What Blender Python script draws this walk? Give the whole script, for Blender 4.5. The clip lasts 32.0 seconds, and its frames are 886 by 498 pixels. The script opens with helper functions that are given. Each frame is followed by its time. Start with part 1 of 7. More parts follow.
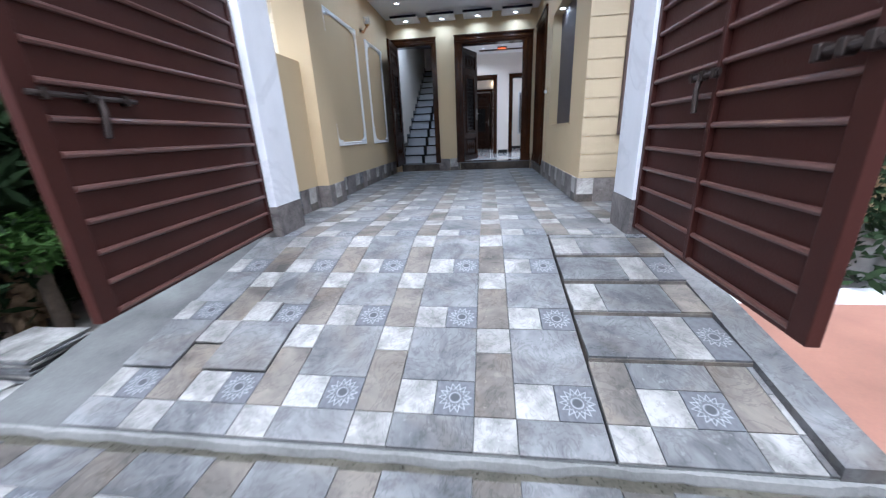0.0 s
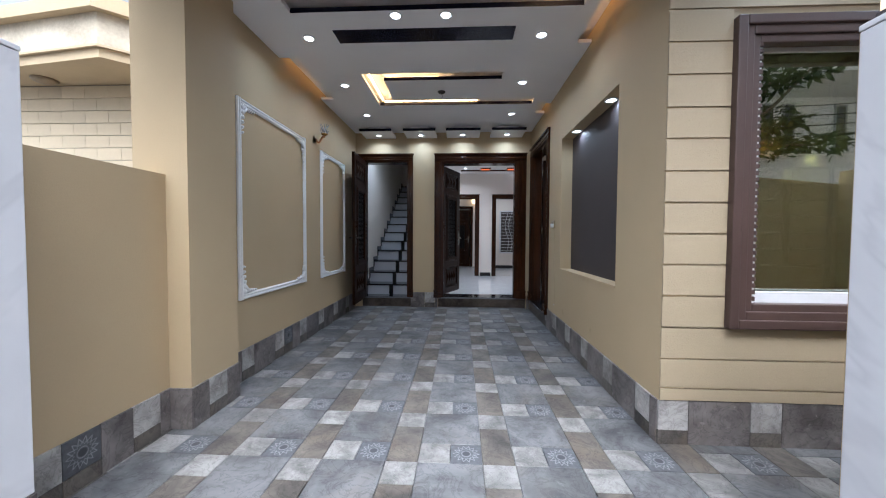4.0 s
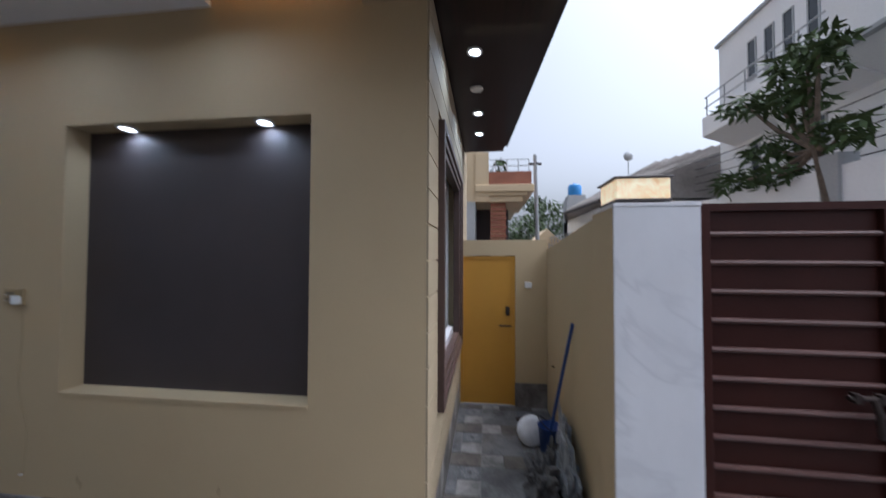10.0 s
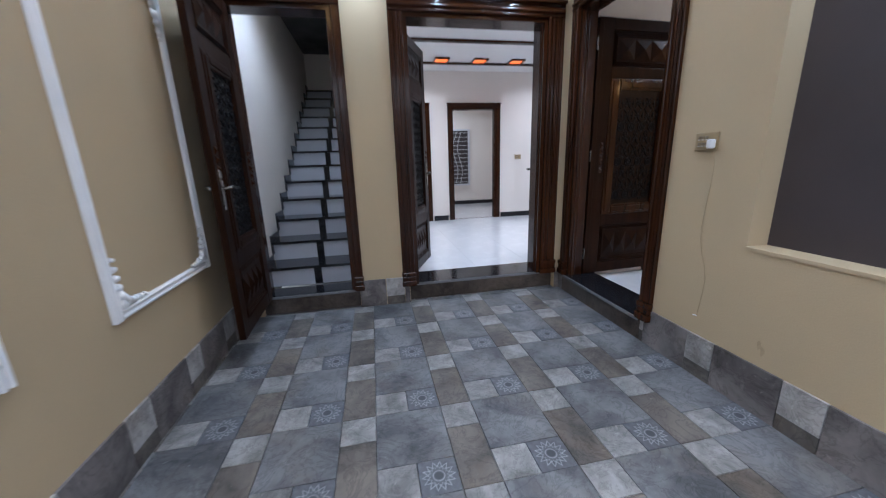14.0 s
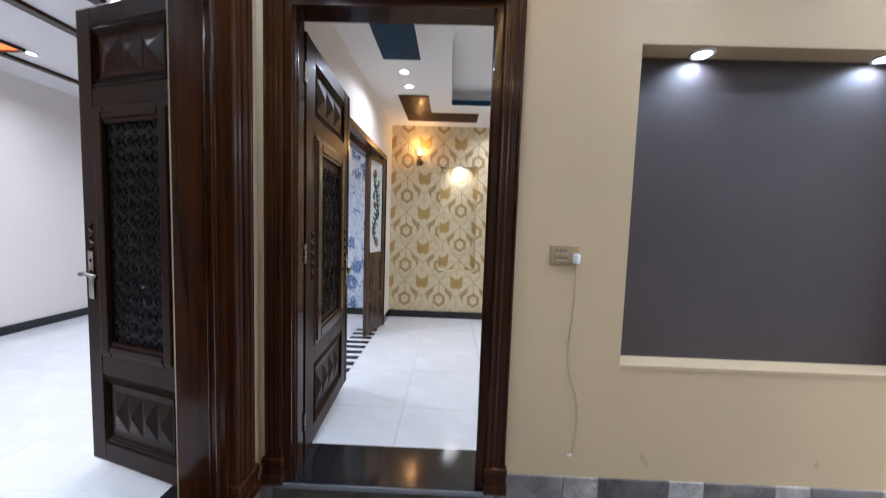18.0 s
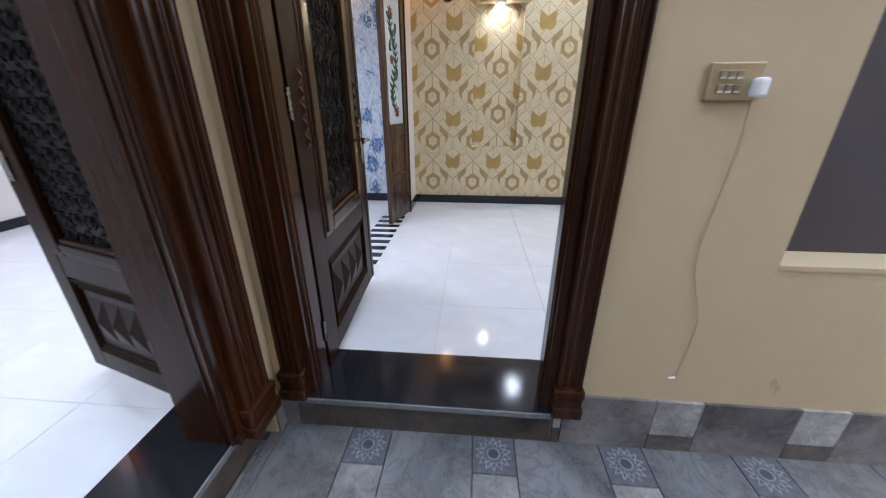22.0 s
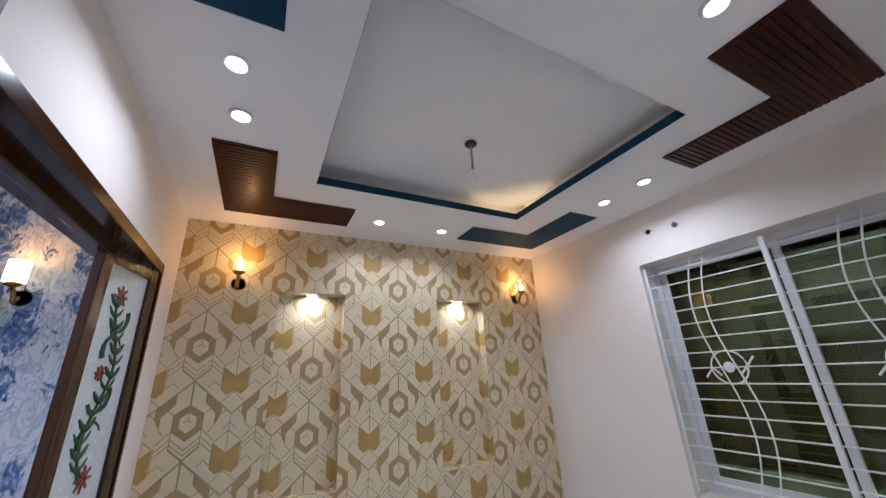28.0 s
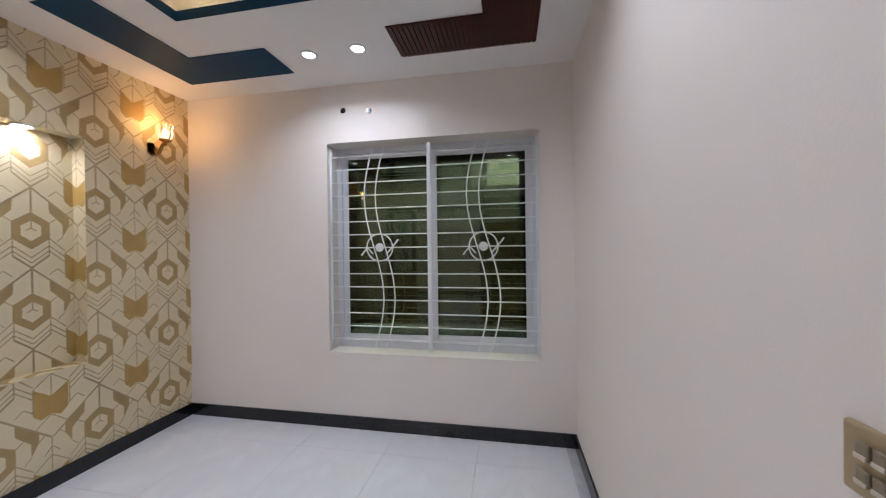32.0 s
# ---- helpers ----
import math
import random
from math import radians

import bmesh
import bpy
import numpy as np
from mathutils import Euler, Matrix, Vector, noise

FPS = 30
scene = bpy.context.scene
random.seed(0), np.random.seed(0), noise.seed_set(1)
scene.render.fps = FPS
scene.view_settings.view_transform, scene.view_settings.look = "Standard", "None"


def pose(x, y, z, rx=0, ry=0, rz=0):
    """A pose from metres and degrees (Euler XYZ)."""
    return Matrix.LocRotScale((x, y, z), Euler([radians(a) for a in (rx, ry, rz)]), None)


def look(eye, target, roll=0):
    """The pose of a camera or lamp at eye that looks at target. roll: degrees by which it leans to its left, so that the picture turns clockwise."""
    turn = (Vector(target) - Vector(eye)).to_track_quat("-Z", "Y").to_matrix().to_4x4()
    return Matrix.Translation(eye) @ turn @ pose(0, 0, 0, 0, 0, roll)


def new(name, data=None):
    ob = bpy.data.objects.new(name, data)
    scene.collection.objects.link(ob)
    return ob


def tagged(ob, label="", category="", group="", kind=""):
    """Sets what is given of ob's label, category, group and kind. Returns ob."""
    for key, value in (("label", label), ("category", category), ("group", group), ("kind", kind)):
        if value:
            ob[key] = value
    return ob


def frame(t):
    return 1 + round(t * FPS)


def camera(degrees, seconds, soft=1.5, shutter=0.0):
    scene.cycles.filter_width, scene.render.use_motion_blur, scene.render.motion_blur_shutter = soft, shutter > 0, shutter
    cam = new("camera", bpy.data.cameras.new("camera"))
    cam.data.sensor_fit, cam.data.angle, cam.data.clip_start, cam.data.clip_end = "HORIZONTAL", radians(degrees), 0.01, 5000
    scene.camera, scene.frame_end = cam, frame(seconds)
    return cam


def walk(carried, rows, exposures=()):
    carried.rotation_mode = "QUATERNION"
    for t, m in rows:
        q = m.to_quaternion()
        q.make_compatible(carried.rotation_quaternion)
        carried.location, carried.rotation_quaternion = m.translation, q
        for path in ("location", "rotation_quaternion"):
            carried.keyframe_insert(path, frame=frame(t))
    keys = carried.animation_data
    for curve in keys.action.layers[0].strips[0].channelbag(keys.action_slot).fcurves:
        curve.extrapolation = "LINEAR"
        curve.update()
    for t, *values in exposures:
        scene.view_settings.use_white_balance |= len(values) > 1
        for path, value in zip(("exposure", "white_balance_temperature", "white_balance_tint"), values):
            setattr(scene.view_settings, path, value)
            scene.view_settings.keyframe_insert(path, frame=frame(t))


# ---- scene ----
cam = camera(103.4, 32.0, soft=1.1, shutter=0.4)
PATH = [
    (0, (0.379, -7.588, 0.748), (0.130, -5.705, 0.123), -2.6),
    (0.5, (0.377, -7.140, 0.665), (0.245, -5.266, -0.022), -4.1),
    (1, (0.378, -6.705, 0.780), (0.235, -4.867, 0.005), 0.5),
    (1.5, (0.271, -6.243, 0.843), (0.155, -4.335, 0.255), -1.6),
    (2, (0.242, -5.963, 1.002), (0.152, -4.014, 0.561), -1.1),
    (2.5, (0.248, -5.803, 1.108), (0.128, -3.819, 0.879), 0.2),
    (3, (0.226, -5.769, 1.15), (0.153, -3.775, 1.023), -1.1),
    (3.5, (0.197, -5.758, 1.157), (0.116, -3.762, 1.08), -0.2),
    (5.5, (0.253, -5.723, 1.101), (0.005, -3.739, 1.042), -0.7),
    (6, (0.193, -5.506, 1.008), (-0.15, -3.611, 0.466), -3.0),
    (6.5, (0.05, -5.196, 1.078), (0.036, -3.318, 0.39), -0.3),
    (7, (-0.024, -4.847, 1.137), (0.201, -2.955, 0.530), -1.7),
    (7.5, (-0.185, -4.543, 1.18), (0.37, -2.705, 0.621), -1.5),
    (8, (-0.292, -4.295, 1.196), (0.688, -2.698, 0.497), -3.3),
    (8.5, (-0.246, -4.172, 1.258), (1.328, -3.164, 0.54), -2.7),
    (9, (-0.296, -4.076, 1.38), (1.58, -3.866, 0.719), -0.1),
    (9.5, (-0.314, -4.051, 1.459), (1.658, -3.954, 1.141), 1.2),
    (10, (-0.314, -4.031, 1.535), (1.67, -3.789, 1.588), 0.2),
    (10.5, (-0.244, -4.033, 1.523), (1.593, -3.389, 1.985), -2.7),
    (11, (-0.286, -3.99, 1.545), (1.344, -2.989, 2.131), -5.7),
    (11.5, (-0.335, -3.958, 1.527), (0.939, -2.598, 2.251), -6.3),
    (12, (-0.399, -3.941, 1.565), (0.436, -2.298, 2.34), -3.5),
    (12.5, (-0.466, -3.907, 1.536), (-0.031, -2.088, 2.243), -1.0),
    (13, (-0.569, -3.744, 1.451), (-0.269, -1.788, 1.739), -0.5),
    (13.5, (-0.541, -3.434, 1.3), (-0.224, -1.474, 1.059), -1.6),
    (15.5, (-0.100, -1.912, 1.221), (0.897, -0.342, 0.486), -0.9),
    (16, (-0.127, -1.524, 1.233), (1.280, -0.326, 0.467), -2.1),
    (16.5, (-0.087, -1.230, 1.216), (1.564, -0.373, 0.484), -2.5),
    (17, (-0.140, -1.036, 1.259), (1.715, -0.718, 0.584), -1.0),
    (17.5, (-0.225, -0.957, 1.349), (1.731, -0.896, 0.935), 0.6),
    (18, (-0.29, -0.927, 1.441), (1.704, -0.891, 1.295), 1.9),
    (18.5, (-0.312, -0.91, 1.511), (1.686, -0.883, 1.599), 2.2),
    (19, (-0.331, -0.906, 1.533), (1.661, -0.965, 1.704), 3.1),
    (19.5, (-0.342, -0.928, 1.532), (1.64, -1.132, 1.703), 2.8),
    (20, (-0.34, -0.929, 1.542), (1.641, -1.151, 1.707), 2.4),
    (20.5, (-0.339, -0.908, 1.515), (1.648, -1.12, 1.607), 2.5),
    (21, (-0.273, -0.871, 1.414), (1.703, -0.975, 1.126), 2.6),
    (21.5, (-0.041, -0.847, 1.326), (1.888, -0.834, 0.798), 0.6),
    (22, (0.275, -0.800, 1.266), (2.114, -0.646, 0.495), 0.0),
    (22.5, (0.605, -0.735, 1.257), (2.439, -0.678, 0.461), 0.8),
    (23, (0.953, -0.681, 1.188), (2.751, -0.615, 0.315), -0.3),
    (23.5, (1.311, -0.602, 1.202), (3.185, -0.489, 0.513), -0.1),
    (24, (1.564, -0.533, 1.32), (3.543, -0.536, 1.03), -0.2),
    (24.5, (1.621, -0.537, 1.447), (3.62, -0.576, 1.381), 1.5),
    (25, (1.632, -0.586, 1.498), (3.626, -0.734, 1.487), 1.7),
    (25.5, (1.621, -0.616, 1.504), (3.599, -0.906, 1.509), 1.6),
    (27.5, (1.572, -0.681, 1.529), (3.332, -1.499, 2.015), -1.3),
    (28, (1.552, -0.691, 1.554), (3.225, -1.562, 2.219), -2.9),
    (28.5, (1.529, -0.695, 1.573), (3.121, -1.561, 2.418), -4.3),
    (29, (1.526, -0.688, 1.586), (3.084, -1.502, 2.539), -6.1),
    (29.5, (1.543, -0.676, 1.587), (3.158, -1.453, 2.475), -3.9),
    (30, (1.622, -0.631, 1.512), (3.401, -1.483, 1.844), -0.3),
    (30.5, (1.77, -0.629, 1.47), (3.278, -1.943, 1.451), -0.5),
    (31, (1.879, -0.812, 1.478), (2.899, -2.532, 1.504), -0.1),
    (31.5, (1.919, -0.872, 1.479), (2.481, -2.791, 1.491), 0.3),
    (32, (1.906, -0.9, 1.495), (2.276, -2.865, 1.484), -0.7),
]
walk(cam, [(t, look(eye, target, roll)) for t, eye, target, roll in PATH], exposures=[(0, 1.6, 5350, 10), (1, 1.55, 5900, 10), (2, 1.2, 5900, 10), (3.2, 1.27, 5650, 10), (5.6, 1.35, 5650, 10), (6.5, 1.6, 5650, 10), (8, 1.95, 5750, 12), (9, 1.6, 5850, 10), (9.8, 0.75, 5650, 12), (10.5, 0.45, 5450, 12), (11, 0.45, 5650, 11), (11.6, 1.2, 5300, 10), (12, 1.55, 4980, 12), (13.2, 1.66, 5350, 12), (16, 1.97, 5600, 14), (16.5, 1.92, 5600, 14), (17, 2.08, 6000, 14), (18, 2.12, 5700, 12), (20, 2.24, 5200, 12), (21, 2.15, 5400, 12), (22, 2.03, 5600, 13), (23.3, 2.2, 5500, 10), (24, 2.05, 5850, 12), (25, 2.05, 5500, 16), (27.5, 1.62, 5550, 16), (29.5, 1.52, 5550, 16), (30.1, 1.35, 5900, 16), (30.8, 1.5, 5600, 18), (32, 1.6, 5750, 15)])

# ---- world and large light ----
world = bpy.data.worlds.new("world")
scene.world = world
world.use_nodes = True
wn = world.node_tree
sky = wn.nodes.new("ShaderNodeTexSky")
sky.sky_type = "NISHITA"
sky.sun_disc = False
sky.sun_elevation, sky.sun_rotation = radians(62), radians(175)
sky.dust_density, sky.ozone_density, sky.air_density = 9.0, 0.4, 1.0
SKY = 0.15
wn.nodes["Background"].inputs["Strength"].default_value = SKY
veil = wn.nodes.new("ShaderNodeHueSaturation")
veil.inputs["Saturation"].default_value, veil.inputs["Value"].default_value = 0.2, 1.12
wn.links.new(sky.outputs["Color"], veil.inputs["Color"])
wn.links.new(veil.outputs["Color"], wn.nodes["Background"].inputs["Color"])
sun_data = bpy.data.lights.new("sun", "SUN")
sun_data.energy, sun_data.angle, sun_data.color = 0.2, radians(40), (1.0, 0.98, 0.96)
sun = new("sun", sun_data)
sun.matrix_world = look((0, 0, 20), (-10 * math.sin(radians(175)) * 0.47, -10 * math.cos(radians(175)) * 0.47, 11.2), 0)


def lamp(name, x, y, z, watts, size, colour=(1, 1, 1), spread=150, aim=None):
    data = bpy.data.lights.new(name, "AREA")
    data.shape, data.size, data.energy, data.color, data.spread = "DISK", size, watts, colour, radians(spread)
    ob = new(name, data)
    ob.matrix_world = look((x, y, z), aim or (x, y + 0.0001, z - 1))
    return ob


SOFT = (0.93, 0.96, 1.0)
COOL, WARM = (0.70, 0.84, 1.0), (1.0, 0.52, 0.16)

# ---- materials ----
def nodes_of(name):
    m = bpy.data.materials.new(name)
    m.use_nodes = True
    t = m.node_tree
    return m, t, t.nodes["Principled BSDF"]


def node(t, kind, **values):
    n = t.nodes.new(kind)
    for key, value in values.items():
        if key in n.inputs:
            n.inputs[key].default_value = value
    return n


def maths(t, op, a, b=None):
    n = t.nodes.new("ShaderNodeMath")
    n.operation = op
    for i, v in enumerate((a, b)):
        if v is None:
            continue
        if isinstance(v, (int, float)):
            n.inputs[i].default_value = v
        else:
            t.links.new(v, n.inputs[i])
    return n.outputs[0]


def blend(t, fac, a, b, how="MIX"):
    n = t.nodes.new("ShaderNodeMix")
    n.data_type, n.blend_type = "RGBA", how
    for slot, v in ((0, fac), (6, a), (7, b)):
        if isinstance(v, (int, float)):
            n.inputs[slot].default_value = v
        elif isinstance(v, tuple):
            n.inputs[slot].default_value = (*v, 1)
        else:
            t.links.new(v, n.inputs[slot])
    return n.outputs[2]


def ramp(t, fac, stops):
    n = t.nodes.new("ShaderNodeValToRGB")
    while len(n.color_ramp.elements) < len(stops):
        n.color_ramp.elements.new(0.5)
    for e, (p, c) in zip(n.color_ramp.elements, stops):
        e.position, e.color = p, (*c, 1) if isinstance(c, tuple) else (c, c, c, 1)
    t.links.new(fac, n.inputs[0])
    return n.outputs[0]


def place(t, scale=(1, 1, 1), turn=(0, 0, 0), kind="Object"):
    c = t.nodes.new("ShaderNodeTexCoord")
    m = t.nodes.new("ShaderNodeMapping")
    m.inputs["Scale"].default_value = scale
    m.inputs["Rotation"].default_value = turn
    t.links.new(c.outputs[kind], m.inputs["Vector"])
    return m.outputs[0]


def noise_tex(t, vec, scale, detail=4.0, rough=0.55, distort=0.0):
    n = node(t, "ShaderNodeTexNoise", Scale=scale, Detail=detail, Roughness=rough, Distortion=distort)
    t.links.new(vec, n.inputs["Vector"])
    return n.outputs["Fac"]


def bump(t, p, height, strength, dist=0.01):
    b = node(t, "ShaderNodeBump", Strength=strength, Distance=dist)
    t.links.new(height, b.inputs["Height"])
    t.links.new(b.outputs[0], p.inputs["Normal"])


def plain(name, colour, rough=0.5, metal=0.0, var=0.12, coarse=1.5, fine=40.0, relief=0.15, per_piece=0.0, coat=0.0, dark=None):
    """A painted, cast or stone surface with broad unevenness and fine grain."""
    m, t, p = nodes_of(name)
    v = place(t)
    a = noise_tex(t, v, coarse, 5)
    b = noise_tex(t, v, fine, 3)
    low = dark or tuple(c * (1 - 1.6 * var) for c in colour)
    high = tuple(min(1, c * (1 + var)) for c in colour)
    mix = maths(t, "ADD", maths(t, "MULTIPLY", a, 0.75), maths(t, "MULTIPLY", b, 0.25))
    col = ramp(t, mix, [(0.3, low), (0.7, high)])
    if per_piece:
        o = t.nodes.new("ShaderNodeObjectInfo")
        col = blend(t, 1.0, col, ramp(t, o.outputs["Random"], [(0, 1 - per_piece), (1, 1.0)]), "MULTIPLY")
    t.links.new(col, p.inputs["Base Color"])
    r = maths(t, "ADD", maths(t, "MULTIPLY", b, 0.2), rough - 0.1)
    t.links.new(r, p.inputs["Roughness"])
    p.inputs["Metallic"].default_value = metal
    p.inputs["Coat Weight"].default_value = coat
    p.inputs["Coat Roughness"].default_value = 0.08
    if relief:
        bump(t, p, b, relief, 0.004)
    return m


def wood(name, dark, light, rough=0.28, coat=0.5, axis=(1, 1, 0.06), scale=18):
    m, t, p = nodes_of(name)
    v = place(t, axis)
    a = noise_tex(t, v, scale, 6, 0.6, 0.6)
    b = noise_tex(t, place(t), 1.3, 3)
    col = ramp(t, a, [(0.3, dark), (0.7, light)])
    col = blend(t, 0.35, col, ramp(t, b, [(0.3, dark), (0.75, light)]))
    t.links.new(col, p.inputs["Base Color"])
    t.links.new(maths(t, "ADD", maths(t, "MULTIPLY", a, 0.2), rough - 0.08), p.inputs["Roughness"])
    p.inputs["Coat Weight"].default_value, p.inputs["Coat Roughness"].default_value = coat, 0.06
    bump(t, p, a, 0.12, 0.003)
    return m


def glow(name, colour, strength):
    m, t, p = nodes_of(name)
    p.inputs["Base Color"].default_value = (*colour, 1)
    p.inputs["Emission Color"].default_value = (*colour, 1)
    p.inputs["Emission Strength"].default_value = strength
    return m


def marble(name, base, vein, rough=0.18, scale=1.6, width=0.06):
    m, t, p = nodes_of(name)
    v = place(t, (1, 1, 0.7), (0.3, 0.5, 0.4))
    n = noise_tex(t, v, scale, 6, 0.6, 1.2)
    line = ramp(t, maths(t, "ABSOLUTE", maths(t, "SUBTRACT", n, 0.5)), [(0.0, 0.0), (width, 1.0)])
    soft = noise_tex(t, v, 4, 4)
    tone = ramp(t, soft, [(0.3, tuple(c * 0.9 for c in base)), (0.7, base)])
    t.links.new(blend(t, line, vein, tone), p.inputs["Base Color"])
    p.inputs["Roughness"].default_value = rough
    return m


def stone_tile(name, low, high, cloud, rough=0.40, warm=0.3):
    """A printed stone-look floor tile: clouds, pale scuffs and a fine grain, each piece shifted."""
    m, t, p = nodes_of(name)
    o = t.nodes.new("ShaderNodeObjectInfo")
    c = t.nodes.new("ShaderNodeTexCoord")
    add = t.nodes.new("ShaderNodeVectorMath")
    t.links.new(c.outputs["Object"], add.inputs[0])
    t.links.new(o.outputs["Location"], add.inputs[1])
    v = add.outputs[0]
    a = noise_tex(t, v, cloud, 6, 0.62, 0.5)
    s = noise_tex(t, v, cloud * 3.2, 5, 0.7)
    col = ramp(t, a, [(0.36, tuple(c * 0.75 for c in low)), (0.63, tuple(c * 1.1 for c in high))])
    col = blend(t, ramp(t, s, [(0.6, 0.0), (0.72, 0.45)]), col, tuple(min(1, h * 1.5) for h in high))
    col = blend(t, 1.0, col, ramp(t, o.outputs["Random"], [(0, 0.86), (1, 1.0)]), "MULTIPLY")
    vein = noise_tex(t, v, cloud * 1.7, 6, 0.65, 1.8)
    rust = noise_tex(t, v, cloud * 0.8, 4, 0.6, 0.8)
    col = blend(t, ramp(t, rust, [(0.52, 0.0), (0.7, warm)]), col, (0.16, 0.125, 0.092))
    crack = ramp(t, maths(t, "ABSOLUTE", maths(t, "SUBTRACT", vein, 0.5)), [(0.0, 0.72), (0.035, 1.0)])
    col = blend(t, 1.0, col, crack, "MULTIPLY")
    chip = noise_tex(t, v, cloud * 9, 3, 0.6)
    col = blend(t, ramp(t, chip, [(0.66, 0.0), (0.74, 0.35)]), col, tuple(min(1, h * 1.6) for h in high))
    dust = noise_tex(t, v, 0.9, 4)
    col = blend(t, ramp(t, dust, [(0.5, 0.0), (0.8, 0.25)]), col, (0.25, 0.24, 0.225))
    t.links.new(col, p.inputs["Base Color"])
    t.links.new(maths(t, "ADD", maths(t, "MULTIPLY", s, 0.25), rough - 0.1), p.inputs["Roughness"])
    p.inputs["Specular IOR Level"].default_value = 0.14
    bump(t, p, s, 0.12, 0.003)
    return m


def star_tile(name):
    """The dark square with a pale twelve-pointed rosette printed on it."""
    m, t, p = nodes_of(name)
    c = t.nodes.new("ShaderNodeTexCoord")
    sep = t.nodes.new("ShaderNodeSeparateXYZ")
    t.links.new(c.outputs["Object"], sep.inputs[0])
    x, y = sep.outputs[0], sep.outputs[1]
    r = maths(t, "SQRT", maths(t, "ADD", maths(t, "MULTIPLY", x, x), maths(t, "MULTIPLY", y, y)))
    ang = maths(t, "ARCTAN2", y, x)
    zig = maths(t, "ABSOLUTE", maths(t, "SUBTRACT", maths(t, "FRACT", maths(t, "MULTIPLY", ang, 14 / (2 * math.pi))), 0.5))
    edge = maths(t, "ADD", maths(t, "MULTIPLY", zig, 0.052), 0.042)
    d = maths(t, "ABSOLUTE", maths(t, "SUBTRACT", r, edge))
    line = ramp(t, d, [(0.0, 1.0), (0.006, 0.0)])
    edge2 = maths(t, "ADD", maths(t, "MULTIPLY", zig, -0.03), 0.05)
    line2 = ramp(t, maths(t, "ABSOLUTE", maths(t, "SUBTRACT", r, edge2)), [(0.0, 0.8), (0.004, 0.0)])
    core = ramp(t, maths(t, "ABSOLUTE", maths(t, "SUBTRACT", r, 0.024)), [(0.0, 0.8), (0.004, 0.0)])
    both = maths(t, "MAXIMUM", maths(t, "MAXIMUM", line, line2), core)
    v = place(t)
    s = noise_tex(t, v, 30, 4)
    ground = ramp(t, s, [(0.3, (0.070, 0.072, 0.079)), (0.7, (0.116, 0.120, 0.129))])
    inner = ramp(t, r, [(0.016, 1.0), (0.02, 0.0)])
    ground = blend(t, inner, ground, (0.05, 0.052, 0.057))
    worn = maths(t, "MULTIPLY", both, ramp(t, noise_tex(t, v, 14, 3), [(0.3, 0.5), (0.6, 0.95)]))
    t.links.new(blend(t, worn, ground, (0.31, 0.317, 0.33)), p.inputs["Base Color"])
    p.inputs["Roughness"].default_value = 0.42
    p.inputs["Specular IOR Level"].default_value = 0.28
    bump(t, p, s, 0.08, 0.003)
    return m


M_BEIGE = plain("beige_wall_paint", (0.49, 0.378, 0.228), 0.75, var=0.06, coarse=0.7, fine=180, relief=0.25)
M_STRIPE = plain("ochre_grooved_plaster", (0.387, 0.310, 0.203), 0.8, var=0.08, coarse=1.2, fine=120, relief=0.35)
M_WHITE = plain("white_emulsion", (0.80, 0.735, 0.67), 0.7, var=0.025, coarse=0.6, fine=150, relief=0.1)
M_CEIL = plain("white_ceiling_paint", (0.80, 0.78, 0.76), 0.75, var=0.02, coarse=0.5, fine=120, relief=0.08)
M_CEILP = plain("porch_ceiling_paint", (0.84, 0.83, 0.85), 0.7, var=0.03, coarse=0.5, fine=120, relief=0.08)
M_PLASTER = plain("moulded_plaster_white", (0.88, 0.875, 0.865), 0.55, var=0.04, coarse=6, fine=90, relief=0.2)
M_NICHE = plain("plum_brown_paint", (0.052, 0.041, 0.0415), 0.6, var=0.12, coarse=2.2, fine=160, relief=0.25)
M_WOOD = wood("dark_polished_wood", (0.008, 0.0024, 0.0010), (0.056, 0.0168, 0.0046), rough=0.19, coat=0.2)
M_WOODH = wood("dark_polished_wood_rail", (0.008, 0.0024, 0.0010), (0.056, 0.0168, 0.0046), rough=0.19, coat=0.2, axis=(0.06, 0.06, 1))
M_WOODB = wood("brown_polished_wood", (0.019, 0.0066, 0.0028), (0.066, 0.0225, 0.0082), rough=0.26, coat=0.25)
M_LEAF = wood("near_black_stained_wood", (0.0072, 0.0024, 0.0011), (0.029, 0.0098, 0.0036), rough=0.34, coat=0.08)
M_CARVE = plain("carved_dark_panel", (0.007, 0.006, 0.006), 0.3, var=0.3, coarse=8, fine=60, relief=0.5, coat=0.1)
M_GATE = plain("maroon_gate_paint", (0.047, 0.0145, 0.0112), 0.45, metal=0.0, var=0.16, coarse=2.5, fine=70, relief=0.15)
# gate rails take a lighter maroon than the sheet's M_GATE
M_GATER = plain("lighter_maroon_rail", (0.105, 0.045, 0.036), 0.4, var=0.15, coarse=2.5, fine=70, relief=0.15, coat=0.25)
M_GATE.node_tree.nodes["Principled BSDF"].inputs["Specular IOR Level"].default_value = 0.2
M_IRON = plain("worn_dark_iron", (0.06, 0.045, 0.04), 0.45, metal=0.7, var=0.3, coarse=9, fine=90, relief=0.3)
M_CHROME = plain("satin_nickel", (0.42, 0.40, 0.37), 0.25, metal=1.0, var=0.1, relief=0.05)
M_BRASS = plain("antique_brass", (0.35, 0.19, 0.055), 0.3, metal=1.0, var=0.2, coarse=12, relief=0.1)
M_COPPER = plain("aged_copper", (0.50, 0.24, 0.12), 0.4, metal=1.0, var=0.2, coarse=12, relief=0.1)
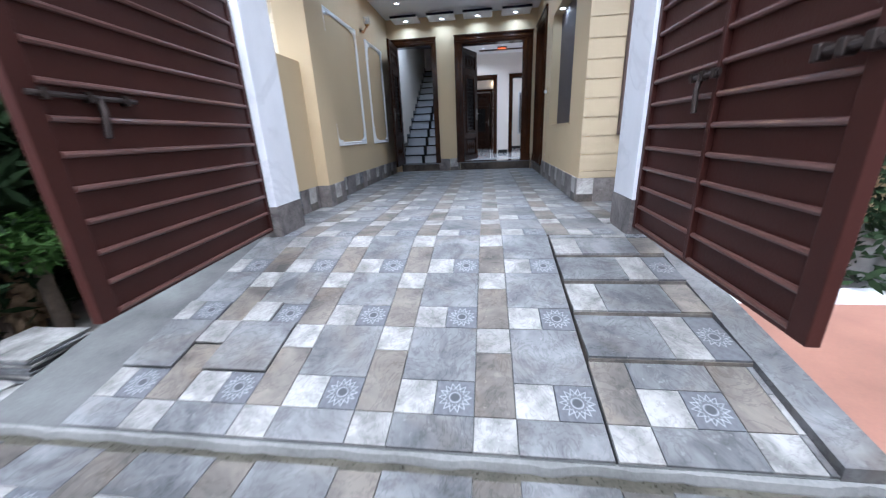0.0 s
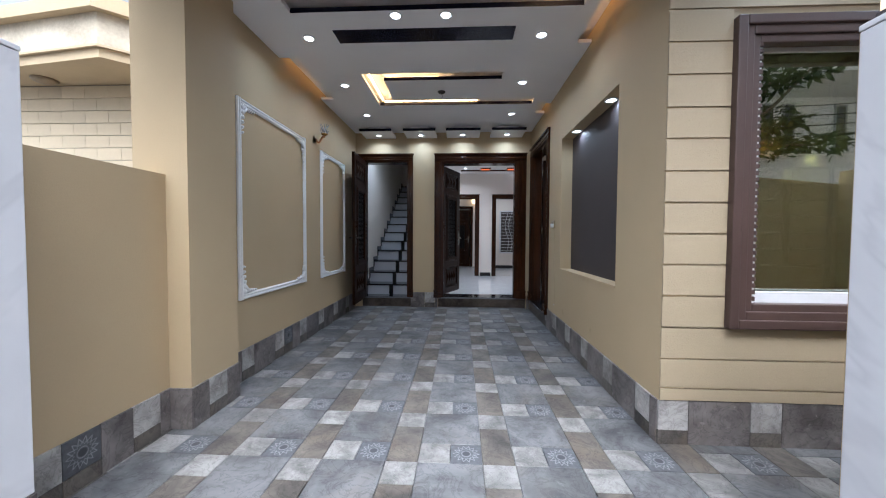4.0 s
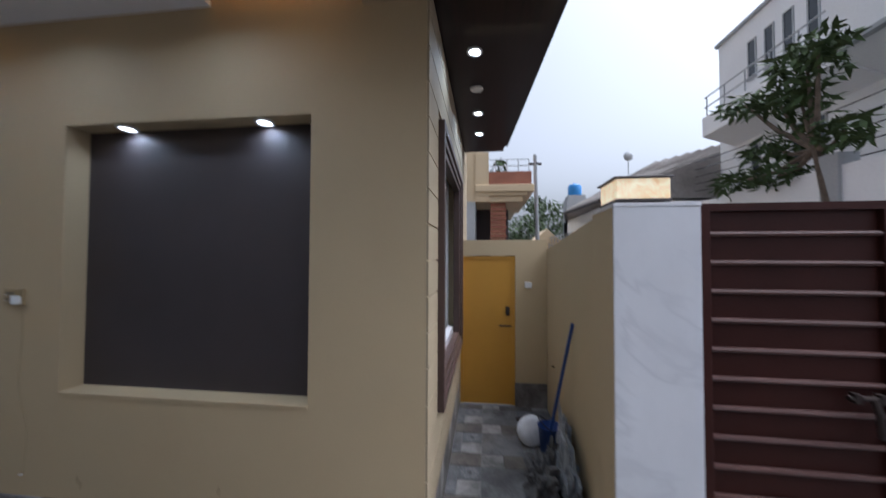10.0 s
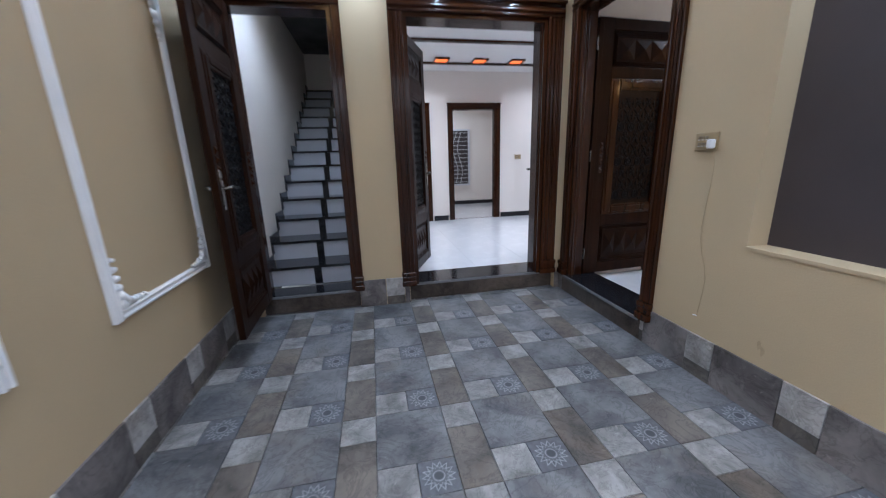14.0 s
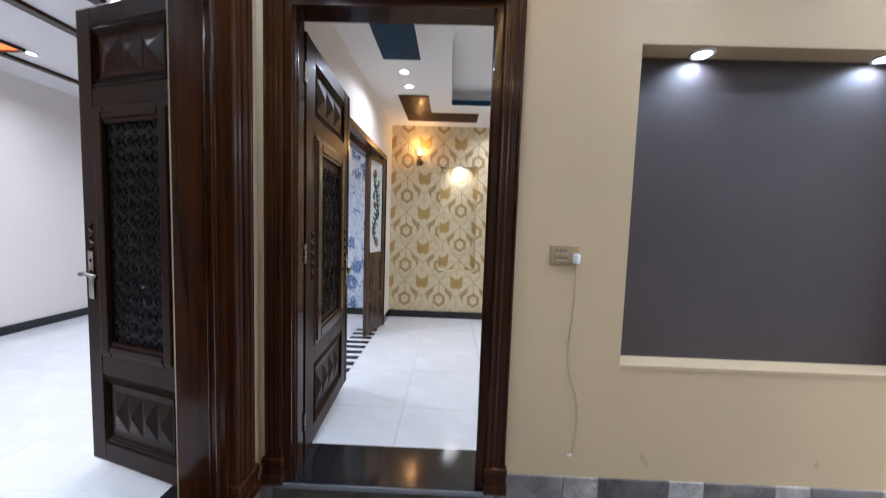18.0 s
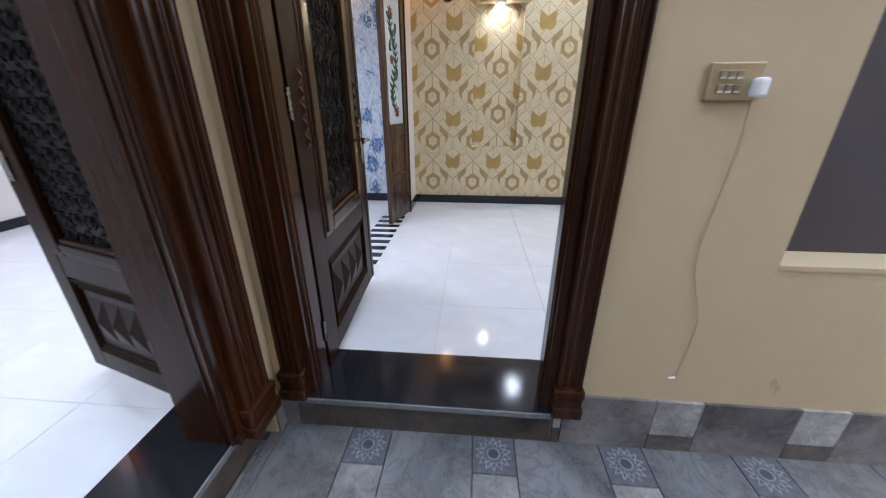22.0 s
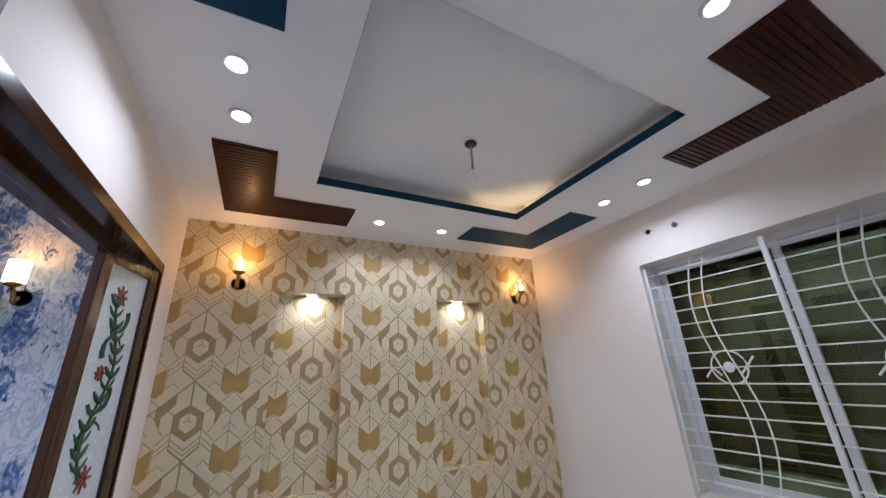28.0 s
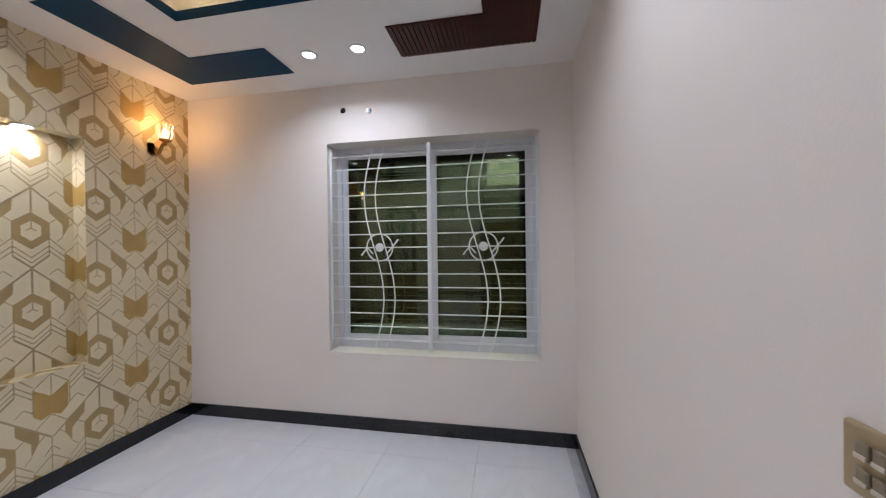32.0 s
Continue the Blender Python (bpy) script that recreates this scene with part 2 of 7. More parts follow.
M_YELLOW = plain("ochre_yellow_door_paint", (0.56, 0.28, 0.035), 0.5, var=0.08, coarse=1.6, fine=80, relief=0.15)
M_PILLAR = marble("white_marble_cladding", (0.78, 0.78, 0.81), (0.67, 0.67, 0.70), 0.25, 0.42, 0.014)
M_FLOORW = marble("glossy_white_porcelain", (0.74, 0.745, 0.76), (0.66, 0.665, 0.68), 0.07, 1.1, 0.1)
M_BLACK = plain("black_granite", (0.012, 0.012, 0.014), 0.12, var=0.5, coarse=60, fine=220, relief=0.02, dark=(0.004, 0.004, 0.005))
M_EDGE = plain("granite_cut_edge", (0.17, 0.17, 0.175), 0.25)
M_BROWNF = plain("brown_window_moulding", (0.072, 0.044, 0.038), 0.4, var=0.12, coarse=4, fine=80, relief=0.15)
M_PVC = plain("white_window_profile", (0.66, 0.66, 0.68), 0.35, var=0.04, coarse=5, fine=60, relief=0.05)
M_GRILL = plain("white_painted_iron", (0.74, 0.75, 0.74), 0.4, var=0.06, coarse=8, fine=60, relief=0.1)
M_TEAL = plain("deep_teal_paint", (0.004, 0.042, 0.09), 0.6, var=0.12, coarse=3, fine=90, relief=0.08)
M_NAVY = plain("navy_gloss_panel", (0.008, 0.008, 0.022), 0.25, var=0.15, coarse=3, fine=90, relief=0.05)
M_SLATW = wood("reddish_brown_slat", (0.024, 0.0058, 0.0034), (0.066, 0.0155, 0.0075), rough=0.38, coat=0.05, axis=(1, 0.08, 1))
M_SOFFIT = wood("dark_soffit_boards", (0.009, 0.0055, 0.006), (0.028, 0.013, 0.013), rough=0.4, coat=0.1, axis=(0.06, 1, 1))
M_TG = stone_tile("grey_stone_tile", (0.1001, 0.1019, 0.1065), (0.1765, 0.1765, 0.1793), 3.4)
M_TW = stone_tile("pale_marble_tile", (0.1978, 0.1926, 0.184), (0.2993, 0.2907, 0.2786), 6.0, warm=0.15)
M_TB = stone_tile("brown_stone_tile", (0.08791, 0.08145, 0.07608), (0.1611, 0.1411, 0.1219), 3.4, warm=0.5)
M_TS = star_tile("rosette_tile")
M_SKG = stone_tile("brown_grey_skirting_tile", (0.13, 0.115, 0.11), (0.24, 0.215, 0.205), 3.0)
# threshold risers, coloured darker than the skirting tiles
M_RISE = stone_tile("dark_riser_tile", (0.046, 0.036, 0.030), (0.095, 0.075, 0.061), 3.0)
M_SKW = stone_tile("pale_skirting_tile", (0.33, 0.31, 0.29), (0.46, 0.44, 0.42), 5.0)
M_GROUT = plain("grey_grout", (0.21, 0.205, 0.198), 0.85, var=0.2, coarse=7, fine=120)
M_GROUTL = plain("pale_floor_grout", (0.50, 0.50, 0.50), 0.8, var=0.15, coarse=7, fine=120)
# cement of the ramp bed, a darker grey than M_CEMENT
M_BEDC = plain("dark_grey_cement", (0.095, 0.096, 0.094), 0.8, var=0.35, coarse=3, fine=60, relief=0.5)
M_CEMENT = plain("raw_cement", (0.18, 0.178, 0.17), 0.9, var=0.3, coarse=3, fine=60, relief=0.5)
M_LENS = glow("downlight_lens", (0.93, 0.97, 1.0), 9)
M_RING = plain("white_downlight_ring", (0.8, 0.8, 0.8), 0.4)
M_STRIP = glow("warm_led_strip", (1.0, 0.62, 0.25), 5)
M_STRIPS = glow("dim_warm_led_strip", (1.0, 0.54, 0.18), 2.0)
M_STRIPC = glow("cream_led_strip", (1.0, 0.72, 0.34), 1.5)
M_ORANGE = glow("orange_lit_ceiling_panel", (1.0, 0.16, 0.03), 0.45)
M_BULB = glow("warm_lamp_bulb", (1.0, 0.60, 0.22), 9)
M_SWITCH = plain("gold_switch_plate", (0.42, 0.32, 0.18), 0.35, metal=0.4, var=0.1)
M_PLUG = plain("white_plastic", (0.75, 0.75, 0.75), 0.4)
for m_ in (M_CARVE, M_TEAL, M_SLATW, M_NAVY):
    m_.node_tree.nodes["Principled BSDF"].inputs["Specular IOR Level"].default_value = 0.17
M_LEAF.node_tree.nodes["Principled BSDF"].inputs["Specular IOR Level"].default_value = 0.07
for m_ in (M_WOOD, M_WOODH):
    m_.node_tree.nodes["Principled BSDF"].inputs["Specular IOR Level"].default_value = 0.2
M_CARVE.node_tree.nodes["Principled BSDF"].inputs["Specular IOR Level"].default_value = 0.08
M_CARVE.node_tree.nodes["Principled BSDF"].inputs["Coat Weight"].default_value = 0.04

# ---- builders ----
def box(bm, x0, x1, y0, y1, z0, z1, bevel=0.0):
    vs = [bm.verts.new((x, y, z)) for x in (x0, x1) for y in (y0, y1) for z in (z0, z1)]
    fs = [bm.faces.new([vs[i] for i in f]) for f in ((0, 1, 3, 2), (4, 6, 7, 5), (0, 4, 5, 1), (2, 3, 7, 6), (0, 2, 6, 4), (1, 5, 7, 3))]
    if bevel:
        es = list({e for f in fs for e in f.edges})
        bmesh.ops.bevel(bm, geom=es, offset=bevel, segments=2, affect="EDGES", profile=0.5)
    return vs


def prism(bm, pts, lift, flip=False):
    """A polygon pushed along lift; pts are 3D and in one plane."""
    a = [bm.verts.new(p) for p in pts]
    b = [bm.verts.new(Vector(p) + Vector(lift)) for p in pts]
    bm.faces.new(a[::-1]), bm.faces.new(b)
    n = len(a)
    for i in range(n):
        bm.faces.new((a[i], a[(i + 1) % n], b[(i + 1) % n], b[i]))


def tube(bm, pts, r, seg=6, close=False, taper=None):
    pts = [Vector(p) for p in pts]
    rings = []
    n = len(pts)
    for i, p in enumerate(pts):
        a, b = (pts[(i - 1) % n], pts[(i + 1) % n]) if close else (pts[max(i - 1, 0)], pts[min(i + 1, n - 1)])
        d = (b - a).normalized() if (b - a).length > 1e-9 else Vector((0, 0, 1))
        u = d.orthogonal() if abs(d.z) > 0.9 else d.cross(Vector((0, 0, 1)))
        u.normalize()
        w = d.cross(u)
        rr = r * (1 + (taper - 1) * i / max(n - 1, 1)) if taper is not None else r
        rings.append([bm.verts.new(p + rr * (u * math.cos(2 * math.pi * k / seg) + w * math.sin(2 * math.pi * k / seg))) for k in range(seg)])
    for i in range(n if close else n - 1):
        a, b = rings[i], rings[(i + 1) % n]
        for k in range(seg):
            bm.faces.new((a[k], a[(k + 1) % seg], b[(k + 1) % seg], b[k]))
    if not close:
        bm.faces.new(rings[0][::-1]), bm.faces.new(rings[-1])


def lathe(bm, rows, seg=20, at=(0, 0, 0), axis="Z"):
    """Turned shape from (radius, height) rows."""
    rings = []
    for r, h in rows:
        ring = []
        for k in range(seg):
            c, s = r * math.cos(2 * math.pi * k / seg), r * math.sin(2 * math.pi * k / seg)
            p = (c, s, h) if axis == "Z" else ((h, c, s) if axis == "X" else (c, h, s))
            ring.append(bm.verts.new(Vector(at) + Vector(p)))
        rings.append(ring)
    for a, b in zip(rings, rings[1:]):
        for k in range(seg):
            bm.faces.new((a[k], a[(k + 1) % seg], b[(k + 1) % seg], b[k]))
    bm.faces.new(rings[0][::-1]), bm.faces.new(rings[-1])


def pyramid(bm, c, hx, hz, h, axis="Y"):
    """A four-sided boss on a panel, standing out by h along -Y (or +Y when h is negative)."""
    x, y, z = c
    base = [bm.verts.new(p) for p in ((x - hx, y, z - hz), (x + hx, y, z - hz), (x + hx, y, z + hz), (x - hx, y, z + hz))]
    tip = bm.verts.new((x, y - h, z))
    for i in range(4):
        bm.faces.new((base[i], base[(i + 1) % 4], tip))
    bm.faces.new(base[::-1])


def finish(name, bm, material, smooth=False):
    bmesh.ops.recalc_face_normals(bm, faces=bm.faces)
    me = bpy.data.meshes.new(name)
    bm.to_mesh(me)
    bm.free()
    me.materials.append(material)
    if smooth:
        for f in me.polygons:
            f.use_smooth = True
    return me


def part(name, bm, material, parent, label="", smooth=False):
    ob = new(name, finish(name, bm, material, smooth))
    ob.parent = parent
    if label:
        ob["label"] = label
    return ob


def piece(name, me, parent, m):
    ob = new(name, me)
    ob.parent = parent
    ob.matrix_local = m
    return ob


def thing(name, m, label, category, group="", kind=""):
    ob = new(name)
    ob.empty_display_size = 0.1
    ob.matrix_basis = m
    return tagged(ob, label, category, group, kind)


def solid(name, bm, material, label, category, kind="structure", smooth=False):
    return tagged(new(name, finish(name, bm, material, smooth)), label, category, kind=kind)


def boxes(*rows):
    bm = bmesh.new()
    for r in rows:
        box(bm, *r)
    return bm


def wall_rows(axis, face0, face1, a0, a1, z0, z1, holes):
    """Boxes of a wall that runs along axis from a0 to a1, with holes (b0, b1, low, high), in order."""
    rows, at = [], a0
    def add(p, q, lo, hi):
        if q - p > 1e-4 and hi - lo > 1e-4:
            rows.append((p, q, face0, face1, lo, hi) if axis == "x" else (face0, face1, p, q, lo, hi))
    for b0, b1, low, high in holes:
        add(at, b0, z0, z1)
        add(b0, b1, z0, low)
        add(b0, b1, high, z1)
        at = b1
    add(at, a1, z0, z1)
    return rows

# ---- plan ----
XL, XR, XRI = -1.53, 1.325, 1.467            # porch's side walls; the room's west face
YB, YF, YFI = -0.03, -3.75, -3.40            # porch's end wall; house front; the room's south face
ZF, ZP, ZR = 0.115, 2.85, 2.745               # inner floor, porch ceiling, room ceiling
XE, YN = 4.545, -0.10                        # room's east and north faces
YLF, ZL, XLW = 3.72, 2.85, -0.45             # lounge's far wall, ceiling, west face
YM = 0.20                                    # inner face of the wall with the main door

# end wall of the porch, with the stair door and the main door
SD0, SD1, SDT = -1.40, -0.645, 2.40
MD0, MD1, MDT = -0.115, 1.105, 2.38
solid("wall_north", boxes(*wall_rows("x", YB, YM, XL, XRI, 0.166, 3.2, [(SD0, SD1, 0.166, SDT), (MD0, MD1, 0.166, MDT + 0.025)]), *wall_rows("x", YB, YM, XL, XRI, 0, 0.166, [(SD0 - 0.03, SD1 + 0.03, 0, 0.166), (-0.165, 1.265, 0, 0.166)])), M_BEIGE, "beige painted end wall of the car porch", "wall")
RD0, RD1, RDT = -1.133, -0.16, 2.42
NI0, NI1, NIB, NIT = -3.165, -1.745, 0.805, 2.255
solid("wall_east", boxes(*wall_rows("y", XR, XRI - 0.004, YF, YB, 0, 3.2, [(NI0, NI1, NIB, NIT), (RD0, RD1, 0, RDT)])), M_BEIGE, "beige painted porch wall with a recessed niche and a doorway", "wall")
solid("niche_panel", boxes((XRI - 0.022, XRI - 0.006, NI0 + 0.001, NI1 - 0.001, NIB + 0.001, NIT - 0.001)), M_NICHE, "plum brown painted back of the wall niche", "wall panel")
solid("niche_sill", boxes((XR - 0.006, XRI - 0.023, NI0 + 0.001, NI1 - 0.001, NIB - 0.012, NIB + 0.004)), M_BEIGE, "beige plastered sill of the wall niche", "sill")
solid("room_wall_west", boxes(*wall_rows("y", XRI - 0.003, XRI, YFI, YN, 0, 3.0, [(RD0, RD1, 0, RDT)])), M_WHITE, "white painted inner face of the porch wall", "wall")
WX0, WX1, WZ0, WZ1 = 1.69, 3.285, 0.69, 2.306
solid("wall_south", boxes(*wall_rows("x", YF, YFI - 0.004, XRI - 0.003, 4.75, 0, 3.2, [(WX0, WX1, WZ0, WZ1)])), M_STRIPE, "ochre plastered front wall of the house", "wall")
solid("room_wall_south", boxes(*wall_rows("x", YFI - 0.004, YFI, XRI, XE, 0, 3.0, [(WX0, WX1, WZ0, WZ1)])), M_WHITE, "white painted room wall round the window", "wall")
solid("window_reveal", boxes((WX0 - 0.002, WX0 + 0.004, YF + 0.19, YFI + 0.003, WZ0, WZ1), (WX1 - 0.004, WX1 + 0.002, YF + 0.19, YFI + 0.003, WZ0, WZ1), (WX0 + 0.004, WX1 - 0.004, YF + 0.19, YFI + 0.003, WZ0 - 0.002, WZ0 + 0.004), (WX0 + 0.004, WX1 - 0.004, YF + 0.19, YFI + 0.003, WZ1 - 0.004, WZ1 + 0.002)), M_WHITE, "white plastered reveal of the room window", "trim")
n_y = ((-2.665, -2.15), (-1.287, -0.778))
NZ0, NZ1 = 0.785, 2.215
M_PAPER = plain("cream_wallpaper", (0.715, 0.605, 0.385), 0.6, var=0.05, coarse=1.2, fine=220, relief=0.15)
solid("room_wall_east", boxes(*wall_rows("y", XE, XE + 0.10, YFI, YN, 0, 3.0, [(a, b, NZ0, NZ1) for a, b in n_y])), M_PAPER, "cream wallpapered wall with two tall niches", "wall")
solid("wall_east_back", boxes((XE + 0.10, 4.75, YFI, YLF, 0, 3.2)), M_PAPER, "wallpapered backs of the two niches", "wall")
# wall between room and lounge, with the wide sliding-door opening
SO0, SO1, SOT = 2.20, 4.12, 2.25
solid("room_wall_north", boxes(*wall_rows("x", YN, 0.10, XRI, XE, 0, 3.0, [(SO0, SO1, 0, SOT)])), M_WHITE, "white painted wall with a wide sliding-door opening", "wall")
M_BLUEP, t_, p_ = nodes_of("blue_floral_wallpaper")
v_ = place(t_, (1, 5.4, 3.9))
cells = node(t_, "ShaderNodeTexVoronoi", Scale=1.0, Randomness=0.45)
t_.links.new(v_, cells.inputs["Vector"])
ragged = noise_tex(t_, place(t_, (1, 1, 0.6)), 22, 5, 0.7, 1.6)
clump = maths(t_, "ADD", cells.outputs["Distance"], maths(t_, "MULTIPLY", maths(t_, "SUBTRACT", ragged, 0.5), 1.1))
ground_ = ramp(t_, noise_tex(t_, place(t_, (1, 1, 0.5)), 12, 4, 0.6, 1.5), [(0.44, (0.60, 0.64, 0.70)), (0.53, (0.33, 0.41, 0.54)), (0.57, (0.60, 0.65, 0.71))])
flower = ramp(t_, ragged, [(0.36, (0.022, 0.05, 0.14)), (0.46, (0.075, 0.15, 0.33)), (0.56, (0.17, 0.28, 0.48)), (0.60, (0.50, 0.56, 0.66))])
t_.links.new(blend(t_, ramp(t_, clump, [(0.40, 1.0), (0.48, 0.0)]), ground_, flower), p_.inputs["Base Color"])
p_.inputs["Roughness"].default_value = 0.55
solid("lounge_wall_east", boxes((XE + 0.02, XE + 0.10, 0.10, YLF, 0, 3.0)), M_BLUEP, "blue and white floral wallpapered lounge wall", "wall")
FD0, FD1, FDT = 1.11, 2.0, 2.22
FE0, FE1 = -0.36, 0.62
solid("lounge_wall_far", boxes(*wall_rows("x", YLF, YLF + 0.15, XLW, 4.75, 0, 3.0, [(FE0, FE1, 0, FDT), (FD0, FD1, 0, FDT)])), M_WHITE, "white lounge wall with two doorways", "wall")
solid("lounge_wall_west", boxes((XLW - 0.15, XLW, YM, YLF + 0.15, 0, 3.0)), M_WHITE, "white lounge wall beside the stairs", "wall")
solid("lounge_ceiling", boxes((XLW - 0.15, 4.75, 0.10, 6.9, ZL, ZL + 0.1)), M_CEIL, "white lounge ceiling", "ceiling")
solid("back_room_wall", boxes((XLW, 0.9, 6.75, 6.9, 0, ZL), (2.9, 3.0, YLF + 0.15, 6.2, 0, ZL), (XLW - 0.15, XLW, YLF + 0.15, 6.9, 0, ZL), (0.82, 0.90, YLF + 0.15, 6.75, 0, ZL)), M_WHITE, "white walls of the back rooms", "wall")

# floors
solid("floor_slab", boxes((XL - 0.2, XR, -5.0, YB + 0.06, -0.6, -0.012), (XR, 3.55, -5.0, YF, -0.6, -0.012)), M_GROUT, "grey grout bed under the porch tiles", "floor")
solid("room_floor", boxes((XRI - 0.003, XE + 0.02, YFI, YN, -0.1, ZF - 0.006), (XRI, XE + 0.02, YN, 6.8, -0.1, ZF - 0.006), (XLW - 0.02, XRI, YB + 0.2, 6.8, -0.1, ZF - 0.006)), M_GROUTL, "pale grout bed under the white floor tiles", "floor")
solid("ground", boxes((-60, 60, -90, 60, -1.2, -0.62)), M_CEMENT, "dusty cement-grey ground", "ground")

# ceilings
pc = [(XL, 1.2, -3.40, -3.25), (XL, -1.1, -3.25, -3.10), (1.09, 1.2, -3.25, -3.10), (XL, 1.2, -3.10, -2.6), (XL, XR, -2.6, -2.45), (-1.37, XR, -2.45, -2.09), (-1.37, -0.845, -2.09, -1.45), (XL, -0.845, -1.45, -1.22),
      (0.63, XR, -2.09, -1.38), (1.09, XR, -1.38, -1.22), (-0.64, 0.63, -1.93, -1.38), (XL, 1.2, -1.22, -0.88), (XL, XR, -0.88, YB)]
solid("porch_ceiling", boxes(*[(a, b, c, d, ZP, ZP + 0.03) for a, b, c, d in pc]), M_CEILP, "pale grey porch false ceiling with light slots", "ceiling")
solid("ceiling_slot_edges", boxes((-0.64, 0.63, -1.934, -1.9305, ZP - 0.001, ZP + 0.034), (-0.845, 1.09, -1.224, -1.2205, ZP - 0.001, ZP + 0.034), (-1.1, 1.09, -3.104, -3.1005, ZP - 0.001, ZP + 0.034)), M_NAVY, "thin dark painted edges of the porch light slots", "trim")
solid("porch_ceiling_pocket", boxes((XL, XR, -3.43, YB, ZP + 0.10, ZP + 0.16)), M_CEILP, "white slab above the light slots", "ceiling")
solid("porch_beam", boxes((XL - 0.2, XRI, YF, -3.43, 2.79, 3.2)), M_BEIGE, "beige painted beam across the porch front", "beam")
solid("roof_slab", boxes((XL - 0.2, 4.8, YF, 7, 3.2, 3.4)), M_CEMENT, "concrete roof slab", "roof")
bm = bmesh.new()
prism(bm, [(XL - 0.25, YF, 2.88), (XL - 0.25, -4.66, 2.88), (4.1, -4.245, 2.88), (4.1, YF, 2.88)], (0, 0, 0.17))
box(bm, XL - 0.25, 4.13, YF + 0.02, YF + 0.06, 2.89, 3.0)
prism(bm, [(XL - 0.25, -4.62, 2.955), (XL - 0.25, -4.72, 2.955), (4.15, -4.305, 2.955), (4.15, -4.20, 2.955)], (0, 0, 0.15))
M_SOFFIT.node_tree.nodes["Principled BSDF"].inputs["Specular IOR Level"].default_value = 0.1
solid("porch_canopy", bm, M_SOFFIT, "dark boarded canopy soffit over the house front", "canopy")

# room ceiling with the square recess
HX0, HX1, HY0, HY1 = 2.28, 3.68, -2.52, -0.90
rc = [(XRI, HX0, YFI, YN), (HX1, XE + 0.1, YFI, YN), (HX0, HX1, YFI, HY0), (HX0, HX1, HY1, YN)]
solid("room_ceiling", boxes(*[(a, b, c, d, ZR, ZR + 0.055) for a, b, c, d in rc]), M_CEIL, "white false ceiling with a square recess", "ceiling")
bm = boxes((HX0 - 0.12, HX1 + 0.12, HY0 - 0.12, HY1 + 0.12, ZR + 0.17, ZR + 0.2), (HX0 - 0.14, HX0 - 0.12, HY0 - 0.12, HY1 + 0.12, ZR + 0.055, ZR + 0.2), (HX1 + 0.12, HX1 + 0.14, HY0 - 0.12, HY1 + 0.12, ZR + 0.055, ZR + 0.2), (HX0 - 0.14, HX1 + 0.14, HY0 - 0.14, HY0 - 0.12, ZR + 0.055, ZR + 0.2), (HX0 - 0.14, HX1 + 0.14, HY1 + 0.12, HY1 + 0.14, ZR + 0.055, ZR + 0.2))
solid("ceiling_recess", bm, M_CEIL, "white raised centre of the false ceiling", "ceiling")
solid("ceiling_recess_edge", boxes((HX0, HX0 + 0.0015, HY0, HY1, ZR + 0.001, ZR + 0.057), (HX1 - 0.0015, HX1, HY0, HY1, ZR + 0.001, ZR + 0.057), (HX0 + 0.0015, HX1 - 0.0015, HY0, HY0 + 0.0015, ZR + 0.001, ZR + 0.057), (HX0 + 0.0015, HX1 - 0.0015, HY1 - 0.0015, HY1, ZR + 0.001, ZR + 0.057)), M_TEAL, "deep teal painted edge of the ceiling recess", "trim")


def ell(bm, x0, x1, x2, y0, y1, y2, z0, z1):
    """An L: a bar x0..x2 by y0..y1 and a bar x0..x1 by y1..y2 (either sign of step)."""
    s = lambda a, b: (min(a, b), max(a, b))
    box(bm, *s(x0, x2), *s(y0, y1), z0, z1)
    box(bm, *s(x0, x1), *s(y1, y2), z0, z1)


for nm, mat_, args, lab in (("ceiling_panel_wood", M_SLATW, (4.285, 3.955, 3.395, -0.35, -0.66, -1.22), "reddish brown L-shaped slatted ceiling panel"), ("ceiling_panel_teal", M_TEAL, (4.24, 3.93, 3.385, -3.15, -2.835, -2.24), "deep teal L-shaped ceiling panel"),
                            ("ceiling_panel_wood", M_SLATW, (1.73, 2.03, 2.58, -3.10, -2.785, -2.23), "reddish brown L-shaped slatted ceiling panel"), ("ceiling_panel_teal", M_TEAL, (1.73, 2.03, 2.615, -0.345, -0.645, -1.22), "deep teal L-shaped ceiling panel")):
    bm = bmesh.new()
    ell(bm, *args, ZR - 0.006, ZR - 0.002)
    if mat_ is M_SLATW:
        s_ = math.copysign(1, args[2] - args[0])
        k = 0.0
        while k < abs(args[2] - args[0]) - 0.02:
            xa = args[0] + s_ * (k + 0.004)
            xb = xa + s_ * 0.022
            deep = args[5] if k + 0.03 < abs(args[1] - args[0]) else args[4]
            box(bm, min(xa, xb), max(xa, xb), min(args[3], deep), max(args[3], deep), ZR - 0.012, ZR - 0.006)
            k += 0.03
    solid(nm, bm, mat_, lab, "ceiling panel")
solid("ceiling_panel_navy", boxes((-0.86, 0.635, -2.87, -2.68, ZP - 0.005, ZP - 0.001)), M_NAVY, "navy gloss strip across the porch ceiling", "ceiling panel")
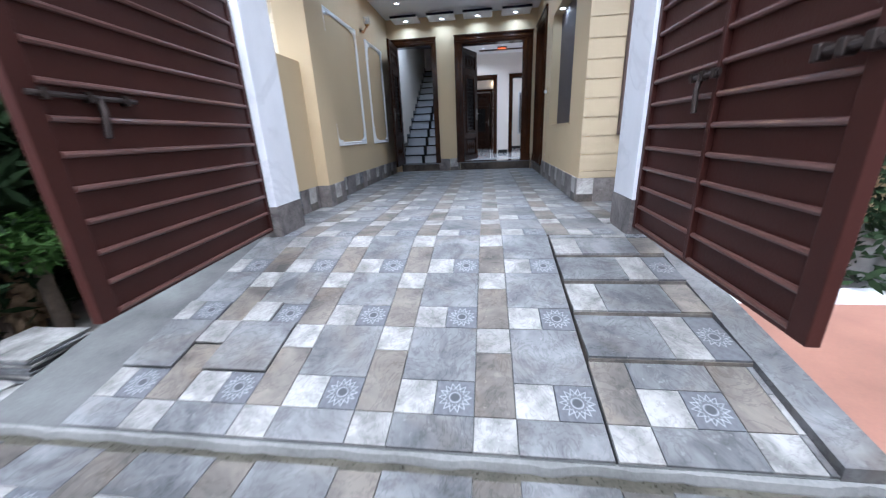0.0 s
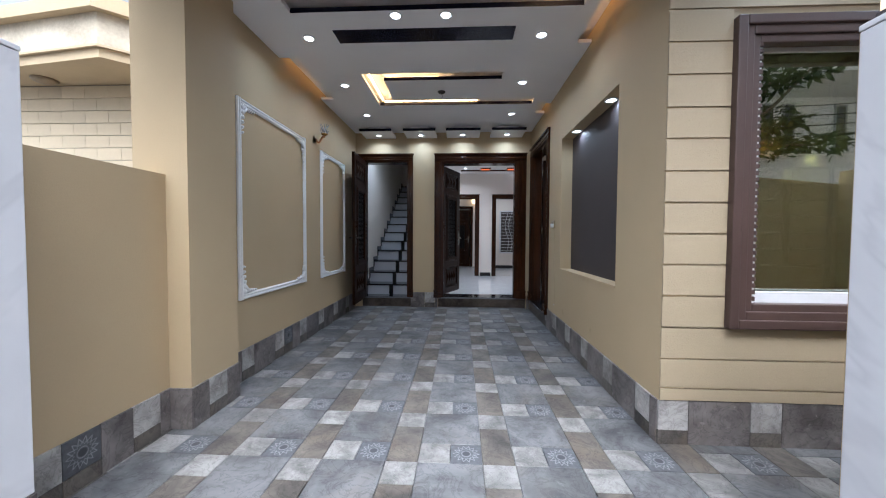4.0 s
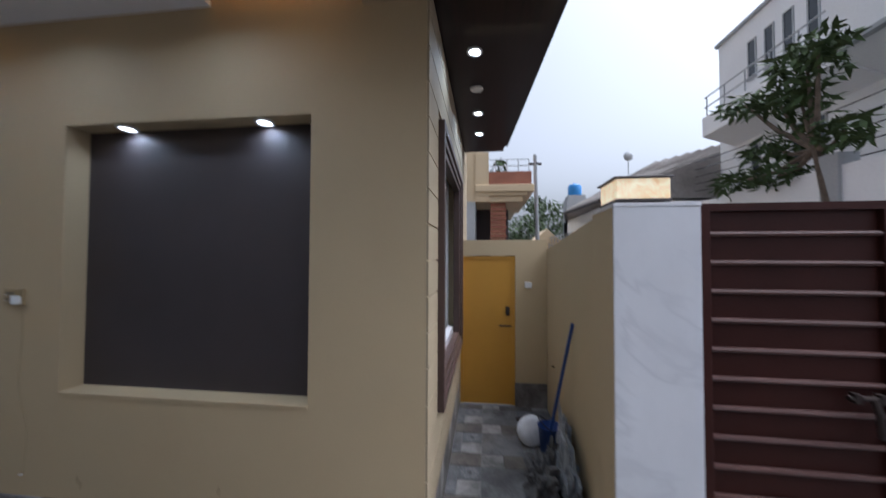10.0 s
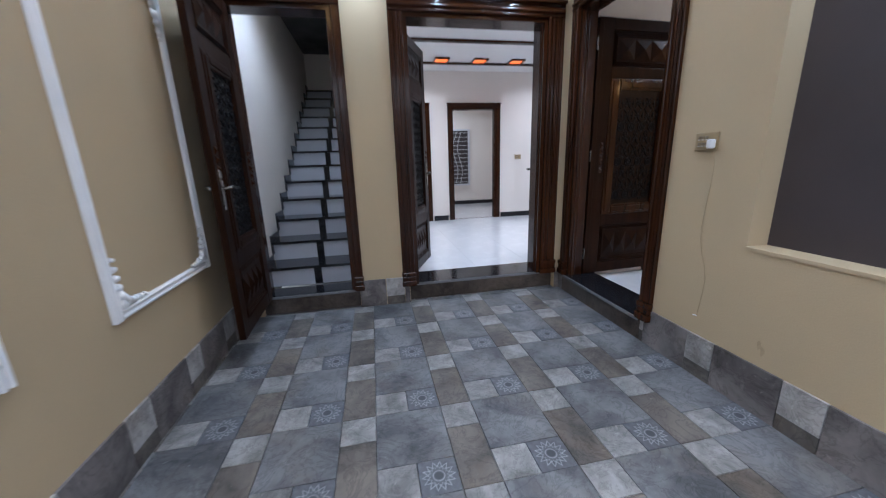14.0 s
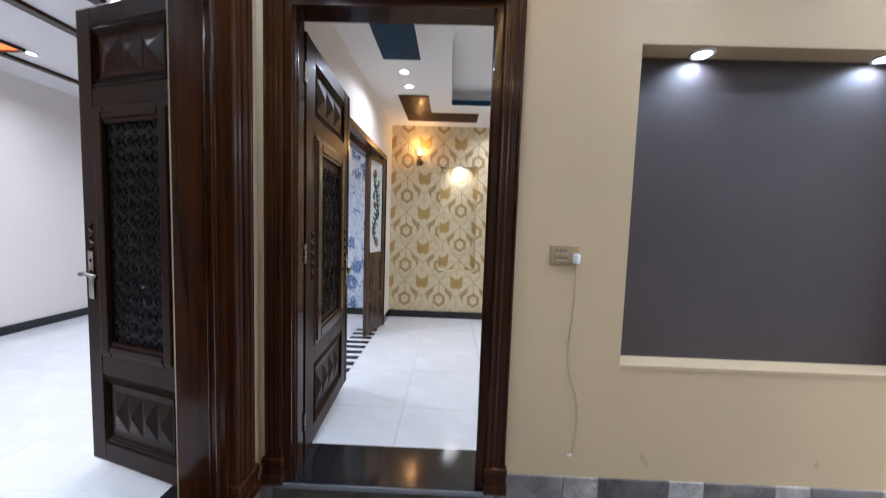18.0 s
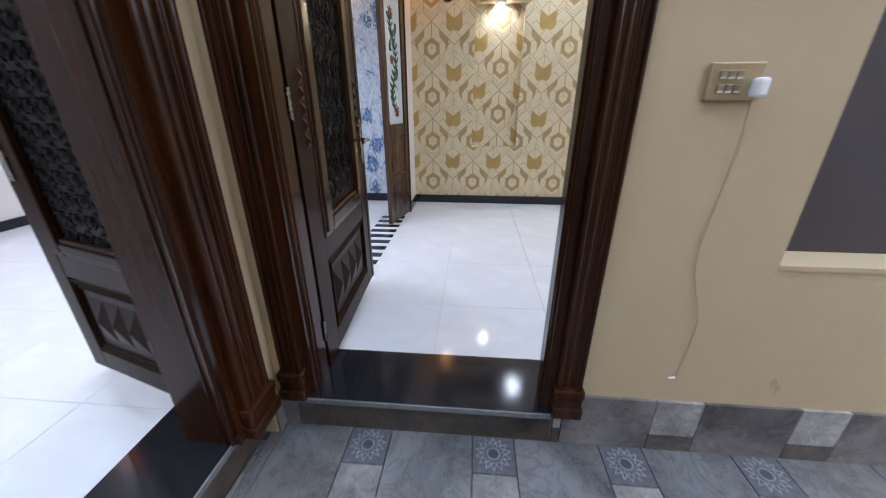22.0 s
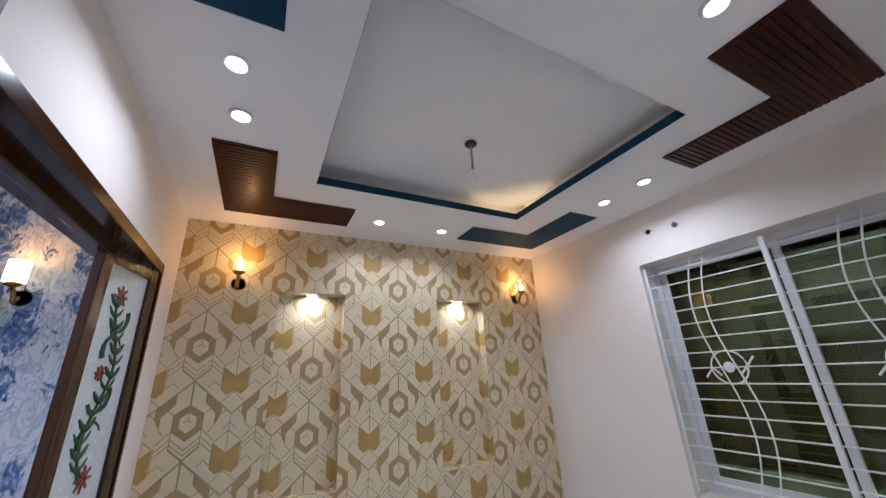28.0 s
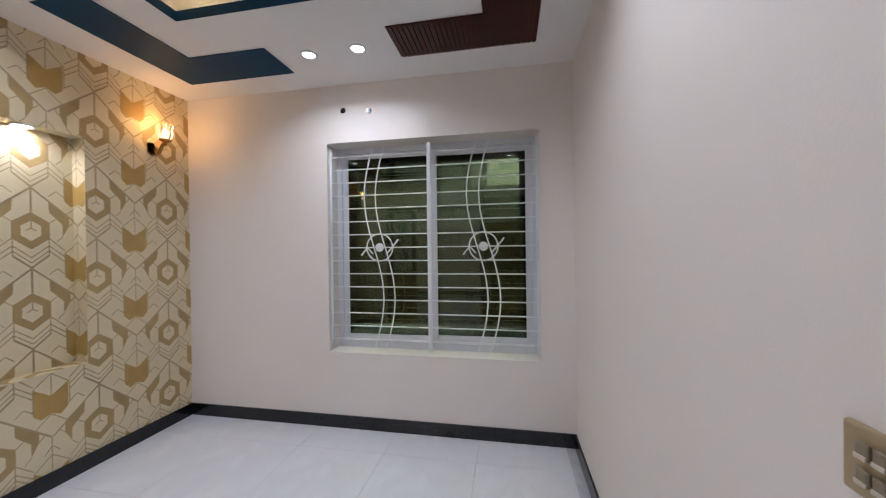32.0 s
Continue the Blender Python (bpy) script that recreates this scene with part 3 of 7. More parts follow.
for i, (a, b) in enumerate(((-1.35, -0.86), (-0.68, -0.19), (-0.03, 0.49), (0.66, 1.17))):
    th = thing("ceiling_tray", pose(a, -0.45, 2.76), "white drop panel with a dark front edge under the porch ceiling", "ceiling panel", "ceiling trays", "structure")
    part("tray", boxes((0, b - a, 0.012, 0.42, 0, 0.03)), M_CEILP, th)
    part("edge", boxes((0, b - a, 0, 0.012, -0.002, 0.034)), M_NAVY, th, "dark front edge")
    part("hanger", boxes((0.1, b - a - 0.1, 0.1, 0.4, 0.03, 0.089)), M_CEILP, th)

# left side: porch wall, pilaster, low boundary wall
solid("wall_west", boxes((XL - 0.2, XL, -3.33, YB + 0.2, 0, 3.2)), M_BEIGE, "beige painted porch wall with plaster panels", "wall")
solid("pilaster", boxes((XL - 0.2, -1.394, -3.77, -3.33, 0, 2.79)), M_BEIGE, "beige painted pilaster at the porch mouth", "pillar")
solid("boundary_wall_west", boxes((XL - 0.12, XL, -4.6, -3.77, 0, 1.515)), M_BEIGE, "low beige boundary wall", "wall")
# alley beside the gate
XA, YA = 3.42, -4.66
solid("alley_wall_end", boxes(*wall_rows("y", XA, XA + 0.12, YA, YF, 0, 1.73, [(-4.34, -3.765, 0, 1.565)])), M_BEIGE, "beige wall closing the side passage", "wall")
bm = bmesh.new()
prism(bm, [(1.5, YA, 0), (3.49, YA, 0), (3.49, YA, 1.62), (1.5, YA, 1.80)], (0, -0.12, 0))
solid("alley_wall_street", bm, M_BEIGE, "beige street-side boundary wall", "wall")

# stair shaft
# ceiling piece added out of sight behind the lintel, to carry the added stair lamp
solid("stair_ceiling", boxes((XL + 0.06, XLW - 0.19, YM, 1.1, 3.0, 3.12)), M_WHITE, "unseen white ceiling added over the foot of the stairs", "ceiling")
solid("stair_wall_west", boxes((XL - 0.2, XL + 0.06, YB + 0.2, 4.2, 0, 5.0)), M_WHITE, "white stair wall", "wall")
solid("stair_wall_east", boxes((XLW - 0.19, XLW - 0.155, YM, 4.2, 0, 5.0)), M_WHITE, "white stair wall", "wall")
solid("stair_wall_end", boxes((XL - 0.2, XLW - 0.15, 4.2, 4.35, 0, 5.0), (XL - 0.2, XLW - 0.15, YM, 4.35, 5.0, 5.1), (XL, XLW - 0.15, YM, YM + 0.1, 3.2, 5.0)), M_WHITE, "white wall at the top of the stairs", "wall")

M_PANELB = wood("brown_door_panel", (0.0095, 0.0040, 0.0018), (0.027, 0.0112, 0.0044), rough=0.35, coat=0.05)
M_PANELB.node_tree.nodes["Principled BSDF"].inputs["Specular IOR Level"].default_value = 0.1
# ---- doorways ----
def casing(m, w, h, cl, cr, ct, depth, label, name, plinths=True):
    """A moulded wooden door surround; local x along the opening, -y towards the viewer, opening 0..w by 0..h."""
    th = thing(name, m, label, "door frame", kind="structure")
    def upright(x0, x1, side):
        bm = bmesh.new()
        z0 = 0.13 if plinths else 0.0
        box(bm, x0, x1, -0.02, 0, z0, h)
        f = (x1 - x0)
        for at, r, y in ((0.09, 0.09, -0.018), (0.30, 0.035, -0.02), (0.39, 0.035, -0.02), (0.62, 0.12, -0.012), (0.90, 0.10, -0.02)):
            c = x0 + (at if side < 0 else 1 - at) * f
            tube(bm, [(c, y, z0), (c, y, h)], r * f, 12)
        part("jamb_casing", bm, M_WOOD, th)
        if plinths:
            bm = bmesh.new()
            box(bm, x0 - 0.008, x1 + 0.008, -0.05, 0, 0.0, 0.05, 0.006)
            box(bm, x0 - 0.004, x1 + 0.004, -0.04, 0, 0.05, 0.09, 0.006)
            box(bm, x0 - 0.008, x1 + 0.008, -0.046, 0, 0.09, 0.13, 0.008)
            part("plinth_block", bm, M_WOOD, th, "stepped base block")
    upright(-cl, 0, -1)
    upright(w, w + cr, 1)
    bm = bmesh.new()
    box(bm, -cl, w + cr, -0.02, 0, h, h + ct)
    for at, r in ((0.10, 0.10), (0.38, 0.12), (0.61, 0.035), (0.70, 0.035), (0.91, 0.09)):
        z = h + at * ct
        tube(bm, [(-cl, -0.018, z), (w + cr, -0.018, z)], r * ct, 10)
    box(bm, -cl - 0.012, w + cr + 0.012, -0.04, 0, h + ct - 0.02, h + ct + 0.006, 0.005)
    part("head_casing", bm, M_WOODH, th)
    for x0, x1 in ((0, 0.03), (w - 0.03, w)):
        bm = boxes((x0, x1, 0.0, depth, 0, h - 0.03))
        xi = x1 if x0 == 0 else x0
        for yy, r in ((0.03, 0.009), (0.062, 0.005)):
            tube(bm, [(xi, yy, 0), (xi, yy, h - 0.03)], r, 8)
        part("jamb_lining", bm, M_WOOD, th)
    part("head_lining", boxes((0, w, 0.0, depth, h - 0.03, h)), M_WOODH, th)
    return th


def scroll(c, r, a0, turns, sign, n=14):
    out = []
    for i in range(n + 1):
        f = i / n
        a = a0 + sign * turns * 2 * math.pi * f
        rr = r * (1 - 0.75 * f)
        out.append((c[0] + rr * math.cos(a), c[1], c[2] + rr * math.sin(a)))
    return out


bm = bmesh.new()
pyramid(bm, (0, 0, 0), 0.016, 0.024, 0.014)
STUD_ME = finish("stud", bm, M_WOODH)
bm = bmesh.new()
pyramid(bm, (0, 0, 0), 0.016, 0.024, -0.014)
STUD_BACK_ME = finish("stud", bm, M_WOODH)


def door_leaf(m, w, h, label, lever_at=0.97, name="door_leaf", t=0.04, scrolls=True):
    """A panelled leaf: local x from the hinge, faces at y 0 and t, carved panel between two pyramid panels."""
    th = thing(name, m, label, "door")
    st, mw = (0.148, 0.095) if scrolls else (0.10, 0.08)
    for x0, x1 in ((0, st), (w - st, w)):
        bm = bmesh.new()
        box(bm, x0, x1, 0, t, 0, h, 0.003)
        part("stile", bm, M_LEAF, th)
    z1, z2, z3, z4 = 0.10, 0.46, h - 0.46, h - 0.09
    for a, b in ((0, z1), (z2, z2 + 0.10), (z3, z3 + 0.09), (z4, h)):
        bm = bmesh.new()
        box(bm, st, w - st, 0.001, t - 0.001, a, b, 0.003)
        part("rail", bm, M_LEAF, th)
    for a, b, n, nm in ((z1, z2, 4, "lower_panel"), (z3 + 0.09, z4, 3, "upper_panel")):
        bm = bmesh.new()
        box(bm, st, w - st, 0.012, t - 0.012, a, b)
        for k in range(3):
            q = 0.012 + 0.014 * k
            for y in (0.012 - 0.003 * (3 - k), t - 0.012 + 0.003 * (3 - k)):
                tube(bm, [(st + q, y, a + q), (w - st - q, y, a + q), (w - st - q, y, b - q), (st + q, y, b - q)], 0.006, 4, close=True)
        pw = (w - 2 * st - 0.12) / n
        for i in range(n):
            cx = st + 0.06 + pw * (i + 0.5)
            pyramid(bm, (cx, 0.012, (a + b) / 2), pw * 0.48, (b - a) * 0.28, 0.022)
            pyramid(bm, (cx, t - 0.012, (a + b) / 2), pw * 0.48, (b - a) * 0.28, -0.022)
        part(nm, bm, M_LEAF, th, "raised panel with a row of pyramids")
    a, b = z2 + 0.10, z3
    bm = bmesh.new()
    box(bm, st + mw, w - st - mw, 0.014, t - 0.014, a + mw, b - mw)
    part("carved_panel", bm, M_PANELB if scrolls else M_CARVE, th, "carved centre panel")
    bm = bmesh.new()
    for x0, x1, q0, q1 in ((st, st + mw, a, b), (w - st - mw, w - st, a, b), (st + mw, w - st - mw, a, a + mw), (st + mw, w - st - mw, b - mw, b)):
        box(bm, x0, x1, -0.006, t + 0.006, q0, q1, 0.008)
        u0, u1, v0, v1 = (x0 + 0.022 if x0 < w / 2 else x0, x1 if x0 < w / 2 else x1 - 0.022, q0 + 0.022, q1 - 0.022) if q1 - q0 > 0.5 else (x0, x1, q0 + 0.02, q1 - 0.02)
        box(bm, u0 + 0.002, u1 - 0.002, -0.014, t + 0.014, v0, v1, 0.006)
    part("panel_moulding", bm, M_WOOD if scrolls else M_LEAF, th, "bolection moulding round the carved panel")
    bm = bmesh.new()
    cx, hw = w / 2, (w - 2 * st - 2 * mw) / 2
    nx, nz = 4, 15
    px, pz = 2 * hw / nx, (b - a - 0.1) / nz
    for y, s in ((0.014, 1), (t - 0.014, -1)):
        for i in range(nx + 1):
            for j in range(nz + 1):
                u, v = cx - hw + px * i, a + 0.05 + pz * j
                if i < nx and j < nz:
                    c = (u + px / 2, y, v + pz / 2)
                    lathe(bm, [(px * 0.20, 0.0), (px * 0.17, -0.005 * s), (px * 0.06, -0.009 * s)], 6, c, "Y")
                    for q in (-1, 1):
                        tube(bm, [(c[0] + q * px * 0.14, y - 0.002 * s, c[2] - pz * 0.30), (c[0] + q * px * 0.40, y - 0.004 * s, c[2]), (c[0] + q * px * 0.14, y - 0.002 * s, c[2] + pz * 0.30)], 0.006, 4)
                if 0 < i < nx and 0 < j < nz:
                    pyramid(bm, (u, y, v), px * 0.16, pz * 0.16, 0.010 * s)
    if scrolls:
        bm.free()
        bm = bmesh.new()
        n = 4
        px, pz = 2 * hw / n, 0.30
        for y, s in ((0.013, 1), (t - 0.013, -1)):
            yy = y - 0.003 * s
            for i in range(n):
                xc = cx - hw + px * (i + 0.5)
                for j in range(int((b - a - 0.1) / pz) + 2):
                    zc = a + mw + 0.08 + pz * (j - 1)
                    if a + mw + 0.06 < zc < b - mw - 0.06:
                        lathe(bm, [(0.040, 0.0), (0.039, -0.006 * s), (0.034, -0.009 * s), (0.030, -0.005 * s), (0.002, -0.005 * s)], 16, (xc, y, zc), "Y")
                        for q in (-1, 1):
                            for e in (-1, 1):
                                tube(bm, scroll((xc + q * 0.043, yy, zc + e * 0.040), 0.012, -e * math.pi / 2, 1.0, q * e, 8), 0.0055, 5)
                        for q in range(5):
                            d = 2 * math.pi * q / 5 + 0.3
                            tube(bm, scroll((xc + 0.016 * math.cos(d), yy - 0.005 * s, zc + 0.016 * math.sin(d)), 0.008, d, 0.8, 1, 5), 0.004, 4)
                    if zc + 0.26 > b - mw or zc + 0.05 < a + mw:
                        continue
                    for q in (-1, 1):
                        lyre = [(xc + q * (0.010 + 0.042 * abs(math.sin(math.pi * u / 8)) ** 0.8 + 0.005 * (u == 8)), yy, zc + 0.045 + 0.0135 * u) for u in range(16)]
                        tube(bm, lyre, 0.0072, 5)
                        tube(bm, scroll((xc + q * 0.034, yy, zc + 0.088), 0.014, math.pi / 2, 1.1, -q, 8), 0.0065, 5)
                        tube(bm, scroll((xc + q * 0.034, yy, zc + 0.205), 0.014, -math.pi / 2, 1.1, q, 8), 0.0065, 5)
                    for dz in (0.10, 0.20):
                        lathe(bm, [(0.013, 0.0), (0.011, -0.007 * s), (0.003, -0.011 * s)], 8, (xc, y, zc + dz), "Y")
                        tube(bm, [(xc, yy, zc + dz - 0.03), (xc, yy - 0.003 * s, zc + dz), (xc, yy, zc + dz + 0.03)], 0.006, 5)
        for v in bm.verts:
            f = 0.013 if v.co.y < t / 2 else t - 0.013
            v.co.y = f + (v.co.y - f) * 0.7
    part("carving", bm, M_CARVE, th, "glossy black lattice of carved flowers")
    if scrolls:
        for x0, x1 in ((0, 0.045), (w - 0.045, w)):
            bm = bmesh.new()
            box(bm, x0, x1, -0.004, t + 0.004, 0.002, h - 0.002, 0.002)
            part("edge_strip", bm, M_LEAF, th)
    so = st * (0.72 if scrolls else 0.55)
    for sx in (so, w - so):
        for i in range(5):
            for y, me in ((0.0, STUD_ME), (t, STUD_BACK_ME)):
                piece("stud", me, th, pose(sx, y, 0.44 * h + 0.055 * i))
    for i, z in enumerate((0.2, h / 2, h - 0.2)):
        bm = bmesh.new()
        tube(bm, [(-0.006, -0.004, z - 0.05), (-0.006, -0.004, z + 0.05)], 0.007, 8)
        part("hinge", bm, M_CHROME, th)
    if lever_at:
        hx = w - 0.05
        bm = bmesh.new()
        for y0, y1, s in ((-0.008, 0, -1), (t, t + 0.008, 1)):
            box(bm, hx - 0.02, hx + 0.02, y0, y1, lever_at - 0.13, lever_at + 0.11, 0.003)
            yy = y0 - 0.04 if s < 0 else y1 + 0.04
            tube(bm, [(hx, (y0 if s < 0 else y1), lever_at), (hx, yy, lever_at), (hx - 0.03, yy - 0.004 * s, lever_at + 0.005), (hx - 0.12, yy, lever_at - 0.005)], 0.010, 8)
        part("lever_handle", bm, M_CHROME, th, "satin nickel lever on a long plate", True)
    return th


casing(pose(SD0, YB, 0.166), SD1 - SD0, SDT - 0.166, 0.125, 0.066, 0.105, 0.16, "dark polished wooden surround of the stair doorway", "door_1")
casing(pose(MD0, YB, 0.166), MD1 - MD0, MDT - 0.166, 0.113, 0.145, 0.125, 0.20, "dark polished moulded surround of the double main door", "door_2")
casing(pose(XR, RD1, 0.166, 0, 0, -90), RD1 - RD0, RDT - 0.166, 0.09, 0.095, 0.125, 0.137, "dark polished moulded surround of the drawing-room door", "door_3")
door_leaf(pose(1.238, 0.175, 0.168, 0, 0, 73), 0.735, 2.225, "near-black panelled main door leaf standing open", name="main_door_leaf", scrolls=False)
door_leaf(pose(-0.092, 0.25, 0.168, 0, 0, 67), 0.70, 2.2, "near-black panelled main door leaf standing open", name="main_door_leaf", scrolls=False)
door_leaf(pose(XRI + 0.012, RD1 - 0.03, 0.168, 0, 0, 3.2), 0.925, 2.19, "dark panelled drawing-room door standing open against the wall", 0.90, name="room_door_leaf")
door_leaf(pose(SD0 + 0.02, YB - 0.03, 0.17, 0, 0, -88), 0.74, 2.2, "dark panelled stair door standing open towards the porch", name="stair_door_leaf", scrolls=False)

# granite thresholds
for nm, m, w, d in (("threshold_main", pose(-0.165, 0.004, 0.0), 1.43, 0.335), ("threshold_stair", pose(SD0 - 0.03, YB + 0.012, 0.0), SD1 - SD0 + 0.06, 0.225), ("threshold_room", pose(XR - 0.030, -0.108, 0.0, 0, 0, -90), 1.032, 0.312)):
    th = thing(nm, m, "black granite threshold step with a pale cut edge", "threshold", kind="structure")
    part("slab", boxes((0, w, 0.006, d, 0.139, 0.166)), M_BLACK, th)
    part("nosing", boxes((0, w, 0, 0.006, 0.141, 0.164)), M_EDGE, th, "pale polished cut edge")
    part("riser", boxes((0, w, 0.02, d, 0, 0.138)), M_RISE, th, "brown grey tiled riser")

# stairs
stairs = thing("stairs", pose(XL + 0.06, YM + 0.02, 0.0), "white stairs with black granite treads and a black centre stripe", "stairs", kind="structure")
RISE, RUN = 0.187, 0.31
M_RISER = plain("grey_white_riser_tile", (0.48, 0.49, 0.53), 0.35, var=0.05, coarse=2, fine=60, relief=0.05)
tread_me = finish("tread", boxes((0, XLW - 0.16 - XL - 0.06, -0.02, RUN, -0.025, 0.0)), M_BLACK)
riser_me = finish("riser", boxes((0, XLW - 0.16 - XL - 0.06, 0, RUN, -RISE, -0.0255)), M_RISER)
stripe_me = finish("centre_stripe", boxes((0.42, 0.49, -0.006, 0.0, -RISE, -0.0255)), M_BLACK)
skirt_me = finish("skirting", boxes((0.001, 0.014, -0.075, RUN - 0.075, 0.0005, 0.075), (0.001, 0.014, -0.075, -0.021, -RISE + 0.075, 0.0)), M_BLACK)
for k in range(13):
    m = pose(0, RUN * k + 0.12, 0.14 + RISE * (k + 1))
    piece("tread", tread_me, stairs, m)
    piece("riser", riser_me, stairs, m)
    piece("centre_stripe", stripe_me, stairs, m)
    piece("skirting", skirt_me, stairs, m)

# lounge doorways beyond
casing(pose(FD0, YLF, ZF), FD1 - FD0, FDT - ZF, 0.075, 0.075, 0.08, 0.15, "dark wooden surround of a back-room doorway", "door_4", False)
casing(pose(FE0, YLF, ZF), FE1 - FE0, FDT - ZF, 0.075, 0.075, 0.08, 0.15, "dark wooden surround of a back-room doorway", "door_5", False)

# ---- lights ----
lens_bm = bmesh.new()
lathe(lens_bm, [(0.001, 0.0), (0.036, 0.0), (0.036, 0.004), (0.001, 0.004)], 20)
LENS_ME = finish("lens", lens_bm, M_LENS)
ring_bm = bmesh.new()
tube(ring_bm, [(0.044 * math.cos(2 * math.pi * k / 24), 0.044 * math.sin(2 * math.pi * k / 24), 0.002) for k in range(24)], 0.009, 6, close=True)
RING_ME = finish("ring", ring_bm, M_RING, True)


def downlight(x, y, z, watts, colour=COOL, spread=150, group="downlights", lit=True, aim=None):
    th = thing("downlight", pose(x, y, z - 0.006), "small round recessed ceiling light, lit" if lit else "small round recessed ceiling light, dark", "ceiling light", group)
    piece("ring", RING_ME, th, pose(0, 0, 0))
    if lit:
        piece("lens", LENS_ME, th, pose(0, 0, 0.001))
        lamp("downlight_lamp", x, y, z - 0.012, watts, 0.06, colour, spread, aim)
    else:
        bm = bmesh.new()
        lathe(bm, [(0.001, 0.0), (0.036, 0.0), (0.036, 0.003), (0.001, 0.003)], 16)
        part("lens", bm, M_RING, th)
    return th


PW, RW, LW = 1.32, 1.05, 4.0
for x, y in ((-1.1, -2.77), (-1.1, -1.84), (-1.11, -0.885), (0.865, -2.74), (0.865, -1.845), (0.885, -0.87), (-0.305, -3.045), (0.08, -3.035)):
    downlight(x, y, ZP, PW, group="porch downlights")
for x in (-1.1, -0.43, 0.225, 0.91):
    downlight(x, -0.22, 2.76, PW * 0.85, group="porch tray lights")
for i, x in enumerate((1.93, 2.435, 2.90, 3.44)):
    downlight(x, -3.96, 2.88, PW, group="canopy lights", lit=i != 1)
for x, y in ((2.84, -0.485), (3.16, -0.49), (4.12, -1.45), (4.12, -2.02), (3.155, -2.958), (2.82, -2.955), (1.885, -2.01), (1.885, -1.45)):
    downlight(x, y, ZR, RW, SOFT, group="room downlights")
for x, y in ((0.3, 1.2), (1.5, 1.2), (0.3, 2.9), (1.5, 2.9), (2.9, 1.2), (2.9, 2.9), (3.9, 2.0)):
    downlight(x, y, ZL, LW, SOFT, group="lounge downlights")
downlight(1.5, 5.2, ZL, LW, SOFT, group="back room lights")
downlight(0.1, 5.2, ZL, LW, SOFT, group="back room lights")
# added fill lamp, unseen behind the lintel, that brightens the stair shaft
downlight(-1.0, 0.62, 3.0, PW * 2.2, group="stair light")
for y in (-2.05, -2.87):
    downlight((XR + XRI) / 2 - 0.005, y, NIT, 0.42, group="niche lights")
for a, b in n_y:
    downlight(XE + 0.052, (a + b) / 2, NZ1, 0.58, (1.0, 0.97, 0.93), spread=155, group="wall niche lights", aim=(XE + 0.078, (a + b) / 2, NZ1 - 0.13))

# warm strips in the ceiling slots
def strip(name, x0, x1, y0, y1, z, mat=M_STRIP):
    th = thing(name, pose((x0 + x1) / 2, (y0 + y1) / 2, z), "warm led strip lying in a ceiling slot", "strip light", "led strips")
    part("strip", boxes((-(x1 - x0) / 2, (x1 - x0) / 2, -(y1 - y0) / 2, (y1 - y0) / 2, 0, 0.012)), mat, th)


strip("led_strip", -0.62, -0.05, -1.915, -1.895, ZP + 0.032)
strip("led_strip", -0.62, -0.6, -1.86, -1.45, ZP + 0.032)
strip("led_strip", -0.60, -0.3, -1.415, -1.395, ZP + 0.032)
strip("led_strip", 0.45, 0.62, -1.415, -1.395, ZP + 0.032)
strip("led_strip", 0.7, 1.05, -3.245, -3.225, ZP + 0.032)
strip("led_strip", -0.80, -0.78, -2.05, -1.30, ZP + 0.032)
strip("led_strip", -0.78, 0.4, -1.265, -1.245, ZP + 0.032)
strip("led_strip", -1.34, -1.325, -2.40, -1.5, ZP + 0.032, M_STRIPS)
strip("led_strip", 1.17, 1.185, -3.35, -2.65, ZP + 0.032, M_STRIPS)
strip("led_strip", 1.17, 1.185, -1.20, -0.9, ZP + 0.032, M_STRIPS)
strip("led_strip", 0.80, 1.05, -1.365, -1.345, ZP + 0.032)
strip("led_strip", 3.36, 3.70, HY0 - 0.04, HY0 - 0.02, ZR + 0.058, M_STRIPC)
strip("led_strip", HX1 + 0.02, HX1 + 0.04, HY0, -2.15, ZR + 0.058, M_STRIPC)


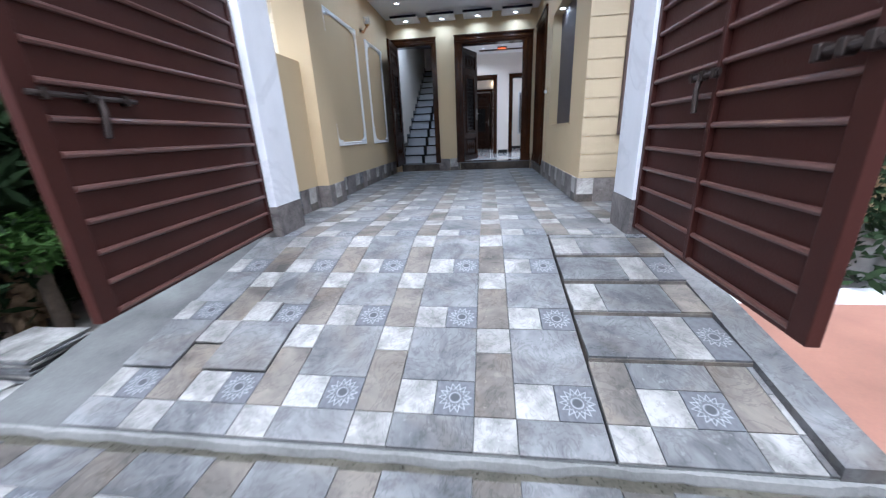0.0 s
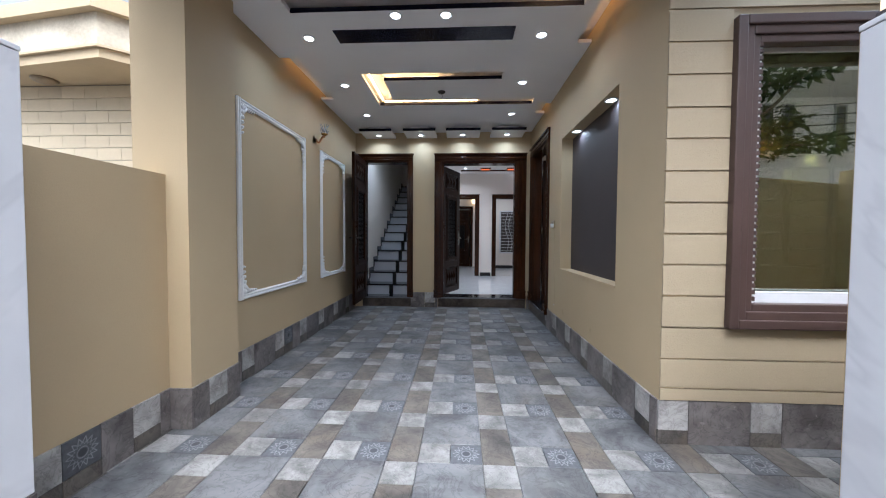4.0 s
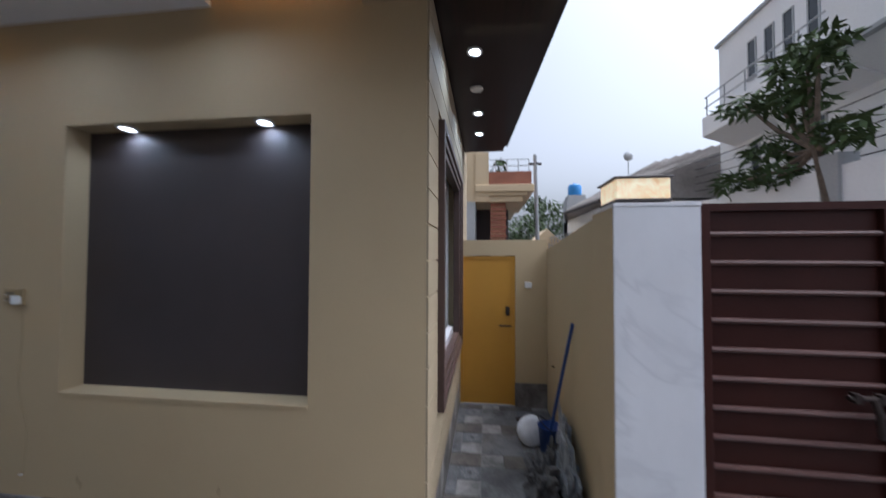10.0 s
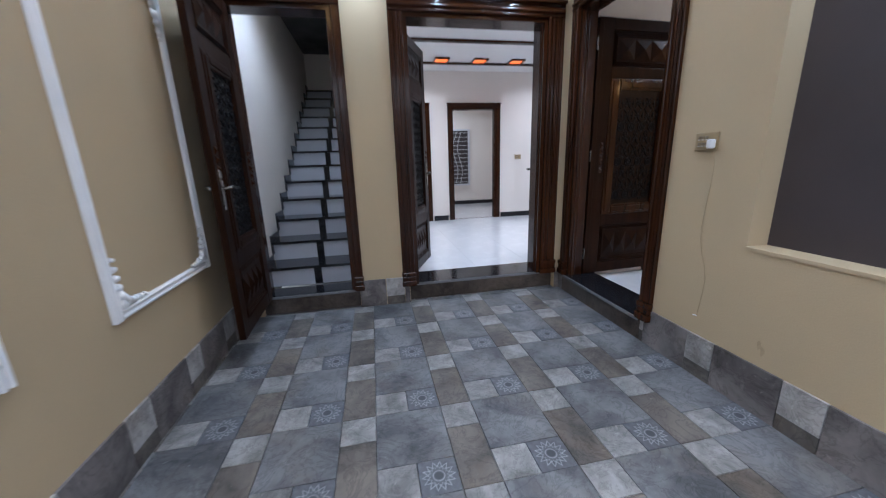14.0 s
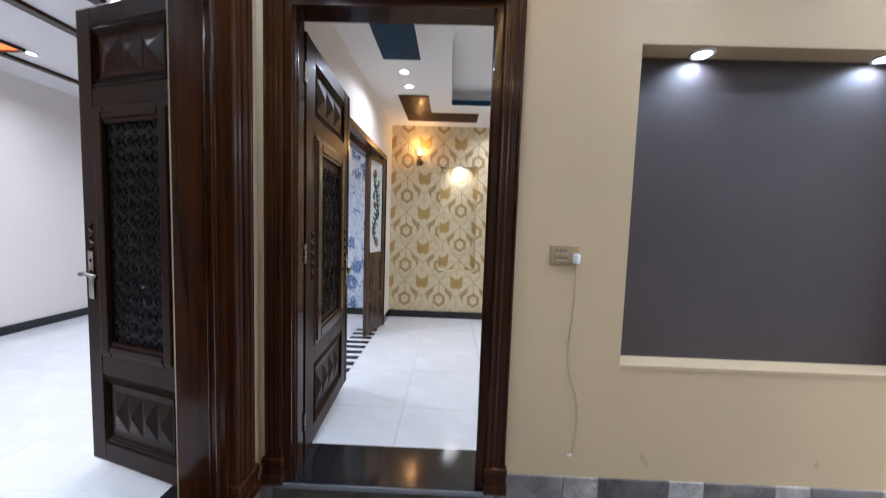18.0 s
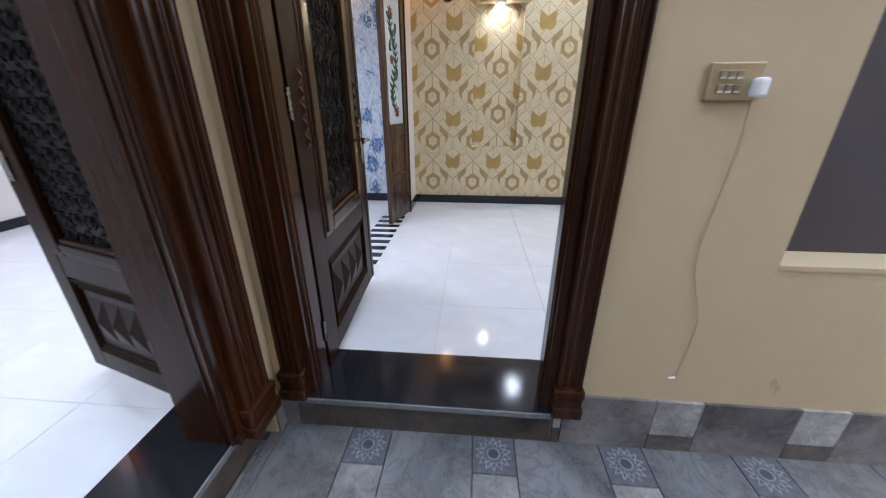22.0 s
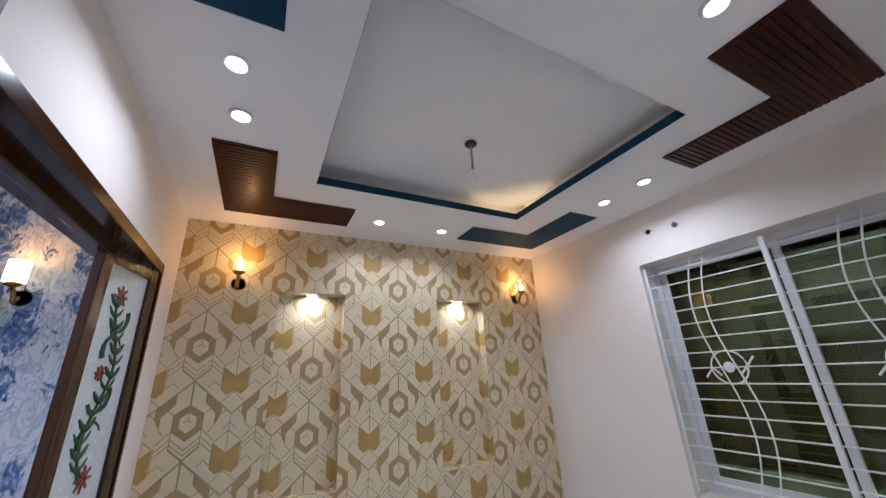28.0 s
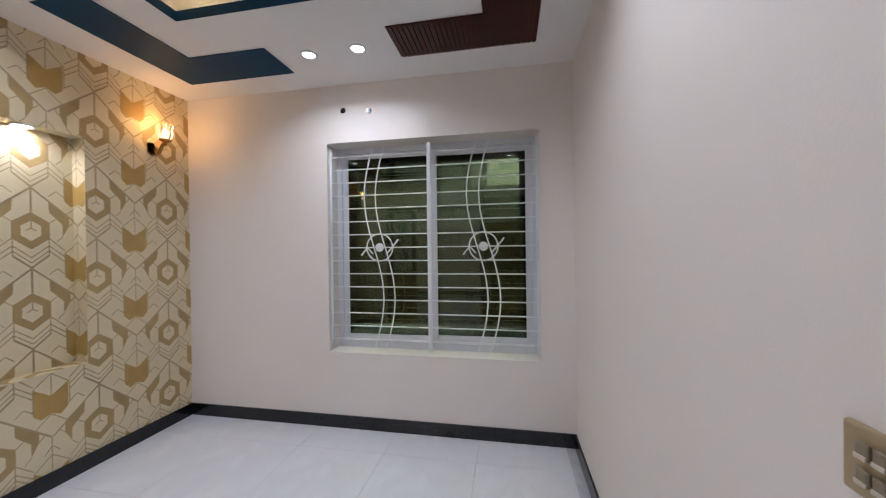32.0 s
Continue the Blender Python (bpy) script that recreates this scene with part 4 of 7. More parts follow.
def sconce(m, label, lit, shaded=False):
    """A wall lamp: round backplate, scrolled arm, candle cup and a glass tulip."""
    th = thing("wall_sconce", m, label, "wall lamp", "wall sconces")
    bm = bmesh.new()
    lathe(bm, [(0.001, 0.0), (0.05, 0.0), (0.052, 0.008), (0.035, 0.018), (0.02, 0.03), (0.001, 0.032)], 20, axis="X")
    part("backplate", bm, M_COPPER if not lit else M_BRASS, th, smooth=True)
    bm = bmesh.new()
    tube(bm, [(-0.02 - 0.012 * i, 0, -0.035 * math.sin(i * 0.62)) for i in range(9)], 0.012, 8)
    tube(bm, [(-0.12, 0, 0.02), (-0.125, 0, 0.05)], 0.010, 8)
    part("arm", bm, M_COPPER if not lit else M_BRASS, th, smooth=True)
    bm = bmesh.new()
    lathe(bm, [(0.012, 0.04), (0.038, 0.055), (0.042, 0.062), (0.03, 0.068), (0.012, 0.07)], 18, (-0.122, 0, 0))
    part("cup", bm, M_BRASS, th, smooth=True)
    if shaded:
        bm = bmesh.new()
        lathe(bm, [(0.048, 0.07), (0.05, 0.072), (0.05, 0.20), (0.047, 0.20), (0.046, 0.075)], 20, (-0.122, 0, 0))
        part("shade", bm, M_LITSHADE, th, "glowing cream cylinder shade", True)
    else:
        bm = bmesh.new()
        for k in range(10):
            a = 2 * math.pi * k / 10
            tube(bm, [(-0.122 + r * math.cos(a), r * math.sin(a), z) for r, z in ((0.03, 0.066), (0.045, 0.10), (0.038, 0.14), (0.05, 0.17))], 0.004, 4)
        part("glass_tulip", bm, M_GLASSY, th, "clear fluted glass")
    bm = bmesh.new()
    lathe(bm, [(0.006, 0.07), (0.016, 0.09), (0.018, 0.11), (0.010, 0.135), (0.003, 0.15)], 12, (-0.122, 0, 0))
    part("bulb", bm, M_BULB if lit else M_GLASSY, th, smooth=True)
    if lit:
        data = bpy.data.lights.new("sconce_lamp", "POINT")
        data.energy, data.color, data.shadow_soft_size = 0.7, WARM, 0.03
        ob = new("sconce_lamp", data)
        ob.location = m @ Vector((-0.122, 0, 0.19))


M_LITSHADE = glow("lit_cream_shade", (1.0, 0.72, 0.40), 1.1)
M_GLASSY, t_, p_ = nodes_of("clear_lamp_glass")
p_.inputs["Base Color"].default_value = (0.85, 0.86, 0.85, 1)
p_.inputs["Transmission Weight"].default_value = 0.7
p_.inputs["Roughness"].default_value = 0.08
sconce(pose(XE, -0.489, 2.26), "brass wall lamp with glowing warm bulb", True)
sconce(pose(XE, -3.096, 2.26), "brass wall lamp with glowing warm bulb", True)
sconce(pose(XE + 0.02, 0.64, 2.10), "brass wall lamp with a cream cylinder shade, lit", True, True)
sconce(pose(XL, -1.66, 2.30, 0, 0, 180), "copper wall lamp with clear glass, unlit", False)


# ---- plaster picture panels on the west wall ----
def plaster_panel(y0, y1, z0, z1):
    th = thing("plaster_panel", pose(XL, (y0 + y1) / 2, z0), "white moulded plaster panel frame with leafy corners", "wall moulding", "plaster panels")
    hw, h = (y1 - y0) / 2, z1 - z0
    for a, b, c, d in ((-hw, -hw + 0.05, 0, h), (hw - 0.05, hw, 0, h), (-hw + 0.05, hw - 0.05, 0, 0.05), (-hw + 0.05, hw - 0.05, h - 0.05, h)):
        bm = bmesh.new()
        box(bm, 0, 0.012, a, b, c, d, 0.003)
        long_z = d - c > b - a
        for off in (0.012, 0.038):
            p0, p1 = ((0.013, a + off, c), (0.013, a + off, d)) if long_z else ((0.013, a, c + off), (0.013, b, c + off))
            tube(bm, [p0, p1], 0.009, 6)
        part("moulding", bm, M_PLASTER, th)
    for sy in (-1, 1):
        for top in (0, 1):
            bm = bmesh.new()
            cy, cz, s = sy * (hw - 0.05), (h - 0.05 if top else 0.05), (-1 if top else 1)
            tube(bm, [(0.012, cy - sy * 0.012, cz + s * 0.07), (0.020, cy - sy * 0.035, cz + s * 0.035), (0.012, cy - sy * 0.07, cz + s * 0.012)], 0.016, 6)
            corner = part("corner_ornament", bm, M_PLASTER, th, "leafy plaster corner", True)
            for k in range(6):
                f = k / 5
                for uy, uz in ((-sy * (0.012 + 0.15 * f), s * (0.018 - 0.006 * f)), (-sy * (0.018 - 0.006 * f), s * (0.012 + 0.20 * f))):
                    bm = bmesh.new()
                    c = (0.012, cy + uy, cz + uz)
                    rr = 0.033 * (1 - 0.55 * f)
                    tube(bm, [(c[0], c[1] + q[0], c[2] + q[1]) for q in ((rr * math.cos(a) * (1 - a / 9), rr * math.sin(a) * (1 - a / 9)) for a in [0.6 * i + k for i in range(9)])], 0.009, 5)
                    lathe(bm, [(rr * 0.7, 0.0), (rr * 0.55, 0.012), (0.002, 0.018)], 8, c, "X")
                    part("leaf_scroll", bm, M_PLASTER, corner, smooth=True)


plaster_panel(-3.12, -1.93, 0.65, 2.235)
plaster_panel(-1.51, -0.62, 0.64, 2.215)


# ---- switch plates ----
M_IVORY = plain("bronze_rocker_plastic", (0.24, 0.185, 0.115), 0.3, var=0.08)
M_TIP = plain("ivory_rocker_tip", (0.62, 0.55, 0.43), 0.35, var=0.05)


def switch_plate(m, w, h, rows, label, plug=False):
    th = thing("switch_plate", m, label, "light switch")
    bm = bmesh.new()
    box(bm, -w / 2, w / 2, -0.012, 0, -h / 2, h / 2, 0.004)
    part("plate", bm, M_SWITCH, th)
    for j in range(rows):
        for i in range(3):
            bm = bmesh.new()
            cx, cz = -w * 0.27 + i * w * 0.155, (j - (rows - 1) / 2) * h * 0.36
            box(bm, cx - w * 0.065, cx + w * 0.065, -0.018, -0.012, cz - h * 0.12, cz + h * 0.12, 0.003)
            rk = part("rocker", bm, M_IVORY, th, "bronze rocker")
            part("rocker_tip", boxes((cx - w * 0.055, cx + w * 0.055, -0.0195, -0.0178, cz - h * 0.11, cz - h * 0.05)), M_TIP, rk, "ivory lower edge")
    if plug:
        bm = bmesh.new()
        box(bm, w * 0.27, w * 0.47, -0.05, -0.012, -h * 0.42, h * 0.1, 0.008)
        part("plug", bm, M_PLUG, th, "white plug-in adapter")
        bm = bmesh.new()
        drop = [(0.050, -0.03), (0.060, -0.124), (0.057, -0.231), (0.046, -0.36), (0.040, -0.458), (0.047, -0.53), (0.068, -0.604), (0.09, -0.655), (0.108, -0.733), (0.104, -0.828), (0.096, -0.90), (0.091, -0.955)]
        tube(bm, [(x, -0.004 - 0.012 * max(0, 1 + z / 0.12), z) for x, z in drop], 0.0013, 5)
        part("cable", bm, M_SWITCH, th, "thin bronze cable hanging down")
        bm = bmesh.new()
        tube(bm, [(0.092, -0.005, -0.957), (0.084, -0.005, -0.958), (0.069, -0.005, -0.961)], 0.0035, 6)
        part("cable_tip", bm, M_PLUG, th, "small pale plug on the cable's end")


switch_plate(pose(XR, -1.455, 1.315, 0, 0, -90), 0.13, 0.09, 2, "gold-edged switch plate with a white plug and hanging cable", True)
M_SCUFF = plain("dirty_wall_scuff", (0.42, 0.32, 0.19), 0.8, var=0.08, coarse=20, fine=120, relief=0.1)
random.seed(17)
for y, z in ((-1.884, 0.354), (-1.90, 0.33), (-2.70, 0.36)):
    bm = bmesh.new()
    n = 9
    prism(bm, [(0, (0.006 + random.uniform(0, 0.010)) * math.cos(2 * math.pi * k / n), (0.010 + random.uniform(0, 0.02)) * math.sin(2 * math.pi * k / n)) for k in range(n)], (-0.0006, 0, 0))
    tagged(new("wall_scuff", finish("wall_scuff", bm, M_SCUFF)), "small brown scuff on the beige wall", "scuff", "wall scuffs", "structure").matrix_world = pose(XR - 0.0002, y, z)
switch_plate(pose(XRI, -1.377, 1.222, 0, 0, 90), 0.14, 0.09, 2, "gold-edged switch plate on the white wall")

# ---- gate, pillars, window ----
def pillar(x0, x1, nm):
    th = thing(nm, pose((x0 + x1) / 2, -4.81, 0), "white marble clad gate pillar with a tiled foot", "gate pillar", "gate pillars")
    w = (x1 - x0) / 2
    bm = bmesh.new()
    box(bm, -w, w, -0.19, 0.19, 0.247, 1.775, 0.004)
    part("shaft", bm, M_PILLAR, th)
    bm = bmesh.new()
    box(bm, -w - 0.004, w + 0.004, -0.194, 0.194, -0.3, 0.246, 0.003)
    part("foot", bm, M_SKG, th, "brown grey tiled foot")
    bm = bmesh.new()
    box(bm, -w - 0.002, w + 0.002, -0.192, 0.192, 1.776, 1.795, 0.003)
    part("cap", bm, M_PILLAR, th, "marble capping slab")
    return th


pl = pillar(1.395, 1.70, "gate_pillar")
part("plaster_side", boxes((-0.148, 0.1525, 0.1895, 0.1935, 0.248, 1.774)), M_BEIGE, pl, "beige plastered side towards the passage")
pillar(-1.60, -1.29, "gate_pillar")
M_SHADE, t_, p_ = nodes_of("mottled_lamp_glass")
p_.inputs["Base Color"].default_value = (0.7, 0.55, 0.33, 1)
p_.inputs["Roughness"].default_value = 0.3
bm_n = noise_tex(t_, place(t_, (1, 1, 1), (0.4, 0.5, 0.2)), 14, 5, 0.7, 1.5)
t_.links.new(ramp(t_, bm_n, [(0.35, (0.62, 0.36, 0.12)), (0.6, (1.0, 0.86, 0.6))]), p_.inputs["Emission Color"])
p_.inputs["Emission Strength"].default_value = 0.5
th = thing("pillar_lamp", pose(1.535, -4.765, 1.796), "square amber glass lamp with a flat cap on the gate pillar", "gate lamp")
bm = bmesh.new()
box(bm, -0.115, 0.115, -0.12, 0.12, 0.022, 0.118, 0.004)
part("shade", bm, M_SHADE, th, "mottled amber glass")
bm = bmesh.new()
box(bm, -0.13, 0.13, -0.135, 0.135, 0.118, 0.128, 0.004)
box(bm, -0.09, 0.09, -0.095, 0.095, 0.128, 0.134, 0.003)
box(bm, -0.12, 0.12, -0.125, 0.125, 0.008, 0.022, 0.003)
box(bm, -0.095, 0.095, -0.10, 0.10, 0.0, 0.008, 0.002)
part("cap", bm, M_NICHE, th, "flat dark cap")


def gate_leaf(m, w, label, wicket):
    """A sheet-steel leaf with a tube frame and horizontal rails; local x from the hinge, rails on the -y face."""
    th = thing("gate_leaf", m, label, "gate", "gate leaves")
    h = 1.735
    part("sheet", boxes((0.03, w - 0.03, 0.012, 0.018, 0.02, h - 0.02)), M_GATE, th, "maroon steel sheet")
    for x0, x1, nm in ((0, 0.045, "hinge_stile"), (w - 0.085, w, "meeting_stile")):
        bm = bmesh.new()
        box(bm, x0, x1, -0.014, 0.03, 0, h, 0.004)
        part(nm, bm, M_GATE, th)
    for i in range(13):
        z = 1.595 - 0.131 * i
        for a, b in (((0.045, 0.72), (0.72 + 0.03, w - 0.085)) if wicket else ((0.045, w - 0.085),)):
            bm = bmesh.new()
            tube(bm, [(a, 0.0, z), (b, 0.0, z)], 0.013, 8)
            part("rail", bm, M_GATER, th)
    for z0, z1, nm in ((0, 0.03, "bottom_rail"), (h - 0.035, h, "top_rail")):
        part(nm, boxes((0.045, w - 0.085, -0.01, 0.028, z0, z1)), M_GATE, th)
    if wicket:
        bm = bmesh.new()
        box(bm, 0.72, 0.72 + 0.03, -0.016, 0.026, 0.03, h - 0.035, 0.003)
        part("wicket_stile", bm, M_GATE, th)
    return th


gl = gate_leaf(pose(1.43, -5.005, 0.055, 0, 0, -91.5), 1.505, "maroon painted ribbed steel gate leaf with a wicket, open outwards", True)
gr = gate_leaf(pose(-1.38, -5.005, 0.055, 0, 0, -84.5), 1.485, "maroon painted ribbed steel gate leaf, open outwards", False)
for th, at, ln in ((gl, 0.55, 0.24), (gr, 1.0, 0.45)):
    s = -1 if th is gl else 1
    bm = bmesh.new()
    tube(bm, [(at, s * 0.035, 0.895), (at + ln, s * 0.035, 0.895)], 0.011, 8)
    tube(bm, [(at + ln * 0.4, s * 0.035, 0.895), (at + ln * 0.42, s * 0.05, 0.835), (at + ln * 0.46, s * 0.05, 0.735)], 0.013, 8)
    for k in (0.12, 0.5, 0.88):
        box(bm, at + ln * k - 0.012, at + ln * k + 0.012, min(s * 0.02, s * 0.05), max(s * 0.02, s * 0.05), 0.875, 0.915)
    part("slide_bolt", bm, M_IRON, th, "worn iron slide bolt")
for z in (0.872,):
    bm = bmesh.new()
    tube(bm, [(1.28, -0.035, z), (1.48, -0.035, z)], 0.014, 8)
    for k in (1.30, 1.38, 1.46):
        box(bm, k - 0.014, k + 0.014, -0.055, -0.014, z - 0.024, z + 0.024, 0.004)
    part("slide_bolt", bm, M_IRON, gl, "worn iron slide bolt")
# rails also stand on the porch-facing side of the west leaf
for i in range(13):
    bm = bmesh.new()
    tube(bm, [(0.045, 0.026, 1.595 - 0.131 * i), (1.40, 0.026, 1.595 - 0.131 * i)], 0.013, 8)
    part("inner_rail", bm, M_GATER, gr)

# window in the front wall
win = thing("window_1", pose((WX0 + WX1) / 2, YF, WZ0), "large sliding window in white profile with dark moulded outer frame", "window", kind="structure")
hw, hh = (WX1 - WX0) / 2, WZ1 - WZ0
for k, (o, d) in enumerate(((0.0, 0.05), (0.045, 0.035), (0.085, 0.02))):
    a = hw + 0.03 - o
    bm = bmesh.new()
    zb, zt = -0.025 + o, hh + 0.03 - o
    e = 0.05
    for x0, x1, z0, z1 in ((-a, -a + e, zb, zt), (a - e, a, zb, zt), (-a + e, a - e, zb, zb + e), (-a + e, a - e, zt - e, zt)):
        box(bm, x0, x1, -d, -0.0 + 0.02 * k, z0, z1, 0.006)
    part("outer_moulding", bm, M_BROWNF, win, "stepped brown moulding")
bm = bmesh.new()
for k in range(int(hh / 0.036)):
    box(bm, -hw + 0.104, -hw + 0.124, -0.016, 0.0, 0.09 + 0.036 * k, 0.114 + 0.036 * k, 0.003)
part("bead_strip", boxes((-hw + 0.1055, -hw + 0.128, 0.0005, 0.006, 0.08, hh - 0.08)), M_PVC, win, "pale strip behind the toothed bead")
part("rope_bead", bm, M_BROWNF, win, "toothed bead along the moulding")
for x0, x1, z0, z1 in ((-hw, -hw + 0.045, 0, hh), (hw - 0.045, hw, 0, hh), (-hw + 0.045, hw - 0.045, 0, 0.06), (-hw + 0.045, hw - 0.045, hh - 0.05, hh)):
    bm = bmesh.new()
    box(bm, x0, x1, 0.10, 0.19, z0, z1, 0.003)
    part("window_frame", bm, M_PVC, win)
for x0, y in ((-hw + 0.045, 0.13), (-0.03, 0.16)):
    w_ = hw - 0.015
    for a, b, c, d in ((0, 0.045, 0.06, hh - 0.05), (w_ - 0.045, w_, 0.06, hh - 0.05), (0.045, w_ - 0.045, 0.06, 0.108), (0.045, w_ - 0.045, hh - 0.09, hh - 0.05)):
        bm = bmesh.new()
        box(bm, x0 + a, x0 + b, y - 0.013, y + 0.013, c, d, 0.003)
        part("sash_bar", bm, M_PVC, win)
part("window_sill", boxes((-hw + 0.046, hw - 0.046, 0.045, 0.098, 0.0, 0.165)), M_PVC, win, "white sill upstand outside the sashes")
def sheet(name, tint, gloss, mirror):
    """Clear sheet: a tinted straight pass and a share of mirror."""
    m_, t_, p_ = nodes_of(name)
    thru = node(t_, "ShaderNodeBsdfTransparent")
    thru.inputs["Color"].default_value = (*tint, 1)
    glossy = node(t_, "ShaderNodeBsdfGlossy", Roughness=0.015)
    glossy.inputs["Color"].default_value = (*gloss, 1)
    mix = t_.nodes.new("ShaderNodeMixShader")
    mix.inputs[0].default_value = mirror
    t_.links.new(thru.outputs[0], mix.inputs[1])
    t_.links.new(glossy.outputs[0], mix.inputs[2])
    t_.links.new(mix.outputs[0], t_.nodes["Material Output"].inputs["Surface"])
    return m_


M_PANE = sheet("reflective_glass", (0.97, 0.98, 0.94), (0.95, 0.97, 0.88), 0.25)
M_TINT = sheet("green_brown_glass_core", (0.37, 0.41, 0.29), (1, 1, 1), 0.035)
for x0, y in ((-hw + 0.09, 0.13), (0.015, 0.16)):
    part("pane", boxes((x0, x0 + hw - 0.105, y - 0.004, y - 0.001, 0.108, hh - 0.09)), M_PANE, win, "green-brown tinted reflective glass")
    part("pane", boxes((x0, x0 + hw - 0.105, y + 0.001, y + 0.004, 0.108, hh - 0.09)), M_TINT, win, "green-brown tinted inner sheet")
# iron grille on the room side
gr_ = thing("window_grille", pose((WX0 + WX1) / 2, YFI - 0.05, WZ0), "white painted iron window grille with scrolls and ring rosettes", "window grille")
bm = bmesh.new()
for x0, x1, z0, z1 in ((-hw + 0.002, -hw + 0.022, 0.03, hh - 0.03), (hw - 0.022, hw - 0.002, 0.03, hh - 0.03), (-0.014, 0.014, 0.03, hh - 0.03)):
    box(bm, x0, x1, -0.012, 0.012, z0, z1)
part("grille_frame", bm, M_GRILL, gr_)
for k in range(15):
    z = 0.10 + k * (hh - 0.2) / 14
    for a, b in ((-hw + 0.022, -0.014), (0.014, hw - 0.022)):
        bm = bmesh.new()
        tube(bm, [(a, 0, z), (b, 0, z)], 0.0048, 6)
        part("cross_bar", bm, M_GRILL, gr_)
for c in (-hw / 2, hw / 2):
    for o in (-0.045, 0.045):
        bm = bmesh.new()
        tube(bm, [(c + o + 0.075 * math.sin(2 * math.pi * (k / 24) + math.pi), -0.012, 0.03 + (hh - 0.06) * k / 24) for k in range(25)], 0.0052, 6)
        part("wavy_bar", bm, M_GRILL, gr_)
    bm = bmesh.new()
    tube(bm, [(c + 0.105 * math.cos(k * math.pi / 12), -0.014, hh / 2 + 0.105 * math.sin(k * math.pi / 12)) for k in range(24)], 0.0055, 6, close=True)
    lathe(bm, [(0.001, -0.03), (0.03, -0.024), (0.034, -0.014), (0.001, -0.01)], 14, (c, 0, hh / 2), "Y")
    for q in (-1, 1):
        tube(bm, [(c + q * 0.055, -0.014, hh / 2 - 0.05), (c + q * 0.10, -0.016, hh / 2 + 0.0), (c + q * 0.15, -0.014, hh / 2 - 0.06 * q)], 0.006, 6)
    part("ring_rosette", bm, M_GRILL, gr_, "iron ring with a boss")
# ac pipe holes
for x, z in ((3.142, 2.548), (2.932, 2.53)):
    bm = bmesh.new()
    lathe(bm, [(0.001, 0.0), (0.02, 0.0), (0.022, 0.003), (0.001, 0.003)], 14, (x, YFI, z), "Y")
    tagged(new("pipe_hole", finish("pipe_hole", bm, M_BLACK)), "small dark pipe hole above the window", "pipe hole", "pipe holes")
# grooved cladding bands
zs = [0.247, 0.32, 0.486, 0.661, 0.838, 1.012, 1.181, 1.352, 1.524, 1.70, 1.868, 2.044, 2.217, 2.39, 2.562, 2.735, 2.88]
clad = thing("wall_cladding", pose(0, YF, 0), "ochre grooved plaster bands on the house front", "wall cladding", kind="structure")
for a, b in zip(zs, zs[1:]):
    full = b <= WZ0 - 0.02 or a >= WZ1 + 0.03
    spans = ((XR + 0.001, 4.7),) if full else ((XR + 0.001, WX0 - 0.032), (WX1 + 0.032, 4.7))
    if a < WZ0 - 0.02 < b:
        b2 = WZ0 - 0.027
        part("band", boxes((XR + 0.001, 4.7, -0.012, -0.001, a + 0.005, b2)), M_STRIPE, clad)
        spans = ((XR + 0.001, WX0 - 0.032), (WX1 + 0.032, 4.7))
        a = b2 - 0.005
    for x0, x1 in spans:
        part("band", boxes((x0, x1, -0.012, -0.001, a + 0.005, b - 0.004)), M_STRIPE, clad)

# yellow alley door
yd = thing("alley_door", pose(XA + 0.02, -4.34, 0.01), "ochre yellow painted steel door at the end of the passage", "door")
bm = bmesh.new()
box(bm, 0, 0.035, 0.004, 0.571, 0, 1.55, 0.004)
part("leaf", bm, M_YELLOW, yd)
bm = boxes((-0.012, 0.0, 0.004, 0.03, 0, 1.55), (-0.012, 0.0, 0.545, 0.571, 0, 1.55), (-0.012, 0.0, 0.03, 0.545, 1.52, 1.55))
part("edge_frame", bm, M_YELLOW, yd)
bm = bmesh.new()
tube(bm, [(-0.02, 0.04, 0.82), (-0.02, 0.17, 0.82)], 0.009, 8)
box(bm, -0.016, 0, 0.06, 0.10, 0.93, 1.02, 0.003)
part("latch", bm, M_IRON, yd, "small dark latch")
th = thing("wall_socket", pose(XA, -4.47, 1.26, 0, 0, -90), "white weatherproof socket on the alley wall", "socket")
bm = bmesh.new()
box(bm, -0.035, 0.035, -0.02, 0, -0.03, 0.03, 0.004)
part("cover", bm, M_PLUG, th)

# ---- floor tiles ----
T, S3 = 0.5, 0.5 / 3
G = 0.0015
LX = 0.008                                    # the pattern's start, west of the axis


def slab_mesh(name, w, d, mat_, h=0.012):
    bm = bmesh.new()
    box(bm, -w / 2 + G, w / 2 - G, -d / 2 + G, d / 2 - G, -h, 0.0)
    es = [e for e in bm.edges if all(v.co.z > -0.001 for v in e.verts)]
    bmesh.ops.bevel(bm, geom=es, offset=0.0015, segments=1, affect="EDGES")
    return finish(name, bm, mat_)


KINDS = {"grey_tile": (0, 1, 2, 2, M_TG), "pale_tile": (0, 0, 1, 1, M_TW), "rosette_tile": (1, 0, 1, 1, M_TS), "brown_tile": (2, 0, 1, 2, M_TB), "white_tile": (2, 2, 1, 1, M_TW)}
FULL = {k: slab_mesh(k, v[2] * S3, v[3] * S3, v[4]) for k, v in KINDS.items()}


